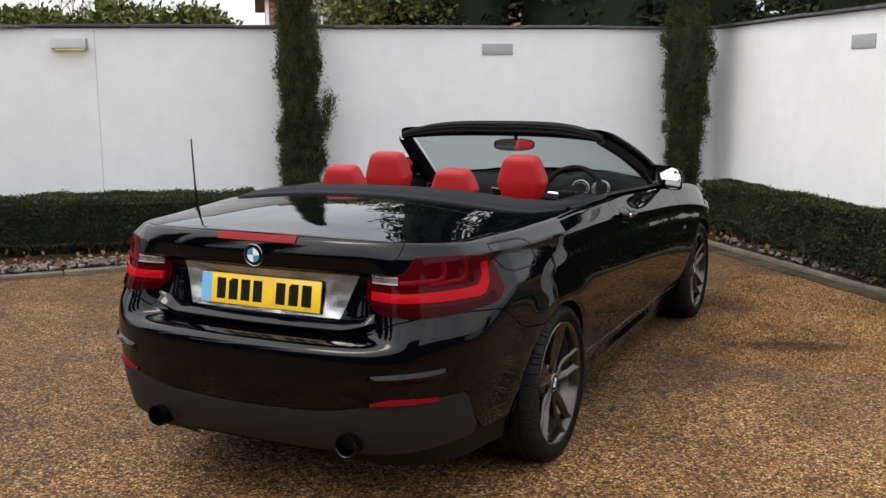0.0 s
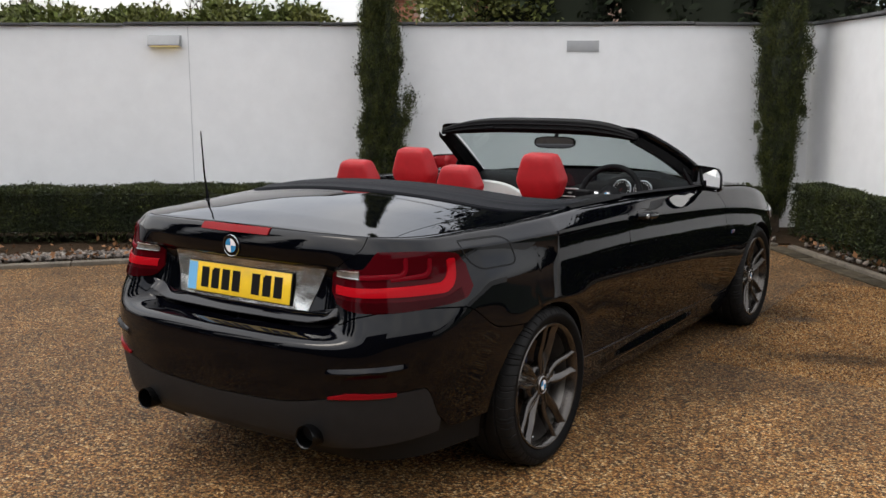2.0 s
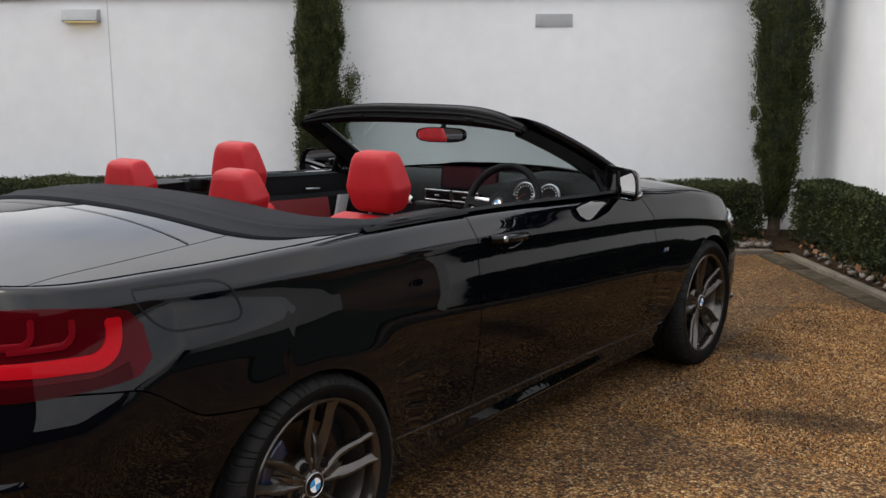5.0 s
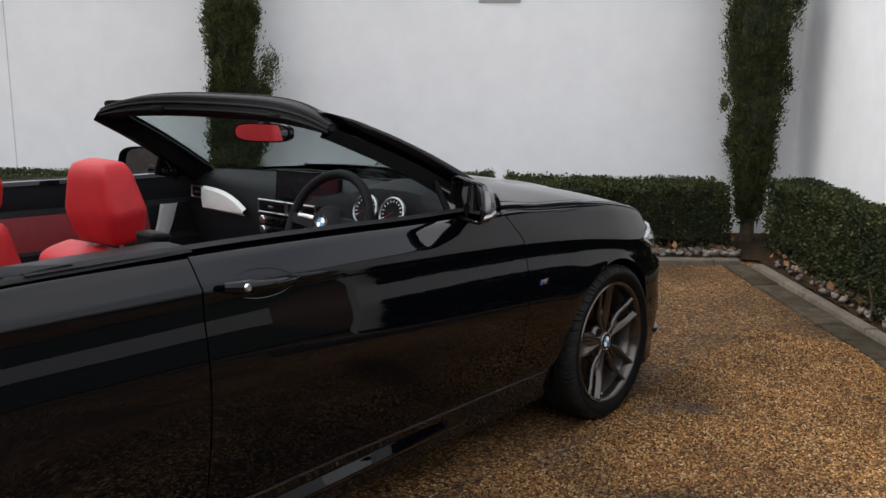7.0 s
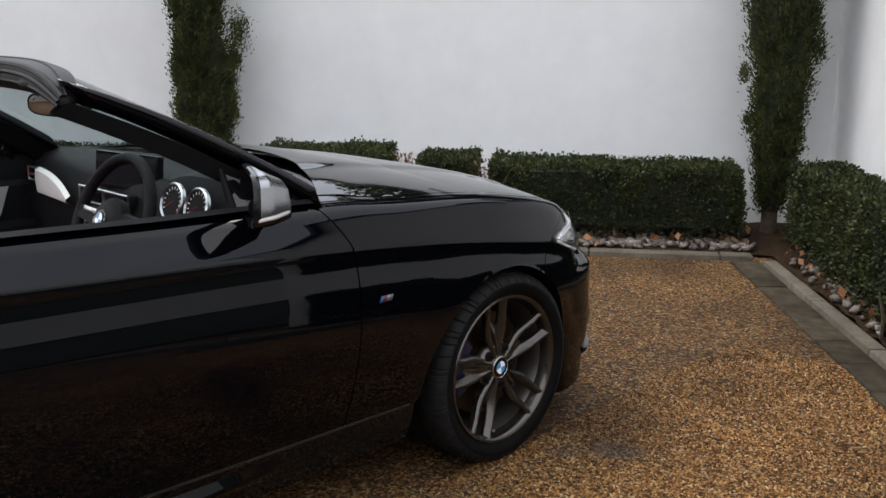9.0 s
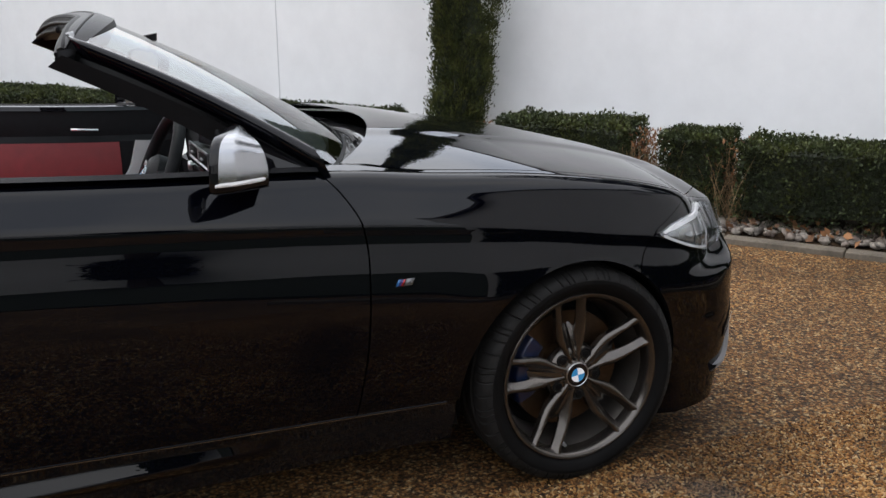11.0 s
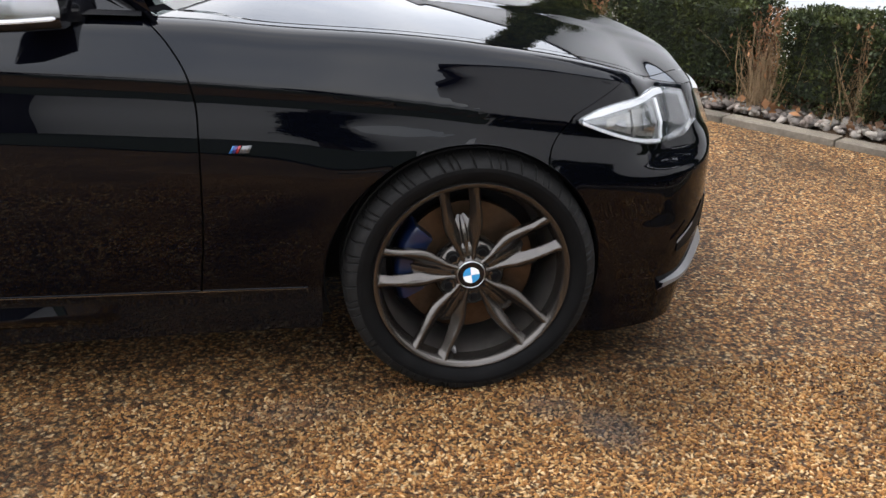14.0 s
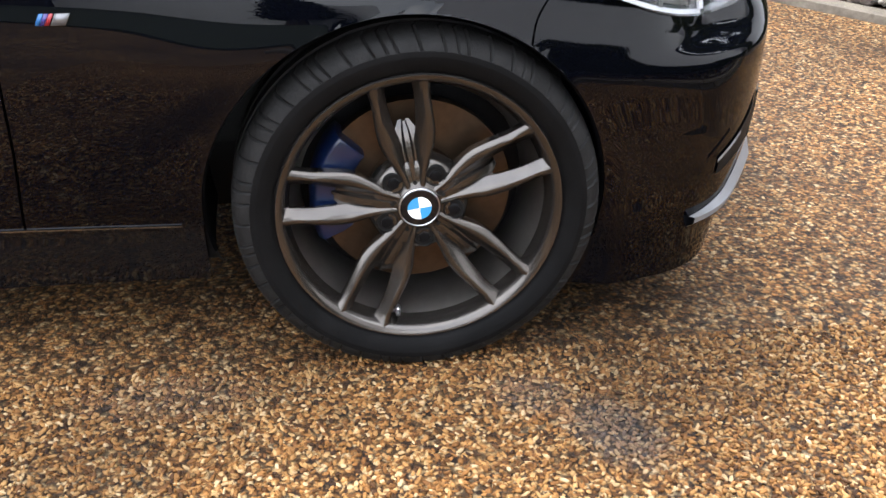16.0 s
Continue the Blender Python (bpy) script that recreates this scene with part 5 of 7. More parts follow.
def light_bar(side, lamp, s0, s1, z0, z1, z2, r, half0, half1, label):
    """A hooked light bar on the skin: level from s0, rounded upwards at s1 to the height z2."""
    path = [(s0 + (s1 - r - s0) * k / 12, z0 + (z1 - z0) * k / 12) for k in range(13)]
    path += [(s1 - r + r * math.sin(a), z1 + r * (1 - math.cos(a))) for a in np.linspace(0.15, math.pi / 2, 9)]
    path += [(s1, z1 + r + (z2 - z1 - r) * k / 4) for k in range(1, 5)]
    path = np.array(path)
    d = np.gradient(path, axis=0)
    d /= np.linalg.norm(d, axis=1)[:, None]
    half = np.linspace(half0, half1, len(path))
    half[-1] *= 0.55
    rows = []
    for k, o in ((-1.0, 0.003), (-0.92, 0.009), (0.0, 0.0105), (0.92, 0.009), (1.0, 0.003)):
        rows.append(place(skin(path[:, 0] - d[:, 1] * half * k, path[:, 1] + d[:, 0] * half * k, o), side))
    return sheet("light_bar", np.array(rows), LAMP_BRIGHT if half0 > 0.01 else LAMP_MID, lamp, label, flip=side < 0)


def build_lamps():
    sx = s_at_x
    knots = [sx(0.46), sx(0.50), sx(0.61), sx(0.635), sx(0.665), sx(0.74), s_at_y(-0.64), s_at_y(-0.535), s_at_y(-0.495)]
    top = smooth_curve(knots, (0.845, 0.864, 0.876, 0.90, 0.932, 0.933, 0.928, 0.912, 0.872))
    bot = smooth_curve(knots, (0.785, 0.747, 0.735, 0.735, 0.735, 0.740, 0.749, 0.765, 0.80))
    ss = np.linspace(knots[0], knots[-1], 60)
    for side in (1, -1):
        lamp = skin_patch("tail_lamp", side, ss, top, bot, 14, 0.005, LAMP_RED, car, "deep red tail lamp with clear reversing light")
        light_bar(side, lamp, sx(0.485), s_at_y(-0.565), 0.796, 0.806, 0.900, 0.066, 0.0150, 0.0215, "bright red light bar")
        wl = np.linspace(sx(0.485), s_at_y(-0.545), 40)
        low_hook = smooth_curve((wl[0], wl[25], wl[33], wl[-1]), (0.768, 0.772, 0.776, 0.80))
        skin_patch("lower_lens", side, wl, low_hook, lambda s: bot(s) + 0.004, 5, 0.008, LAMP_DEEP, lamp, "dark red lower lens", edge=-0.004)
        light_bar(side, lamp, sx(0.60), s_at_y(-0.745), 0.848, 0.854, 0.914, 0.030, 0.008, 0.0095, "thin red light bar")
        light_bar(side, lamp, sx(0.70), s_at_y(-0.66), 0.842, 0.850, 0.908, 0.034, 0.007, 0.0095, "thin red light bar")
        w3 = np.linspace(sx(0.488), sx(0.598), 10)
        clear = skin_patch("reversing_light", side, w3, lambda s: 0.866 + (s - w3[0]) * 0.03, lambda s: 0.840 + (s - w3[0]) * 0.03, 4, 0.010, LAMP_BOWL, lamp, "clear reversing light", edge=-0.004)
        for dz in (0.0, 0.0225):
            skin_patch("bright_edge", side, w3, lambda s: 0.8435 + dz + (s - w3[0]) * 0.03, lambda s: 0.8400 + dz + (s - w3[0]) * 0.03, 2, 0.0125, LAMP_CLEAR, clear, "bright edge strip", edge=-0.008)
        w4 = np.linspace(sx(0.505), sx(0.705), 18)
        skin_patch("reflector", side, w4, lambda s: 0.455 + np.minimum(0.016, (s - w4[0]) * 0.22), lambda s: 0.447 + (s - w4[0]) * 0.045, 4, 0.007, LAMP_STRIP, car, "red rear reflector")
        w5 = np.linspace(sx(0.49), sx(0.735), 24)
        fade = np.sin(np.linspace(0, math.pi, 24)) ** 0.4
        z5 = (w5 - w5[0]) * 0.07
        sheet("bumper_ridge", np.array([place(skin(w5, zz + z5, oo * fade), side) for zz, oo in ((0.566, 0.0), (0.563, -0.006), (0.558, -0.009), (0.536, 0.013), (0.531, 0.0135), (0.524, 0.008), (0.512, -0.001))]), PAINT, car, flip=side > 0, sharp=40)
    # headlamps
    hs = np.linspace(s_at_y(2.935), s_at_y(3.325), 48)
    yy = np.interp(hs, fine, fine_y)
    htop = smooth_curve((2.93, 2.99, 3.05, 3.12, 3.2, 3.27, 3.33), (0.690, 0.710, 0.719, 0.723, 0.726, 0.722, 0.706))
    hbot = smooth_curve((2.93, 3.0, 3.08, 3.15, 3.22, 3.28, 3.33), (0.684, 0.655, 0.627, 0.610, 0.600, 0.604, 0.640))
    for side in (1, -1):
        lamp = skin_patch("headlamp", side, hs, of_y(htop), of_y(hbot), 16, 0.004, LAMP_GREY, car, "clear headlamp with bright white light guide")
        dark = np.linspace(s_at_y(3.215), s_at_y(3.305), 14)
        skin_patch("smoked_end", side, dark, lambda s: of_y(htop)(s) - 0.016, lambda s: of_y(hbot)(s) + 0.010, 8, 0.007, LAMP_SMOKE, lamp, "smoked grey outer end", edge=-0.004)
        for y0, y1, drop in ((3.005, 3.075, 0.026), (3.090, 3.185, 0.024)):
            bowl = np.linspace(s_at_y(y0), s_at_y(y1), 14)
            cup = skin_patch("reflector_bowl", side, bowl, lambda s: of_y(htop)(s) - drop, lambda s: of_y(hbot)(s) + 0.016, 8, 0.006, LAMP_BOWL, lamp, "grey reflector bowl", edge=-0.005)
            mid = np.linspace(s_at_y(y0 + 0.022), s_at_y(y1 - 0.020), 10)
            skin_patch("projector", side, mid, lambda s: of_y(htop)(s) - drop - 0.012, lambda s: of_y(hbot)(s) + 0.030, 8, 0.013, LAMP_GREY, cup, "silver projector lens", edge=-0.008)
        skin_patch("divider", side, np.linspace(s_at_y(3.079), s_at_y(3.086), 4), lambda s: of_y(htop)(s) - 0.020, lambda s: of_y(hbot)(s) + 0.008, 6, 0.011, LAMP_BOWL, lamp, "grey divider", edge=-0.006)
        skin_patch("light_guide", side, np.linspace(s_at_y(3.190), s_at_y(3.204), 5), lambda s: of_y(htop)(s) - 0.020, lambda s: of_y(hbot)(s) + 0.010, 8, 0.014, BADGE_WHITE, lamp, "white light guide", edge=-0.008)
        skin_patch("eyebrow", side, np.linspace(s_at_y(2.945), s_at_y(3.25), 30), lambda s: of_y(htop)(s) - 0.002, lambda s: of_y(htop)(s) - np.minimum(0.014, 0.005 + 0.20 * (s - s_at_y(2.945))), 3, 0.012, LAMP_PALE, lamp, "pale silver upper trim", edge=-0.006)
        skin_patch("lower_trim", side, np.linspace(s_at_y(2.945), s_at_y(3.20), 24), lambda s: of_y(hbot)(s) + 0.009, lambda s: of_y(hbot)(s) + 0.002, 3, 0.010, LAMP_PALE, lamp, "pale silver lower trim", edge=-0.005)
        pane = skin_patch("lens_cover", side, hs, lambda s: of_y(htop)(s) - 0.001, lambda s: of_y(hbot)(s) + 0.001, 10, 0.018, LENS, lamp, "clear cover")
        pane.visible_shadow = False


build_lamps()


def rear_frame(x, z, off):
    """A frame on the tail: x to the right, y up, z out of the panel."""
    a, b, c = (Vector(place(skin(s_at_x(abs(x)), zz, off), 1 if x >= 0 else -1)) for zz in (z, z + 0.02, z - 0.02))
    up = (b - c).normalized()
    right = Vector((1, 0, 0))
    out = right.cross(up).normalized()
    m = Matrix((right, up, out)).transposed().to_4x4()
    m.translation = a
    return m


def roundel(name, r, m, parent, label):
    """A round badge: chrome rim, black ring, blue and white quarters."""
    bm = bmesh.new()
    lathe(bm, [(r * 0.97, -0.002), (r * 0.97, 0.003), (r * 0.95, 0.004), (r * 0.92, 0.003)], m, 40)
    ob = part(name, bm, CAP, parent, label)
    bm = bmesh.new()
    lathe(bm, [(r * 0.92, 0.003), (r * 0.62, 0.0038)], m, 40)
    part("ring", bm, GLOSS, ob, "black ring")
    for q in range(4):
        bm = bmesh.new()
        pts = [(0, 0)] + [(r * 0.62 * math.cos(a), r * 0.62 * math.sin(a)) for a in np.linspace(q * math.pi / 2, (q + 1) * math.pi / 2, 12)]
        bm.faces.new([bm.verts.new(m @ Vector((x, y, 0.0042))) for x, y in pts])
        part("quarter", bm, (BADGE_WHITE, BADGE_BLUE)[q % 2], ob)
    return ob


def bar_word(m, x0, y0, w, h, count, material, parent, seed=1):
    """Unreadable writing as plain upright bars."""
    step = w / count
    for k in range(count):
        boxed("bar", (x0 + k * step + step * 0.14, y0, 0), (x0 + (k + 1) * step - step * 0.14, y0 + h, 0.0012), material, parent, m, bevel=0.0)


def build_tail_details():
    # plate recess and plate
    plate_m = Matrix.Translation((0.002, -0.813, 0.775)) @ Matrix.Rotation(radians(80), 4, "X")
    for side, x0, x1 in ((1, 0.345, 0.428), (-1, 0.31, 0.385)):
        edge = smooth_curve((0.69, 0.858), (x0, x1))
        zz = np.linspace(0.702, 0.856, 12)
        rows = []
        for z in zz:
            ss = np.linspace(0.0, float(s_at_x(edge(z))), 24)
            rows.append(place(skin(ss, np.full(24, z), 0.003), side))
        sheet("plate_recess", np.array(rows), RECESS_METAL, car, "glossy plate recess with reflections mottled into its colour", flip=side < 0)
    plate = boxed("number_plate", (-0.26, -0.0555, -0.006), (0.26, 0.0555, 0.0), PLATE_Y, car, plate_m, 0.004, "yellow number plate with dark bars and a blue end band")
    boxed("blue_band", (-0.258, -0.053, 0), (-0.213, 0.053, 0.001), PLATE_B, plate, plate_m, 0.0)
    boxed("plate_frame", (-0.263, -0.0585, -0.010), (0.263, 0.0585, -0.0045), INK, plate, plate_m, 0.003, "black plate backing")
    bar_word(plate_m, -0.195, -0.038, 0.215, 0.076, 4, INK, plate)
    bar_word(plate_m, 0.065, -0.038, 0.165, 0.076, 3, INK, plate)
    for x in (-0.13, 0.13):
        bm = bmesh.new()
        disc(bm, 0.006, plate_m @ Matrix.Translation((x, 0.036, 0)), 12, 0.0016)
        part("screw", bm, PLATE_Y, plate)
    roundel("roundel_badge", 0.041, rear_frame(0.002, 0.912, 0.002), car, "round blue and white badge with chrome rim")
    # high brake light in the edge of the lid
    w = np.linspace(0, s_at_x(0.172), 18)
    skin_patch("brake_light", 1, w, const(0.984), const(0.961), 3, 0.006, LAMP_STRIP, car, "red high-level brake light strip")
    skin_patch("brake_light", -1, w, const(0.984), const(0.961), 3, 0.006, LAMP_STRIP, car, "red high-level brake light strip")
    # lip under the plate
    for side in (1, -1):
        w = np.linspace(0, s_at_x(0.50), 26)
        lift = smooth_curve((0, w[18], w[-1]), (0.683, 0.685, 0.712))
        fade = np.clip((w[-1] - w) / 0.03, 0, 1) ** 0.5
        rows = [place(skin(w, lift(w) + dz, 0.001 + o * fade), side) for dz, o in ((0.024, 0.0), (0.020, 0.006), (-0.001, 0.029), (-0.005, 0.031), (-0.012, 0.022), (-0.018, 0.0))]
        sheet("boot_lip", np.array(rows), PAINT, car, "glossy boot lip", flip=side > 0, sharp=50)
    # exhausts
    for x, z in ((0.425, 0.29), (-0.395, 0.275)):
        bm = bmesh.new()
        m = Matrix.Translation((x, -0.70, z)) @ Matrix.Rotation(radians(90), 4, "X") @ Matrix.Rotation(radians(-4), 4, "X")
        lathe(bm, [(0.037, 0.0), (0.040, 0.18), (0.0405, 0.235), (0.039, 0.240), (0.036, 0.237), (0.0345, 0.20), (0.034, 0.05)], m, 32)
        disc(bm, 0.034, m, 32, 0.05)
        bmesh.ops.recalc_face_normals(bm, faces=bm.faces[:])
        part("exhaust_tip", bm, mat("black_exhaust", (0.02, 0.02, 0.021), 0.25, 0.9), car, "round black chrome exhaust tip")
    # aerial
    a = Vector((-0.655, -0.345, 0.978))
    aerial = rod("aerial", [a + Vector((0, 0, 0.0)), a + Vector((0.002, -0.003, 0.04)), a + Vector((0.001, -0.012, 0.11)), a + Vector((0.002, -0.024, 0.305))], [0.0085, 0.0055, 0.0038, 0.0028], GLOSS, car, 8, "thin black rod aerial")
    bm = bmesh.new()
    bmesh.ops.create_uvsphere(bm, u_segments=14, v_segments=8, radius=1.0)
    bmesh.ops.transform(bm, matrix=Matrix.Translation(a + Vector((0, 0.0, 0.0))) @ Matrix.Diagonal((0.013, 0.022, 0.014, 1)), verts=bm.verts[:])
    part("aerial_base", bm, GLOSS, aerial)


build_tail_details()


def groove(points, width, material, parent, name="shut_line"):
    """A thin dark line laid along points of the skin (s, z)."""
    s, z = np.array([p[0] for p in points]), np.array([p[1] for p in points])
    t = np.concatenate([[0], np.cumsum(np.hypot(np.diff(s), np.diff(z)))])
    k = np.linspace(0, t[-1], max(8, int(t[-1] / 0.012)))
    S, Z = np.interp(k, t, s), np.interp(k, t, z)
    for _ in range(2):
        S[1:-1], Z[1:-1] = (S[:-2] + S[1:-1] + S[2:]) / 3, (Z[:-2] + Z[1:-1] + Z[2:]) / 3
    ds, dz = np.gradient(S), np.gradient(Z)
    n = np.hypot(ds, dz) + 1e-9
    rows = []
    for o in (-0.5, 0.5):
        rows.append(place(skin(S - dz / n * width * o, Z + ds / n * width * o, 0.0012), 1))
    return sheet(name, rows, material, parent)


def deck_line(points, width=0.005):
    """A thin dark shut line over the top of the tail through (x, y) points."""
    p = np.array(points, float)
    t = np.concatenate([[0], np.cumsum(np.hypot(*np.diff(p, axis=0).T))])
    k = np.linspace(0, t[-1], 60)
    x, y = np.interp(k, t, p[:, 0]), np.interp(k, t, p[:, 1])
    dx, dy = np.gradient(x), np.gradient(y)
    n = np.hypot(dx, dy)
    rows = []
    for o in (-0.5, 0.5):
        X, Y = x - dy / n * width * o, y + dx / n * width * o
        e = skin(s_at_y(Y), belt(Y))
        rows.append(np.stack([X, Y, top_z(X, e, Y) + 0.0015], -1))
    return sheet("shut_line", place(np.array(rows), 1), INK, car)


def build_side_details():
    sy = s_at_y
    # front edge of the boot lid
    deck_line([(x, -0.185 - 0.03 * (x / 0.6) ** 2) for x in np.linspace(-0.61, 0.61, 31)])
    # fuel flap outline
    flap = [(-0.50, 0.948), (-0.30, 0.945), (-0.262, 0.932), (-0.235, 0.862), (-0.252, 0.842), (-0.43, 0.846), (-0.462, 0.862), (-0.512, 0.932), (-0.50, 0.948)]
    groove([(float(sy(y)), z) for y, z in flap], 0.0055, INK, car, "fuel_flap_gap")
    # bright sill line
    for side in (1, -1):
        w = np.linspace(sy(0.34), sy(2.30), 60)
        skin_patch("sill_strip", side, w, lambda s: of_y(sill_line)(s) + 0.0015, lambda s: of_y(sill_line)(s) - 0.0015, 2, 0.003, CAP, car, "thin bright sill line")
    # skirt blade under the sill
    for side in (1, -1):
        w = np.linspace(sy(0.62), sy(1.86), 60)
        fade = np.sin(np.linspace(0, math.pi, 60)) ** 0.35
        rows = [place(skin(w, np.full(60, zz), -0.009 + oo * fade), side) for zz, oo in ((0.280, 0.0), (0.272, 0.003), (0.252, 0.022), (0.244, 0.025), (0.232, 0.018), (0.212, 0.0))]
        sheet("skirt_blade", np.array(rows), PAINT, car, flip=side > 0, sharp=40)
    # belt trim along the doors
    for side in (1, -1):
        ys = np.linspace(0.30, 1.93, 60)
        e = skin(sy(ys), belt(ys))
        prof = ((0.004, 0.001), (0.001, 0.005), (-0.008, 0.007), (-0.018, 0.004), (-0.026, -0.01))
        rows = [place(e + np.array([dx, 0, dz]), side) for dx, dz in prof]
        sheet("belt_trim", rows, GLOSS, car, "gloss black belt trim", flip=side < 0)
    # door handle with lock
    for side in (1, -1):
        hy, hz = 0.915, 0.882
        base = place(skin(sy(np.array([hy])), np.array([hz]), 0.0), side)[0]
        ys = np.linspace(0.80, 1.04, 25)
        zz = 0.896 - (ys - 0.80) * 0.075
        cup = []
        for t, depth in ((1.0, 0.002), (0.8, -0.006), (0.0, -0.012), (-0.8, -0.006), (-1.0, 0.002)):
            half = 0.036 * np.sqrt(np.clip(1 - ((ys - 0.93) / 0.10) ** 2, 0, 1))
            cup.append(place(skin(sy(ys), zz - 0.006 + t * half, depth), side))
        h = sheet("door_handle", cup, GLOSS, car, "black door handle with round lock", flip=side > 0)
        bm = bmesh.new()
        path = [place(skin(sy(np.array([y])), np.array([z]), o), side)[0] for y, z, o in zip(ys[::3], zz[::3], (0.012, 0.028, 0.034, 0.036, 0.036, 0.034, 0.030, 0.022, 0.008))]
        tube(bm, path, [0.013, 0.0165, 0.017, 0.0165, 0.016, 0.0155, 0.0145, 0.012, 0.007], 12)
        part("grip", bm, PAINT, h, "curved black grip")
        lock = place(skin(sy(np.array([0.842])), np.array([0.893]), 0.049), side)[0]
        bm = bmesh.new()
        m = Matrix.Translation(lock) @ Matrix.Rotation(radians(90 * side), 4, "Y")
        lathe(bm, [(0.0100, -0.012), (0.0100, 0.0), (0.0088, 0.002)], m, 20)
        disc(bm, 0.0074, m, 20, 0.002)
        part("lock", bm, SATIN, h, "silver lock cylinder")
    # wing badge: three slanted stripes and a grey letter block
    ys, z0 = 2.143, 0.647
    for k, (dy, w, m) in enumerate(((0.0, 0.0062, mat("stripe_blue", (0.02, 0.10, 0.26), 0.3)), (0.0068, 0.0062, mat("stripe_violet", (0.03, 0.025, 0.13), 0.3)), (0.0136, 0.0062, STRIPE_RED), (0.0215, 0.021, BADGE_GREY))):
        rows = []
        for z in (z0, z0 + 0.0165):
            slant = (z - z0) * 0.5
            rows.append(place(skin(sy(np.array([ys + dy + slant, ys + dy + w + slant])), np.array([z, z]), 0.004), 1))
        sheet("badge_stripe", rows, m, car, thick=0.003)
    # splitter blades of the front bumper: a shelf that faces up and out, with its underside
    for side in (1, -1):
        w = np.linspace(sy(3.195), sy(3.335), 24)
        hi = smooth_curve((w[0], w[12], w[18], w[-1]), (0.240, 0.268, 0.312, 0.348))
        lo = smooth_curve((w[0], w[12], w[18], w[-1]), (0.232, 0.240, 0.266, 0.300))
        rows = [place(skin(w, hi(w), 0.001), side), place(skin(w, lo(w) + 0.012, 0.015), side), place(skin(w, lo(w), 0.015), side), place(skin(w, lo(w) - 0.015, 0.0), side)]
        sheet("bumper_blade", np.array(rows), BLADE, car, "satin grey bumper blade", flip=side > 0, sharp=25)
        w = np.linspace(sy(3.218), sy(3.268), 8)
        rise = lambda s: 0.352 + (s - w[0]) * 0.62
        skin_patch("bumper_fin", side, w, lambda s: rise(s) + 0.004, lambda s: rise(s) - 0.004, 3, 0.012, BLADE, car, "thin grey fin above the blade", edge=-0.012)
        notch = np.linspace(sy(3.232), sy(3.345), 12)
        skin_patch("air_notch", side, notch, lambda s: 0.352 + (s - notch[0]) * 0.50, lambda s: 0.318 + (s - notch[0]) * 0.34, 4, 0.002, INK, car, "black air notch", edge=-0.003)
        w = np.linspace(sy(3.36), sy(3.455), 14)
        skin_patch("air_intake", side, w, const(0.42), const(0.30), 5, 0.003, DARK_PLASTIC, car, "black air intake")
    # grille
    for side in (1, -1):
        w = np.linspace(sy(3.395), S_END - 0.02, 16)
        k = skin_patch("kidney_grille", side, w, const(0.685), const(0.595), 6, 0.012, CHROME, car, "chrome-framed grille")
        skin_patch("mesh", side, w[2:-2], const(0.675), const(0.605), 5, 0.015, INK, k, "black grille slats", edge=-0.012)


build_side_details()


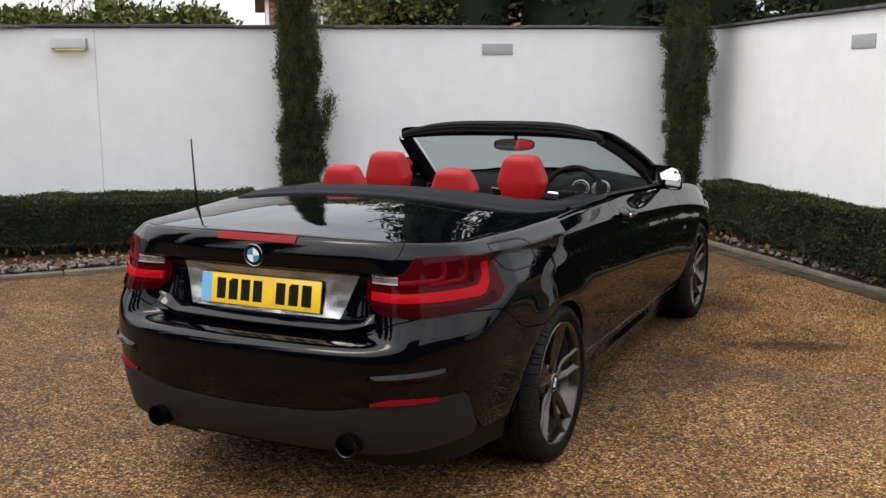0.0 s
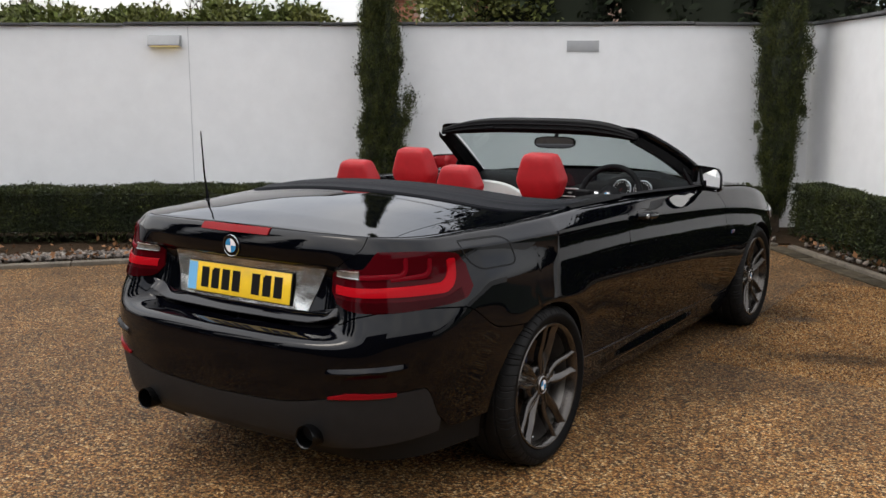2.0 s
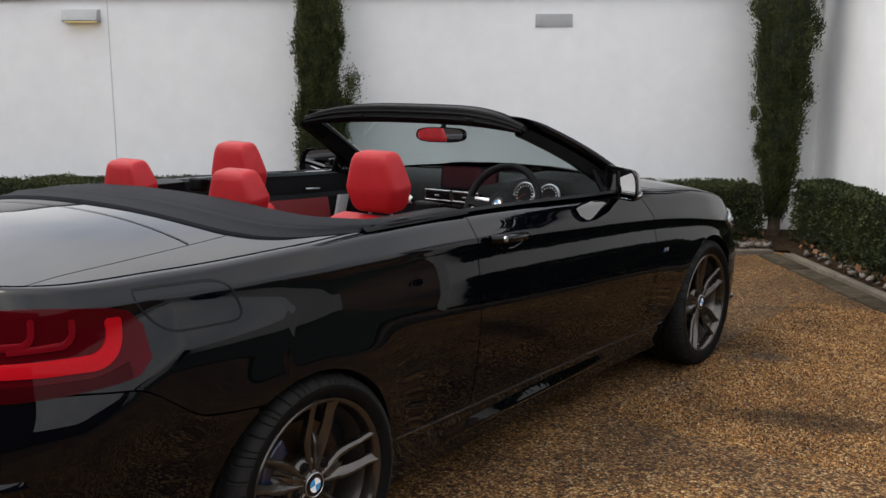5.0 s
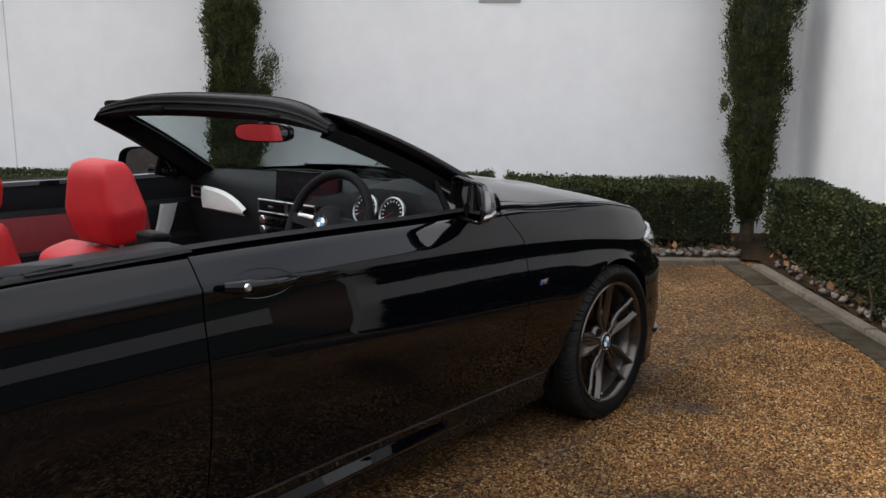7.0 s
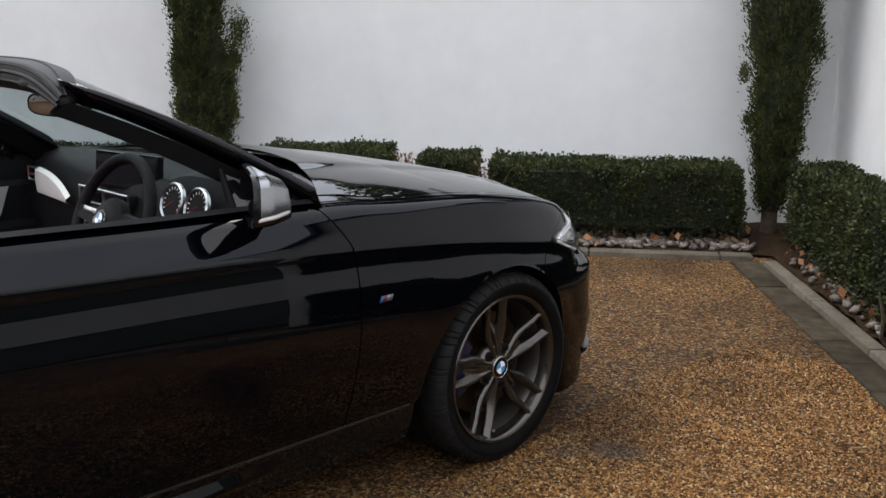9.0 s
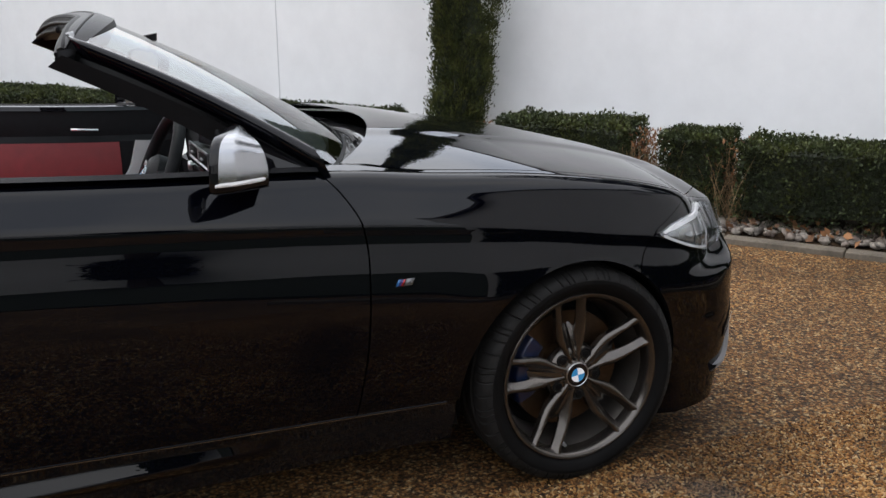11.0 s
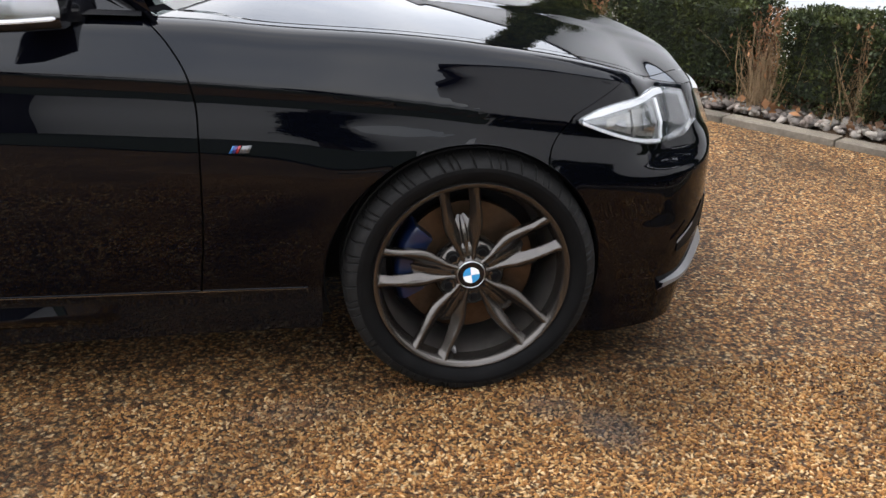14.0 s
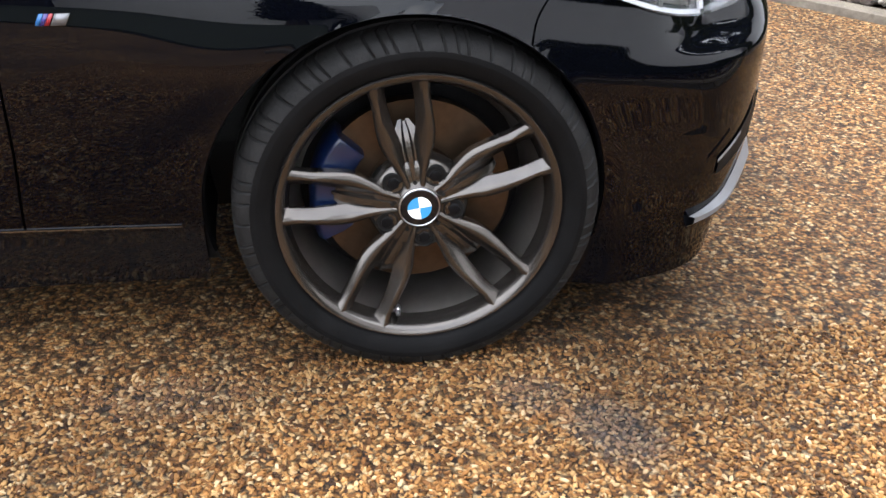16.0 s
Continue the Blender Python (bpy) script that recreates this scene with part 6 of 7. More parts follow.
# ---- wheels ----
def build_wheel(name, radius, rim_radius, width, label, turn):
    """A wheel whose axle is the local z axis, z pointing out of the car: tyre, rim, five pairs of spokes, hub, disc and caliper."""
    w = thing(name, label, "wheel")
    half = width / 2
    R, r = radius, rim_radius
    I = Matrix.Identity(4)
    # tyre
    bm = bmesh.new()
    prof = [(r - 0.008, half - 0.030), (r + 0.001, half - 0.014), (r + 0.010, half - 0.006), (r + 0.030, half + 0.002), (R - 0.040, half + 0.002), (R - 0.032, half + 0.001)]
    lathe(bm, prof, I, 96)
    back = [(a, -b) for a, b in prof[::-1]]
    lathe(bm, back, I, 96)
    tyre = part("tyre", bm, RUBBER, w, "black low-profile road tyre")
    # tread with grooves and shoulder sipes
    bm = bmesh.new()
    sides = 576
    tread = [(R - 0.032, half + 0.001, 0), (R - 0.029, half + 0.0, 1), (R - 0.020, half - 0.004, 1), (R - 0.011, half - 0.012, 1), (R - 0.0045, half - 0.024, 1), (R - 0.002, half - 0.040, 1), (R - 0.001, half - 0.058, 0), (R - 0.008, half - 0.060, 0), (R - 0.008, half - 0.068, 0), (R, half - 0.070, 0),
             (R, 0.012, 0), (R - 0.008, 0.010, 0), (R - 0.008, 0.0, 0)]
    tread = tread + [(a, -b, c) for a, b, c in tread[::-1]]
    rings = []
    for a, h, cut in tread:
        ring = []
        for k in range(sides):
            groove_here = cut and (k % 12 == 0 or k % 36 == 17)
            rr = a - (0.0028 if groove_here else 0.0)
            hh = h - (math.copysign(0.0028, h) if groove_here else 0.0)
            ang = 2 * math.pi * (k + (1 - (R - a) / 0.03) * 3.0) / sides if cut else 2 * math.pi * k / sides
            ring.append(bm.verts.new((rr * math.cos(ang), rr * math.sin(ang), hh)))
        rings.append(ring)
    for a, b in zip(rings, rings[1:]):
        for k in range(sides):
            bm.faces.new((a[k], a[(k + 1) % sides], b[(k + 1) % sides], b[k]))
    bmesh.ops.recalc_face_normals(bm, faces=bm.faces[:])
    part("tread", bm, TREAD, tyre, "grooved tread", sharp=25)
    # rim
    bm = bmesh.new()
    f = half - 0.008
    lathe(bm, [(r - 0.004, f - 0.016), (r + 0.002, f - 0.003), (r - 0.001, f + 0.001), (r - 0.006, f), (r - 0.013, f - 0.006), (r - 0.017, f - 0.016), (r - 0.020, f - 0.030), (r - 0.023, f - 0.040)], I, 96)
    rim = part("rim", bm, ALLOY, w, "dark grey alloy rim")
    bm = bmesh.new()
    lathe(bm, [(r - 0.023, f - 0.040), (r - 0.033, f - 0.062), (r - 0.040, f - 0.10), (r - 0.044, f - 0.17), (r - 0.03, f - 0.20)], I, 72)
    part("barrel", bm, ALLOY_BARREL, rim, "inner barrel, alloy paled for light off the ground")
    # spokes
    hub_h = f - 0.028
    for k in range(5):
        a = turn + k * 2 * math.pi / 5
        m = Matrix.Rotation(a, 4, "Z")
        for sg in (1, -1):
            bm = bmesh.new()
            rows = []
            #      radius, offset, half width, face height, thickness
            for rad, off, hw, h, th in ((0.034, 0.0085, 0.0105, hub_h, 0.030), (0.060, 0.0142, 0.0115, hub_h + 0.000, 0.030), (0.085, 0.0212, 0.0132, hub_h + 0.001, 0.030),
                                        (0.108, 0.0280, 0.0158, hub_h + 0.003, 0.030), (0.125, 0.0315, 0.0160, hub_h + 0.005, 0.030), (0.145, 0.0342, 0.0146, hub_h + 0.009, 0.029), (0.168, 0.0354, 0.0130, hub_h + 0.013, 0.029),
                                        (0.186, 0.0360, 0.0122, hub_h + 0.016, 0.028), (0.205, 0.0366, 0.0122, hub_h + 0.018, 0.028), (0.222, 0.0376, 0.0138, f - 0.0050, 0.030), (0.236, 0.0390, 0.0165, f - 0.0005, 0.030)):
                c = off * sg
                inner = -sg
                # the inner edge lies deeper, so that each spoke has a bright crest and a shaded flank
                pts = [(c + inner * hw * 1.15, h - 0.017), (c + inner * hw * 0.42, h - 0.0060), (c + inner * hw * 0.02, h - 0.0008), (c - inner * hw * 0.32, h), (c - inner * hw * 0.70, h - 0.0022), (c - inner * hw, h - 0.0075), (c - inner * hw * 0.9, h - th), (c + inner * hw, h - th)]
                rows.append([bm.verts.new(m @ Vector((rad, y, z))) for y, z in pts])
            for p, q in zip(rows, rows[1:]):
                n = len(p)
                for i in range(n):
                    bm.faces.new((p[i], p[(i + 1) % n], q[(i + 1) % n], q[i]))
            bm.faces.new(rows[0])
            bm.faces.new(rows[-1][::-1])
            bmesh.ops.recalc_face_normals(bm, faces=bm.faces[:])
            part("spoke", bm, ALLOY, rim, sharp=33)
        # web between the two spokes of a pair, with a raised middle rib
        bm = bmesh.new()
        rows = []
        for rad, hw, h in ((0.046, 0.010, hub_h - 0.001), (0.065, 0.015, hub_h - 0.002), (0.085, 0.020, hub_h - 0.003), (0.105, 0.024, hub_h - 0.005), (0.120, 0.023, hub_h - 0.008), (0.134, 0.018, hub_h - 0.014), (0.148, 0.009, hub_h - 0.025)):
            rows.append([bm.verts.new(m @ Vector((rad, y, z))) for y, z in ((-hw, h - 0.007), (-hw * 0.36, h - 0.008), (-min(0.004, hw * 0.2), h), (min(0.004, hw * 0.2), h), (hw * 0.36, h - 0.008), (hw, h - 0.007))])
        for p, q in zip(rows, rows[1:]):
            for i in range(5):
                bm.faces.new((p[i], p[i + 1], q[i + 1], q[i]))
        bmesh.ops.recalc_face_normals(bm, faces=bm.faces[:])
        part("web", bm, ALLOY, rim, sharp=25)
        # bolt in its pocket between the pairs
        mb = Matrix.Rotation(a + math.pi / 5, 4, "Z") @ Matrix.Translation((0.0610, 0, hub_h - 0.003))
        bm = bmesh.new()
        lathe(bm, [(0.0185, -0.006), (0.0178, 0.0010), (0.0168, 0.0015), (0.0160, -0.001), (0.0150, -0.0012), (0.0105, -0.0012)], mb, 24)
        part("bolt_pocket", bm, INK, rim, "dark recessed bolt pocket")
        bm = bmesh.new()
        lathe(bm, [(0.0112, -0.003), (0.0108, 0.0015), (0.0085, 0.0030)], mb, 6)
        disc(bm, 0.0085, mb, 6, 0.003)
        part("wheel_bolt", bm, DARK_PLASTIC, rim, "dark wheel bolt")
        bm = bmesh.new()
        disc(bm, 0.0035, Matrix.Rotation(a, 4, "Z") @ Matrix.Translation((0.046, 0, hub_h + 0.0015)), 12)
        part("dimple", bm, INK, rim)
    bm = bmesh.new()
    lathe(bm, [(0.090, hub_h - 0.034), (0.087, hub_h - 0.020), (0.080, hub_h - 0.010), (0.070, hub_h - 0.005), (0.050, hub_h - 0.004), (0.040, hub_h - 0.003), (0.036, hub_h + 0.001), (0.034, hub_h + 0.001)], I, 60)
    part("hub", bm, ALLOY, rim)
    bm = bmesh.new()
    lathe(bm, [(0.0335, hub_h - 0.003), (0.0335, hub_h + 0.003), (0.0318, hub_h + 0.0045)], I, 40)
    lathe(bm, [(0.0318, hub_h + 0.0045), (0.0200, hub_h + 0.0052)], I, 40)
    part("cap", bm, GLOSS, rim, "black centre cap")
    bm = bmesh.new()
    lathe(bm, [(0.0350, hub_h - 0.001), (0.0350, hub_h + 0.0035), (0.0338, hub_h + 0.0042), (0.0330, hub_h + 0.0035)], I, 40)
    part("cap_ring", bm, SATIN, rim, "thin silver cap ring")
    for q in range(4):
        bm = bmesh.new()
        pts = [(0, 0)] + [(0.0205 * math.cos(t), 0.0205 * math.sin(t)) for t in np.linspace(q * math.pi / 2 + 0.15, (q + 1) * math.pi / 2 + 0.15, 10)]
        bm.faces.new([bm.verts.new((x, y, hub_h + 0.0058)) for x, y in pts])
        part("cap_quarter", bm, (BADGE_BLUE, BADGE_WHITE)[q % 2], rim)
    # valve
    mv = Matrix.Rotation(turn + radians(160), 4, "Z") @ Matrix.Translation((0.206, 0, f - 0.030))
    bm = bmesh.new()
    lathe(bm, [(0.006, -0.01), (0.006, 0.004), (0.0042, 0.006), (0.0042, 0.016), (0.003, 0.018)], mv, 12)
    part("valve", bm, SATIN, rim, "metal tyre valve")
    # brake
    bm = bmesh.new()
    lathe(bm, [(0.168, -0.012), (0.168, 0.012), (0.085, 0.012), (0.082, 0.030), (0.030, 0.032)], Matrix.Translation((0, 0, f - 0.105)), 64)
    part("brake_disc", bm, DISC, w, "bare steel brake disc")
    bm = bmesh.new()
    rows = []
    for t in np.linspace(radians(38), radians(104), 12):
        rows.append([bm.verts.new((rr * math.cos(t + turn), rr * math.sin(t + turn), h)) for rr, h in ((0.118, f - 0.064), (0.138, f - 0.056), (0.174, f - 0.054), (0.183, f - 0.07), (0.183, f - 0.13), (0.118, f - 0.13))])
    for p, q in zip(rows, rows[1:]):
        for i in range(6):
            bm.faces.new((p[i], p[(i + 1) % 6], q[(i + 1) % 6], q[i]))
    bm.faces.new(rows[0])
    bm.faces.new(rows[-1][::-1])
    bmesh.ops.recalc_face_normals(bm, faces=bm.faces[:])
    bmesh.ops.bevel(bm, geom=[e for e in bm.edges if e.calc_face_angle(0) > 0.6], offset=0.004, segments=2, profile=0.5, affect="EDGES", clamp_overlap=True)
    part("caliper", bm, CALIPER, w, "blue painted brake caliper")
    bm = bmesh.new()
    disc(bm, 0.20, Matrix.Translation((0, 0, f - 0.15)), 40)
    part("backing_plate", bm, DARK_PLASTIC, w, "dark backing plate")
    return w


# local x points down at the right side once the axle is turned to +x
AXLE_R = Matrix.Rotation(radians(90), 4, "Y")
AXLE_L = Matrix.Rotation(radians(-90), 4, "Y")
front_wheel = build_wheel("wheel", 0.3125, 0.2406, 0.225, "dark grey double-spoke alloy wheel with blue brake caliper", radians(189))
rear_wheel = build_wheel("wheel", 0.3190, 0.2480, 0.240, "dark grey double-spoke alloy wheel at the rear axle", radians(172))
front_wheel.matrix_basis = Matrix.Translation((0.735, FRONT_Y + 0.004, 0.3085)) @ AXLE_R
rear_wheel.matrix_basis = Matrix.Translation((0.742, REAR_Y, 0.3165)) @ AXLE_R
left_front = copy_thing(front_wheel, Matrix.Translation((-0.735 + 2 * XC, FRONT_Y + 0.004, 0.3085)) @ AXLE_L)
left_rear = copy_thing(rear_wheel, Matrix.Translation((-0.742 + 2 * XC, REAR_Y, 0.3165)) @ AXLE_L)


# ---- windscreen frame, glass, mirrors ----
CW = -0.035                     # middle of the windscreen frame


def header_point(f, dy=0.0, dz=0.0):
    """Along the top of the windscreen, f from -1 to 1."""
    return np.array([CW + f * 0.60, 1.475 + 0.115 * (1 - f * f) + dy, 1.226 + 0.044 * (1 - abs(f) ** 3.6) + dz])


def build_screen():
    fs = np.linspace(-1, 1, 41)
    prof = ((-0.070, -0.030), (-0.066, 0.004), (-0.040, 0.018), (0.0, 0.018), (0.035, 0.004), (0.040, -0.012), (0.015, -0.058), (-0.040, -0.062), (-0.070, -0.030))
    fs = np.concatenate([[-1.012, -1.004], fs, [1.004, 1.012]])
    thin = [0.0, 0.30] + [1 - 0.6 * abs(f) ** 4.5 for f in fs[2:-2]] + [0.30, 0.0]
    rows = [[header_point(f, -0.01 + (dy + 0.01) * k, -0.022 + (dz + 0.022) * k) for f, k in zip(fs, thin)] for dy, dz in prof]
    fs = fs[2:-2]
    head = sheet("windscreen_header", np.array(rows), HEADER, car, "matt black windscreen header with roof latches", sharp=30)
    # ribs, seal along the rear upper edge and two latches
    for dy, dz, r in ((-0.071, -0.012, 0.0055), (-0.064, -0.036, 0.0075), (-0.018, 0.0185, 0.0035)):
        rod("rib", [header_point(f, -0.01 + (dy + 0.01) * (1 - 0.6 * abs(f) ** 4.5), -0.022 + (dz + 0.022) * (1 - 0.6 * abs(f) ** 4.5)) for f in fs], r, DARK_PLASTIC, head, 8, "black moulded rib")
    rod("header_seal", [header_point(f, -0.058 * (1 - 0.6 * abs(f) ** 4.5), 0.006 - 0.016 * abs(f) ** 4.5) for f in fs], 0.009, INK, head, 8, "black rubber seal")
    for f in (-0.55, 0.55):
        p = header_point(f, -0.04, -0.030)
        boxed("latch", (p[0] - 0.05, p[1] - 0.03, p[2] - 0.012), (p[0] + 0.05, p[1] + 0.03, p[2] + 0.008), HEADER, head, None, 0.005)
    for sg in (1, -1):
        top, base = header_point(sg), np.array([XC + sg * 0.75, 2.025, 0.925])
        # the pillar flows out of the header round the upper corner
        way = [header_point(sg * q, -0.012, -0.010) for q in (0.84, 0.90, 0.95, 0.985)]
        for t in np.linspace(0.05, 0.955, 24):
            way.append(top * (1 - t) + base * t + np.array([sg * 0.012 * math.sin(t * math.pi), 0.0, 0.018 * math.sin(t * math.pi)]))
        way = np.array(way)
        for _ in range(3):
            way[1:-1] = (way[:-2] + 2 * way[1:-1] + way[2:]) / 4
        rows = []
        for i, c in enumerate(way):
            t = i / (len(way) - 1)
            w, h = 0.026 + 0.022 * t, 0.026 + 0.026 * t
            c = c + np.array([sg * 0.005, -0.003, 0.007]) * (1 - t)
            if i < 4:
                w, h = w * (0.45, 0.75, 0.92, 1.0)[i], h * (0.55, 0.8, 0.95, 1.0)[i]
            ring = []
            for ang in np.linspace(0, 2 * math.pi, 19):
                ca, sa = math.cos(ang), math.sin(ang)
                q = (abs(ca) ** 0.75 * math.copysign(1, ca) * w, abs(sa) ** 0.75 * math.copysign(1, sa) * h)
                ring.append(c + np.array([sg * q[0], -0.45 * q[1], 0.89 * q[1]]))
            rows.append(ring)
        pil = sheet("windscreen_pillar", np.array(rows), PAINT, car, "glossy black windscreen pillar", sharp=60)
        inner = []
        for t in np.linspace(0.0, 0.98, 20):
            c = top * (1 - t) + base * t + np.array([sg * 0.012 * math.sin(t * math.pi), -0.03, 0.018 * math.sin(t * math.pi) - 0.030])
            inner.append([c + np.array([sg * x, y, z]) for x, y, z in ((0.026, 0.006, 0.012), (0.006, -0.026 - 0.02 * t, -0.014), (-0.026, -0.016 - 0.02 * t, -0.012), (-0.044, 0.026, 0.014))])
        sheet("pillar_trim", np.array(inner), LINING, pil, "matt black pillar lining", sharp=50)
        # triangular corner panel that carries the mirror
        tri = [np.array([XC + sg * 0.752, 1.765, 0.945]), top * 0.42 + base * 0.58 + np.array([sg * 0.012, -0.02, -0.005]), np.array([XC + sg * 0.762, 2.01, 0.93])]
        bm = bmesh.new()
        faces = [[bm.verts.new(p + np.array([sg * d, 0, 0])) for p in tri] for d in (-0.012, 0.008)]
        bm.faces.new(faces[0])
        bm.faces.new(faces[1][::-1])
        for i in range(3):
            bm.faces.new((faces[0][i], faces[0][(i + 1) % 3], faces[1][(i + 1) % 3], faces[1][i]))
        bmesh.ops.recalc_face_normals(bm, faces=bm.faces[:])
        panel_ob = part("corner_panel", bm, GLOSS, pil, "black triangular corner panel", smooth=False)
        a, b = Vector(tri[0]), Vector(tri[1])
        rod("post", [a + Vector((sg * 0.006, -0.004, 0.0)), a.lerp(b, 0.5) + Vector((sg * 0.007, -0.004, 0.0)), b + Vector((sg * 0.006, -0.004, 0.0))], [0.011, 0.010, 0.008], DARK_PLASTIC, panel_ob, 8, "black quarter post")
    # glass
    rows = []
    for t in np.linspace(0, 1, 16):
        row = []
        for f in np.linspace(-0.96, 0.96, 25):
            top = header_point(f, 0.02, -0.004)
            base = np.array([XC + f * 0.74, 2.035 + 0.20 * (1 - f * f), 0.925 + 0.012 * (1 - f * f)])
            c = top * (1 - t) + base * t
            c[2] += 0.016 * math.sin(t * math.pi)
            row.append(c)
        rows.append(row)
    glass = sheet("windscreen", np.array(rows), GLASS, car, "clear raked windscreen glass")
    glass.visible_shadow = False
    edge = np.array(rows)[-2:] + np.array([0, 0.001, 0.003])
    edge[0] = edge[0] * 0.22 + edge[1] * 0.78
    sheet("screen_edge", edge, INK, car, "black screen-edge band")
    # scuttle and wipers
    rows = []
    for f in np.linspace(-0.98, 0.98, 31):
        a = np.array([XC + f * 0.74, 2.02 + 0.20 * (1 - f * f), 0.915 + 0.014 * (1 - f * f)])
        rows.append([a, a + np.array([0, 0.06, -0.012]), a + np.array([0, 0.16, -0.018]), a + np.array([0, 0.20, -0.06])])
    sheet("scuttle", np.array(rows), SCUTTLE, car, "black scuttle panel with wipers")
    for x0, x1 in ((0.55, -0.02), (0.05, -0.52)):
        pts = [np.array([x0 + (x1 - x0) * t, 2.19 + 0.06 * math.sin(t * 3.0), 0.918 + 0.018 * math.sin(t * 2.6)]) for t in np.linspace(0, 1, 9)]
        arm = rod("wiper", pts, [0.012, 0.011, 0.010, 0.009, 0.008, 0.008, 0.007, 0.006, 0.005], GLOSS, car, 7, "black wiper arm and blade")
        rod("blade", [p + np.array([0.0, -0.03, 0.008]) for p in pts[2:]], 0.006, INK, arm, 6)
    # inner mirror
    m = Matrix.Translation((-0.04, 1.705, 1.149)) @ Matrix.Rotation(radians(15), 4, "Z") @ Matrix.Rotation(radians(89.5), 4, "X")
    out = [(0.118 * math.copysign(abs(math.cos(a)) ** 0.55, math.cos(a)), 0.034 * math.copysign(abs(math.sin(a)) ** 0.7, math.sin(a))) for a in np.linspace(0, 2 * math.pi, 40, endpoint=False)]
    body = prism("rear_view_mirror", out, -0.028, m, GLOSS, car, "black-backed rear-view mirror", 0.0)
    bm = bmesh.new()
    bm.faces.new([bm.verts.new(m @ Vector((x * 0.93, y * 0.86, 0.0015))) for x, y in out])
    part("mirror_glass", bm, MIRROR, body, "mirror glass", smooth=False)
    rod("mirror_stalk", [(-0.04, 1.725, 1.16), (-0.042, 1.735, 1.195), (-0.042, 1.73, 1.225)], [0.014, 0.012, 0.02], INTERIOR, body, 8)


build_screen()


def build_door_mirror(side):
    """Door mirror: angular silver cap, black lower shell and foot, light strip, glass facing back."""
    cx, cy, cz = XC + side * 0.838, 1.756, 0.986
    cut = math.asin(0.27)

    def ring(t, angles, grow=1.0):
        """A ring of the shell, t from the glass at the back to the blunt nose."""
        k = 1.0 if t < 0.93 else (1.0 - t) / 0.07
        fold = max(0.0, t - 0.38) / 0.62
        out = []
        for a in angles:
            ca, sa = math.cos(a), math.sin(a)
            x = 0.096 * math.copysign(abs(ca) ** 0.30, ca)
            z = 0.062 * math.copysign(abs(sa) ** 0.34, sa)
            if sa > 0:
                x -= 0.020 * (z / 0.06) ** 2 * (1 if x > 0 else 0.2)
                z *= 1.0 - 0.08 * x / 0.096
            y = 0.092 * t - 0.50 * x * (1 - t) + 0.05 * z * (1 - t) - (0.30 * z * t if z > 0 else 0.0)
            shrink_x, shrink_z = (1 - 0.03 * t - 0.30 * fold) * (0.15 + 0.85 * k), (1 - (0.04 * t + 0.34 * fold if sa > 0 else 0.0)) * (0.1 + 0.9 * k)
            out.append((cx + side * ((x * shrink_x) * grow - 0.018 * t), cy + y, cz + z * shrink_z * (grow if sa < 0 else 1.0)))
        return out

    ts = np.array([0.0, 0.1, 0.2, 0.3, 0.37, 0.39, 0.48, 0.6, 0.72, 0.84, 0.925, 0.935, 0.96, 1.0])
    cap = sheet("door_mirror", np.array([ring(t, np.linspace(-cut, math.pi + cut, 33)) for t in ts]), CAP, car, "door mirror with satin silver cap and black shell", flip=side > 0, sharp=18)
    sheet("lower_shell", np.array([ring(t, np.linspace(math.pi + cut, 2 * math.pi - cut, 21), 1.05) for t in ts]), GLOSS, cap, "gloss black lower shell", flip=side > 0, sharp=45)
    edge = [Vector(ring(t, [-cut], 1.02)[0]) for t in np.linspace(0.02, 0.78, 10)]
    nose = [Vector(ring(t, [-cut], 1.01)[0]) for t in (0.82, 0.86)]
    rod("light_strip", edge + nose, [0.0048] * 10 + [0.0045, 0.003], LED, cap, 8, "clear indicator strip")
    rim = [Vector(p) for p in ring(0.0, np.linspace(0, 2 * math.pi, 48, endpoint=False), 1.02)]
    c = sum(rim, Vector()) / len(rim)
    bm = bmesh.new()
    face = Vector((-0.43, -0.90, 0.105) if side > 0 else (0.45, -0.89, 0.05)).normalized()
    flat = [c + (p - c) * 0.86 + Vector((0, 0.014, 0)) for p in rim]
    bm.faces.new([bm.verts.new(Vector((p.x, c.y + 0.014 - ((p.x - c.x) * face.x + (p.z - c.z) * face.z) / face.y, p.z))) for p in flat])
    part("mirror_glass", bm, MIRROR, cap, "mirror glass", smooth=False)
    bm = bmesh.new()
    loops = [[bm.verts.new(c + (p - c) * k + Vector((0, dy, 0))) for p in rim] for k, dy in ((1.0, 0.012), (1.03, 0.002), (1.0, -0.008), (0.91, -0.007), (0.86, 0.030))]
    for a, b in zip(loops, loops[1:]):
        for i in range(len(a)):
            j = (i + 1) % len(a)
            bm.faces.new((a[i], a[j], b[j], b[i]))
    bmesh.ops.recalc_face_normals(bm, faces=bm.faces[:])
    part("mirror_rim", bm, GLOSS, cap, "gloss black rim")
    rod("foot", [(XC + side * 0.74, 1.86, 0.938), (XC + side * 0.785, 1.835, 0.946), (XC + side * 0.84, 1.785, 0.953)], [0.034, 0.027, 0.030], GLOSS, cap, 12, "black mirror foot")
    return cap


for sd in (1, -1):
    build_door_mirror(sd)


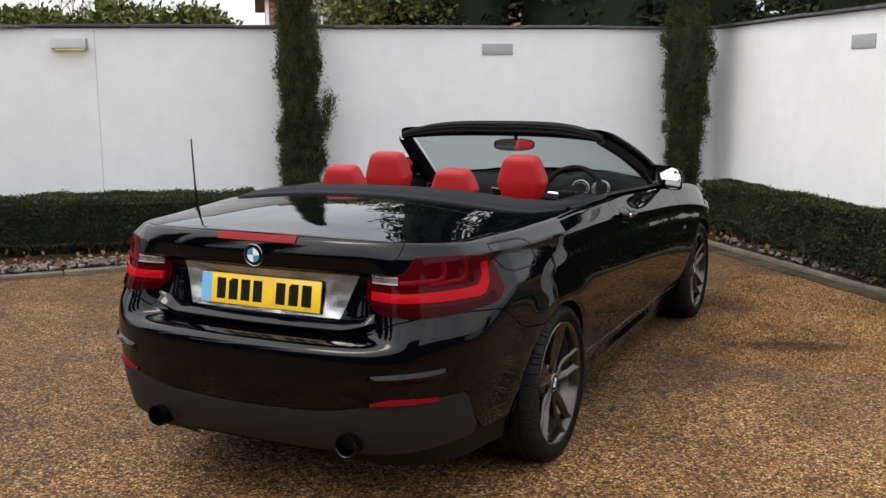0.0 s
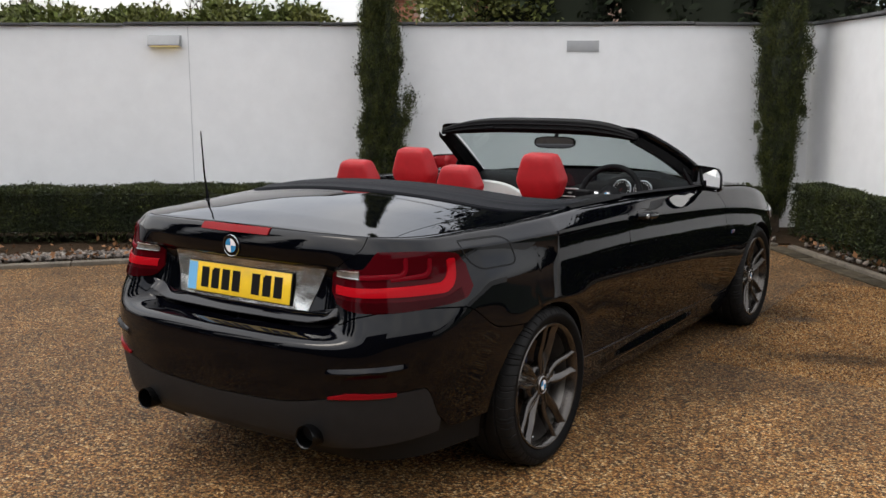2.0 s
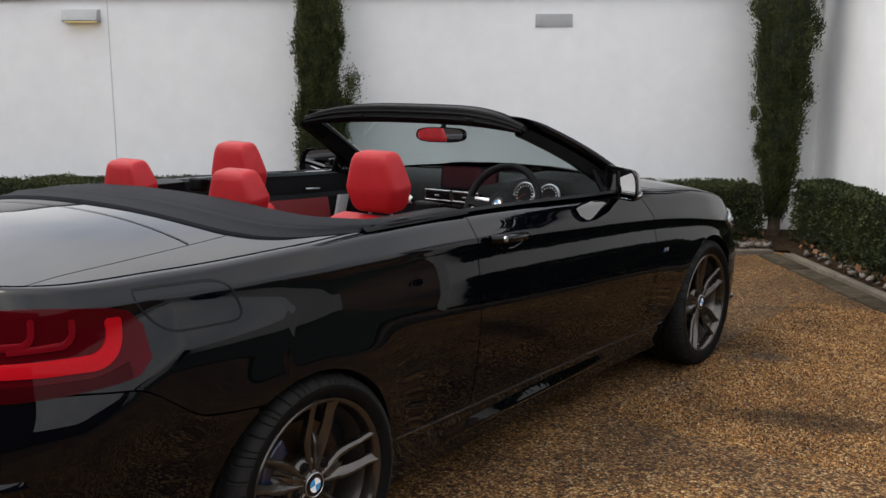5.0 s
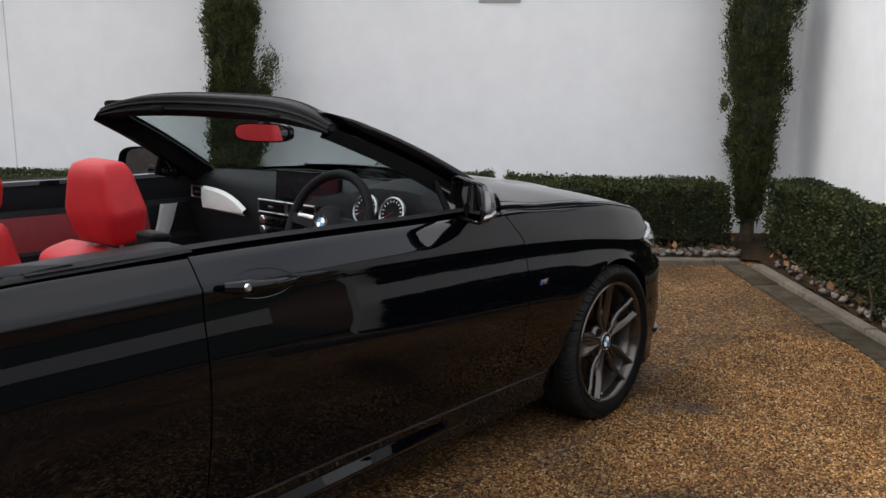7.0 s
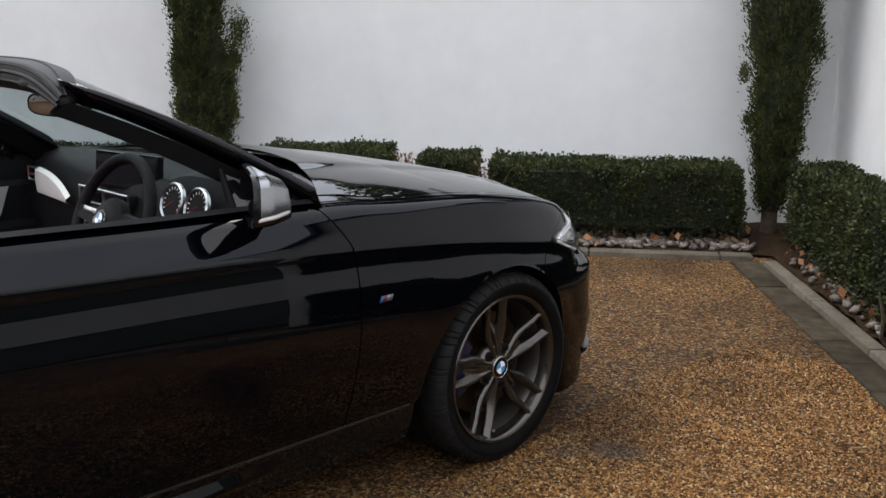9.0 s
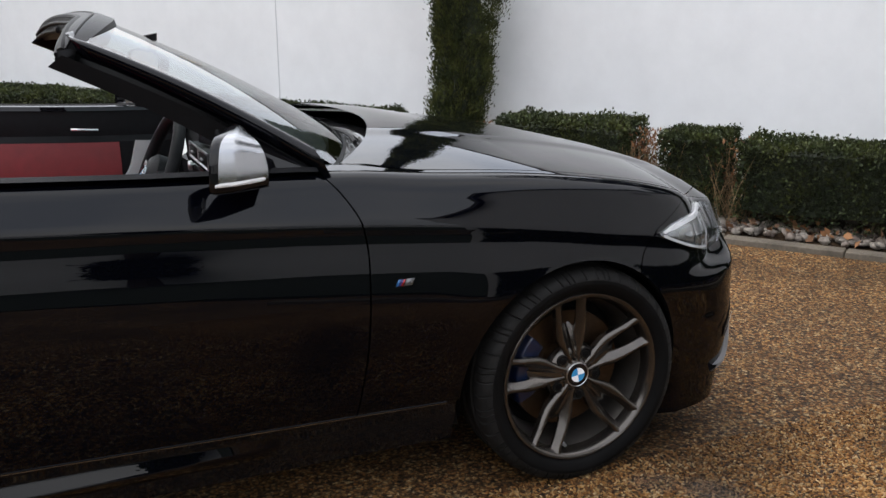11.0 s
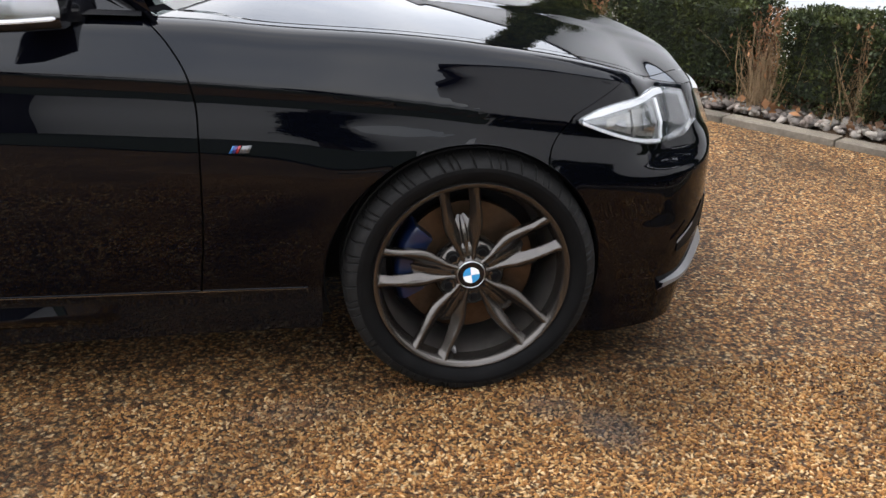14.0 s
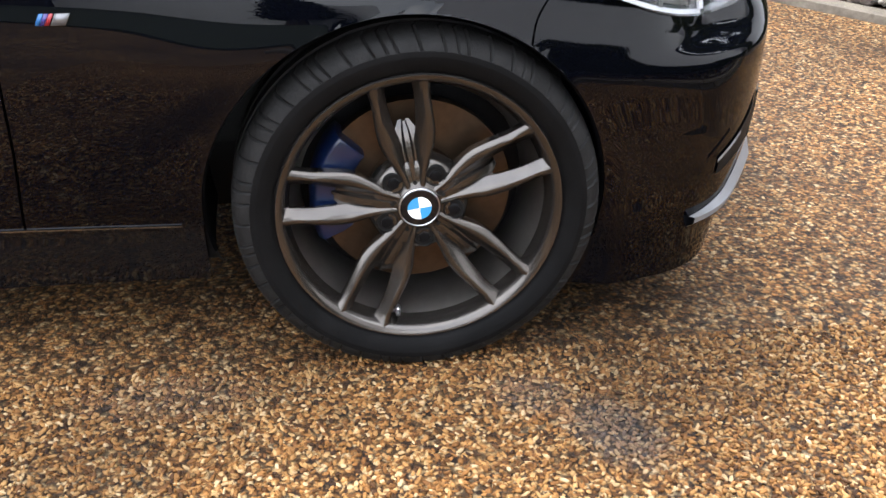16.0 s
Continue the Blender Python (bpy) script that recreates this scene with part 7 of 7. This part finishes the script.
# ---- folded-roof cover ----
def build_roof_cover():
    back = smooth_curve((0.0, 0.35, 0.55, 0.66, 0.73, 0.785), (-0.112, -0.110, -0.098, -0.060, 0.015, 0.22))
    front = smooth_curve((0.0, 0.4, 0.60, 0.70, 0.785), (0.185, 0.195, 0.230, 0.33, 0.50))
    xs = np.linspace(-0.785, 0.785, 81)
    rows = []
    for t in np.linspace(0, 1, 31):
        row = []
        for x in xs:
            y = back(abs(x)) * (1 - t) + front(abs(x)) * t
            z = 1.052 + 0.014 * math.sin(min(1.0, t * 1.25) * math.pi * 0.5) - 0.066 * (abs(x) / 0.785) ** 2.2 - 0.02 * max(0.0, t - 0.88) / 0.12
            z += 0.006 * math.exp(-((t - 0.30) / 0.06) ** 2) - 0.004 * math.exp(-((t - 0.40) / 0.04) ** 2)
            if t == 0:
                z -= 0.022
            row.append((XC + x, y, z))
        rows.append(row)
    rows.append([(x, y + 0.004, z - 0.08) for x, y, z in rows[-1]])
    cover = sheet("roof_cover", np.array(rows), FABRIC, car, "dark grey folded-roof cover panel behind the seats", sharp=40)
    for sg in (1, -1):
        ys = np.linspace(0.26, 0.76, 14)
        rows = []
        for x0, dz in ((0.815, 0.0), (0.80, 0.010), (0.72, 0.012), (0.66, 0.004), (0.655, -0.10)):
            rows.append([(XC + sg * (x0 - 0.012), y, 0.986 + dz - 0.012 * (y - 0.3)) for y in ys])
        sheet("cover_arm", np.array(rows), DARK_PLASTIC, cover, "black side flap")
    return cover


build_roof_cover()


# ---- cabin ----
def soft_block(name, lo, hi, m, material, parent, label="", bevel=0.03, taper=1.0, bulge=0.0, segments=4):
    """A rounded cushion: bevelled box, narrowed towards its top."""
    bm = bmesh.new()
    bmesh.ops.create_cube(bm, size=1.0)
    for v in bm.verts:
        f = v.co.z + 0.5
        k = 1 + (taper - 1) * f
        v.co = Vector(((lo[0] + hi[0]) / 2 + v.co.x * (hi[0] - lo[0]) * k, (lo[1] + hi[1]) / 2 + v.co.y * (hi[1] - lo[1]) * (1 + (taper - 1) * f * 0.6), lo[2] + f * (hi[2] - lo[2])))
    bmesh.ops.bevel(bm, geom=bm.edges[:], offset=bevel, segments=segments, profile=0.6, affect="EDGES", clamp_overlap=True)
    bmesh.ops.transform(bm, matrix=m, verts=bm.verts[:])
    return part(name, bm, material, parent, label, sharp=60)


def headrest(name, x, y, top, w, h, d, parent, lean=8):
    """Six-sided head restraint, widest below its middle, on two posts."""
    m = Matrix.Translation((x, y, top - h)) @ Matrix.Rotation(radians(lean), 4, "X")
    bm = bmesh.new()
    rings = []
    for f, wx, wy in ((0.0, 0.66, 0.62), (0.03, 0.75, 0.78), (0.10, 0.82, 0.92), (0.34, 0.975, 1.0), (0.42, 1.0, 1.0), (0.46, 0.985, 0.99), (0.80, 0.80, 0.84), (0.90, 0.735, 0.76), (0.97, 0.66, 0.60), (1.0, 0.52, 0.42)):
        ring = []
        for a in np.linspace(0, 2 * math.pi, 48, endpoint=False):
            ca, sa = math.cos(a), math.sin(a)
            ring.append(bm.verts.new(m @ Vector((0.5 * w * wx * math.copysign(abs(ca) ** 0.30, ca), 0.5 * d * wy * math.copysign(abs(sa) ** 0.36, sa), h * f))))
        rings.append(ring)
    for a, b in zip(rings, rings[1:]):
        for k in range(48):
            bm.faces.new((a[k], a[(k + 1) % 48], b[(k + 1) % 48], b[k]))
    bm.faces.new(rings[0][::-1])
    bm.faces.new(rings[-1])
    ob = part(name, bm, RED_LEATHER, parent, "red leather head restraint", sharp=50)
    for sx in (-0.05, 0.05):
        rod("post", [(x + sx, y, top - h - 0.10), (x + sx, y, top - h + 0.02)], 0.006, SATIN, ob, 8, "metal post")
    return ob


def build_seats():
    for x in (XC + 0.365, XC - 0.375):
        seat = part("front_seat", bmesh.new(), RED_LEATHER, car, "red leather front seat")
        m = Matrix.Translation((x, 0.86, 0.50)) @ Matrix.Rotation(radians(12), 4, "X")
        soft_block("backrest", (-0.245, -0.075, 0.0), (0.245, 0.075, 0.435), m, RED_LEATHER, seat, "red leather backrest", 0.05, 0.80)
        soft_block("cushion", (-0.25, -0.27, -0.08), (0.25, 0.27, 0.09), Matrix.Translation((x, 1.16, 0.48)), RED_LEATHER, seat, "red leather seat cushion", 0.05)
        headrest("head_restraint", x, 0.825, 1.158, 0.238, 0.212, 0.115, seat, 6)
    bench = part("rear_bench", bmesh.new(), RED_LEATHER, car, "red leather rear bench")
    for x in (XC + 0.270, XC - 0.295):
        m = Matrix.Translation((x, 0.35, 0.48)) @ Matrix.Rotation(radians(14), 4, "X")
        soft_block("backrest", (-0.27, -0.06, 0.0), (0.27, 0.06, 0.47), m, RED_LEATHER, bench, "red leather rear backrest", 0.045, 0.92)
        soft_block("cushion", (-0.27, -0.2, -0.06), (0.27, 0.2, 0.08), Matrix.Translation((x, 0.58, 0.48)), RED_LEATHER, bench, "red rear cushion", 0.045)
        headrest("head_restraint", x, 0.262, 1.136, 0.208, 0.150, 0.10, bench, 8)


build_seats()


def build_belt_guides():
    """Dark grey belt presenters beside the front backrests, with a slot each."""
    for side in (1, -1):
        m = Matrix.Translation((XC + side * 0.60, 0.79, 0.945)) @ Matrix.Rotation(radians(-8), 4, "X")
        guide = soft_block("belt_guide", (-0.034, -0.024, 0.0), (0.034, 0.024, 0.055), m, DARK_PLASTIC, car, "dark grey seat-belt guide", 0.014, 1.25)
        soft_block("belt_slot", (-0.024, -0.014, 0.045), (0.024, 0.014, 0.0565), m, INK, guide, "black slot", 0.006, 1.2, segments=2)


build_belt_guides()


def build_tub():
    bm = bmesh.new()
    box(bm, (XC - 0.74, 0.16, 0.34), (XC + 0.74, 2.1, 0.40), None, 0.01)
    part("cabin_floor", bm, INTERIOR, car, "black carpet floor")
    boxed("rear_bulkhead", (XC - 0.76, 0.10, 0.36), (XC + 0.76, 0.20, 0.985), INTERIOR, car, None, 0.01, "black rear bulkhead")
    boxed("tunnel", (XC - 0.11, 0.75, 0.38), (XC + 0.11, 1.75, 0.66), INTERIOR, car, None, 0.03, "black centre console")
    boxed("gear_lever", (XC - 0.022, 1.42, 0.66), (XC + 0.022, 1.47, 0.78), GLOSS, car, None, 0.018, "black gear selector")
    for side in (1, -1):
        ys = np.linspace(0.36, 1.98, 30)
        b = belt(ys)
        prof = ((0.795, 0.004), (0.775, 0.012), (0.745, -0.004), (0.738, -0.06), (0.742, -0.10), (0.728, -0.12), (0.722, -0.24), (0.69, -0.26), (0.69, -0.30), (0.74, -0.34), (0.74, -0.60))
        rows = [[(XC + side * x, y, z + dz) for y, z in zip(ys, b)] for x, dz in prof]
        card = sheet("door_card", np.array(rows), INTERIOR, car, "black door lining with red insert", flip=side < 0, sharp=30)
        # red insert with a sloping front end
        y2 = np.linspace(0.80, 1.68, 22)
        top, low = belt(y2) - 0.122, belt(y2) - 0.285
        y_low = np.minimum(y2 + 0.05, 1.68)
        rows = [[(XC + side * 0.724, y, z) for y, z in zip(y2, top)], [(XC + side * 0.708, y, z) for y, z in zip((y2 + y_low) / 2, (top + low) / 2)], [(XC + side * 0.706, y, z) for y, z in zip(y_low, low)]]
        sheet("red_insert", np.array(rows), RED_TRIM, card, "dark red leather insert", flip=side < 0)
        # pale curved pull and speaker trim
        low_edge = smooth_curve((0, 0.35, 0.7, 1), (1.735, 1.700, 1.625, 1.46))
        zs_a, zs_b = smooth_curve((0, 0.35, 0.7, 1), (0.825, 0.715, 0.655, 0.62)), smooth_curve((0, 0.35, 0.7, 1), (0.822, 0.705, 0.635, 0.600))
        high_edge = smooth_curve((0, 0.35, 0.7, 1), (1.815, 1.765, 1.670, 1.47))
        k = np.linspace(0, 1, 20)
        rows = []
        for f, dx in ((0.0, 0.004), (0.06, -0.008), (0.5, -0.014), (0.94, -0.008), (1.0, 0.004)):
            rows.append(np.stack([0 * k + XC + side * (0.705 + dx), low_edge(k) * (1 - f) + high_edge(k) * f, zs_a(k) * (1 - f) + zs_b(k) * f], -1))
        sheet("door_pull", np.array(rows), PULL, card, "pale silver curved door pull", flip=side > 0, sharp=50)
        rod("inner_handle", [(XC + side * 0.712, 1.52, 0.875), (XC + side * 0.70, 1.56, 0.873), (XC + side * 0.712, 1.61, 0.868)], 0.005, SATIN, card, 8, "chrome inner handle")


build_tub()


def build_dash():
    xs = np.linspace(-0.74, 0.74, 49)
    prof = ((2.24, 0.925), (2.14, 0.941), (2.06, 0.944), (2.00, 0.939), (1.955, 0.924), (1.930, 0.895), (1.915, 0.855), (1.895, 0.80), (1.90, 0.72), (1.92, 0.58), (1.92, 0.42))
    rows = []
    for y, z in prof:
        row = []
        for x in xs:
            hood = 0.032 * math.exp(-((x - 0.375) / 0.17) ** 4) * (1 if 1.94 < y < 2.1 else 0.6 if z > 0.88 and y < 1.94 else 0)
            bow = -0.05 * (1 - (x / 0.74) ** 2) if y < 1.98 else 0.06 * (1 - (x / 0.74) ** 2)
            row.append((XC + x, min(y + bow * 0.6, 1.985 + 0.20 * (1 - (x / 0.74) ** 2)), z + hood))
        rows.append(row)
    dash = sheet("dashboard", np.array(rows), INTERIOR, car, "black dashboard with pale trim, display and twin dials", sharp=45)
    # display
    m = Matrix.Translation((-0.022, 1.900, 0.936)) @ Matrix.Rotation(radians(10), 4, "Z") @ Matrix.Rotation(radians(84), 4, "X")
    out = [(sx * 0.145, sy * 0.055) for sx, sy in ((-1, -1), (1, -1), (1, 1), (-1, 1))]
    sc = prism("display", out, -0.022, m, GLOSS, dash, "wide black dashboard display", 0.0, False)
    bm = bmesh.new()
    bm.faces.new([bm.verts.new(m @ Vector((x * 0.95, y * 0.88, 0.001))) for x, y in out])
    part("screen", bm, SCREEN, sc, "dark glossy screen", smooth=False)
    # vents, controls
    for x0, x1, z0, z1 in ((-0.245, -0.095, 0.828, 0.874), (-0.085, 0.065, 0.828, 0.874), (-0.70, -0.62, 0.84, 0.885), (0.60, 0.69, 0.84, 0.885)):
        y = 1.868 if abs((x0 + x1) / 2) < 0.3 else 1.900
        v = boxed("air_vent", (x0, y - 0.012, z0), (x1, y + 0.02, z1), INK, dash, None, 0.006, "black louvred air vent in silver frame")
        for z in np.linspace(z0 + 0.012, z1 - 0.012, 4):
            boxed("louvre", (x0 + 0.008, y - 0.018, z - 0.002), (x1 - 0.008, y - 0.004, z + 0.002), DARK_PLASTIC, v, None, 0.001)
        bm = bmesh.new()
        tube(bm, [(x0, y - 0.014, z0), (x1, y - 0.014, z0), (x1, y - 0.014, z1), (x0, y - 0.014, z1), (x0, y - 0.014, z0)], 0.004, 6, False)
        part("vent_frame", bm, SATIN, v, "silver frame")
        boxed("vent_tab", ((x0 + x1) / 2 - 0.012, y - 0.024, (z0 + z1) / 2 - 0.004), ((x0 + x1) / 2 + 0.012, y - 0.012, (z0 + z1) / 2 + 0.004), SATIN, v, None, 0.002)
    for k, z in enumerate((0.800, 0.762)):
        row = boxed("control_row", (-0.24, 1.852, z - 0.015), (0.06, 1.89, z + 0.015), GLOSS, dash, None, 0.004, "black control strip with silver knobs")
        for x in (-0.215, 0.035):
            bm = bmesh.new()
            mm = Matrix.Translation((x, 1.852, z)) @ Matrix.Rotation(radians(90), 4, "X")
            lathe(bm, [(0.016, 0), (0.016, 0.010), (0.013, 0.013)], mm, 20)
            disc(bm, 0.013, mm, 20, 0.013)
            part("knob", bm, SATIN, row, "silver knob")
        for x in np.linspace(-0.17, -0.01, 6):
            boxed("button", (x - 0.010, 1.846, z - 0.008), (x + 0.010, 1.854, z + 0.008), DARK_PLASTIC, row, None, 0.002)
    # pale passenger trim
    rows = []
    for t in np.linspace(0, 1, 14):
        x = -0.325 - 0.30 * t
        hi, lo = 0.888 + 0.002 * t - 0.060 * (1 - t) ** 3, 0.797 - 0.004 * t
        y = 1.845 + 0.035 * t
        rows.append([(x, y + 0.012, hi), (x, y - 0.004, hi - 0.01), (x, y - 0.006, (hi + lo) / 2), (x, y - 0.002, lo + 0.01), (x, y + 0.014, lo)])
    sheet("pale_trim", np.array(rows), WHITE_TRIM, dash, "pale satin trim on the dashboard")
    # dials
    hood_c = Vector((0.376, 1.872, 0.890))
    for dx in (-0.062, 0.062):
        m = Matrix.Translation(hood_c + Vector((dx, -0.012, 0))) @ Matrix.Rotation(radians(72), 4, "X")
        bm = bmesh.new()
        lathe(bm, [(0.056, -0.004), (0.056, 0.006), (0.052, 0.010), (0.049, 0.005)], m, 40)
        dial = part("dial", bm, SATIN, dash, "round dial with silver ring")
        bm = bmesh.new()
        disc(bm, 0.050, m, 40, 0.003)
        part("dial_face", bm, INK, dial, "black dial face")
        for k in range(13):
            boxed("mark", (0.036, -0.0012, 0.0035), (0.045, 0.0012, 0.0045), BADGE_WHITE, dial, m @ Matrix.Rotation(radians(-30 + k * 20), 4, "Z"), 0.0)
        boxed("needle", (-0.004, -0.001, 0.0045), (0.038, 0.001, 0.0055), STRIPE_RED, dial, m @ Matrix.Rotation(radians(215), 4, "Z"), 0.0)
    # steering wheel
    m = Matrix.Translation((0.325, 1.665, 0.862)) @ Matrix.Rotation(radians(67), 4, "X")
    pts = [m @ Vector((0.178 * math.cos(a), 0.178 * math.sin(a), 0)) for a in np.linspace(0, 2 * math.pi, 61)]
    bm = bmesh.new()
    tube(bm, pts, 0.0162, 12, False)
    wheel = part("steering_wheel", bm, INTERIOR, car, "black leather steering wheel with silver spokes")
    bm = bmesh.new()
    lathe(bm, [(0.066, -0.015), (0.066, 0.012), (0.052, 0.026), (0.02, 0.032)], m, 40)
    disc(bm, 0.02, m, 24, 0.032)
    part("boss", bm, INTERIOR, wheel, "black wheel boss")
    for a0, a1 in ((radians(-8), radians(14)), (radians(166), radians(188)), (radians(258), radians(282))):
        am = (a0 + a1) / 2
        d, n2 = Vector((math.cos(am), math.sin(am), 0)), Vector((-math.sin(am), math.cos(am), 0))
        bm = bmesh.new()
        rows = [[bm.verts.new(m @ (d * r + n2 * s * w + Vector((0, 0, h)))) for s, h in ((-1, -0.004), (-0.8, 0.012), (0.8, 0.012), (1, -0.004))] for r, w in ((0.05, 0.034), (0.10, 0.026), (0.170, 0.020))]
        for p, q in zip(rows, rows[1:]):
            for i in range(3):
                bm.faces.new((p[i], p[i + 1], q[i + 1], q[i]))
        sp = part("spoke", bm, INTERIOR, wheel, "black spoke")
        boxed("spoke_trim", (0.064, -0.020, 0.012), (0.140, -0.006, 0.0165), SATIN, sp, m @ Matrix.Rotation(am, 4, "Z"), 0.002, "silver spoke trim")
    roundel("wheel_badge", 0.028, m @ Matrix.Translation((0, 0, 0.034)), wheel, "round badge on the boss")


build_dash()
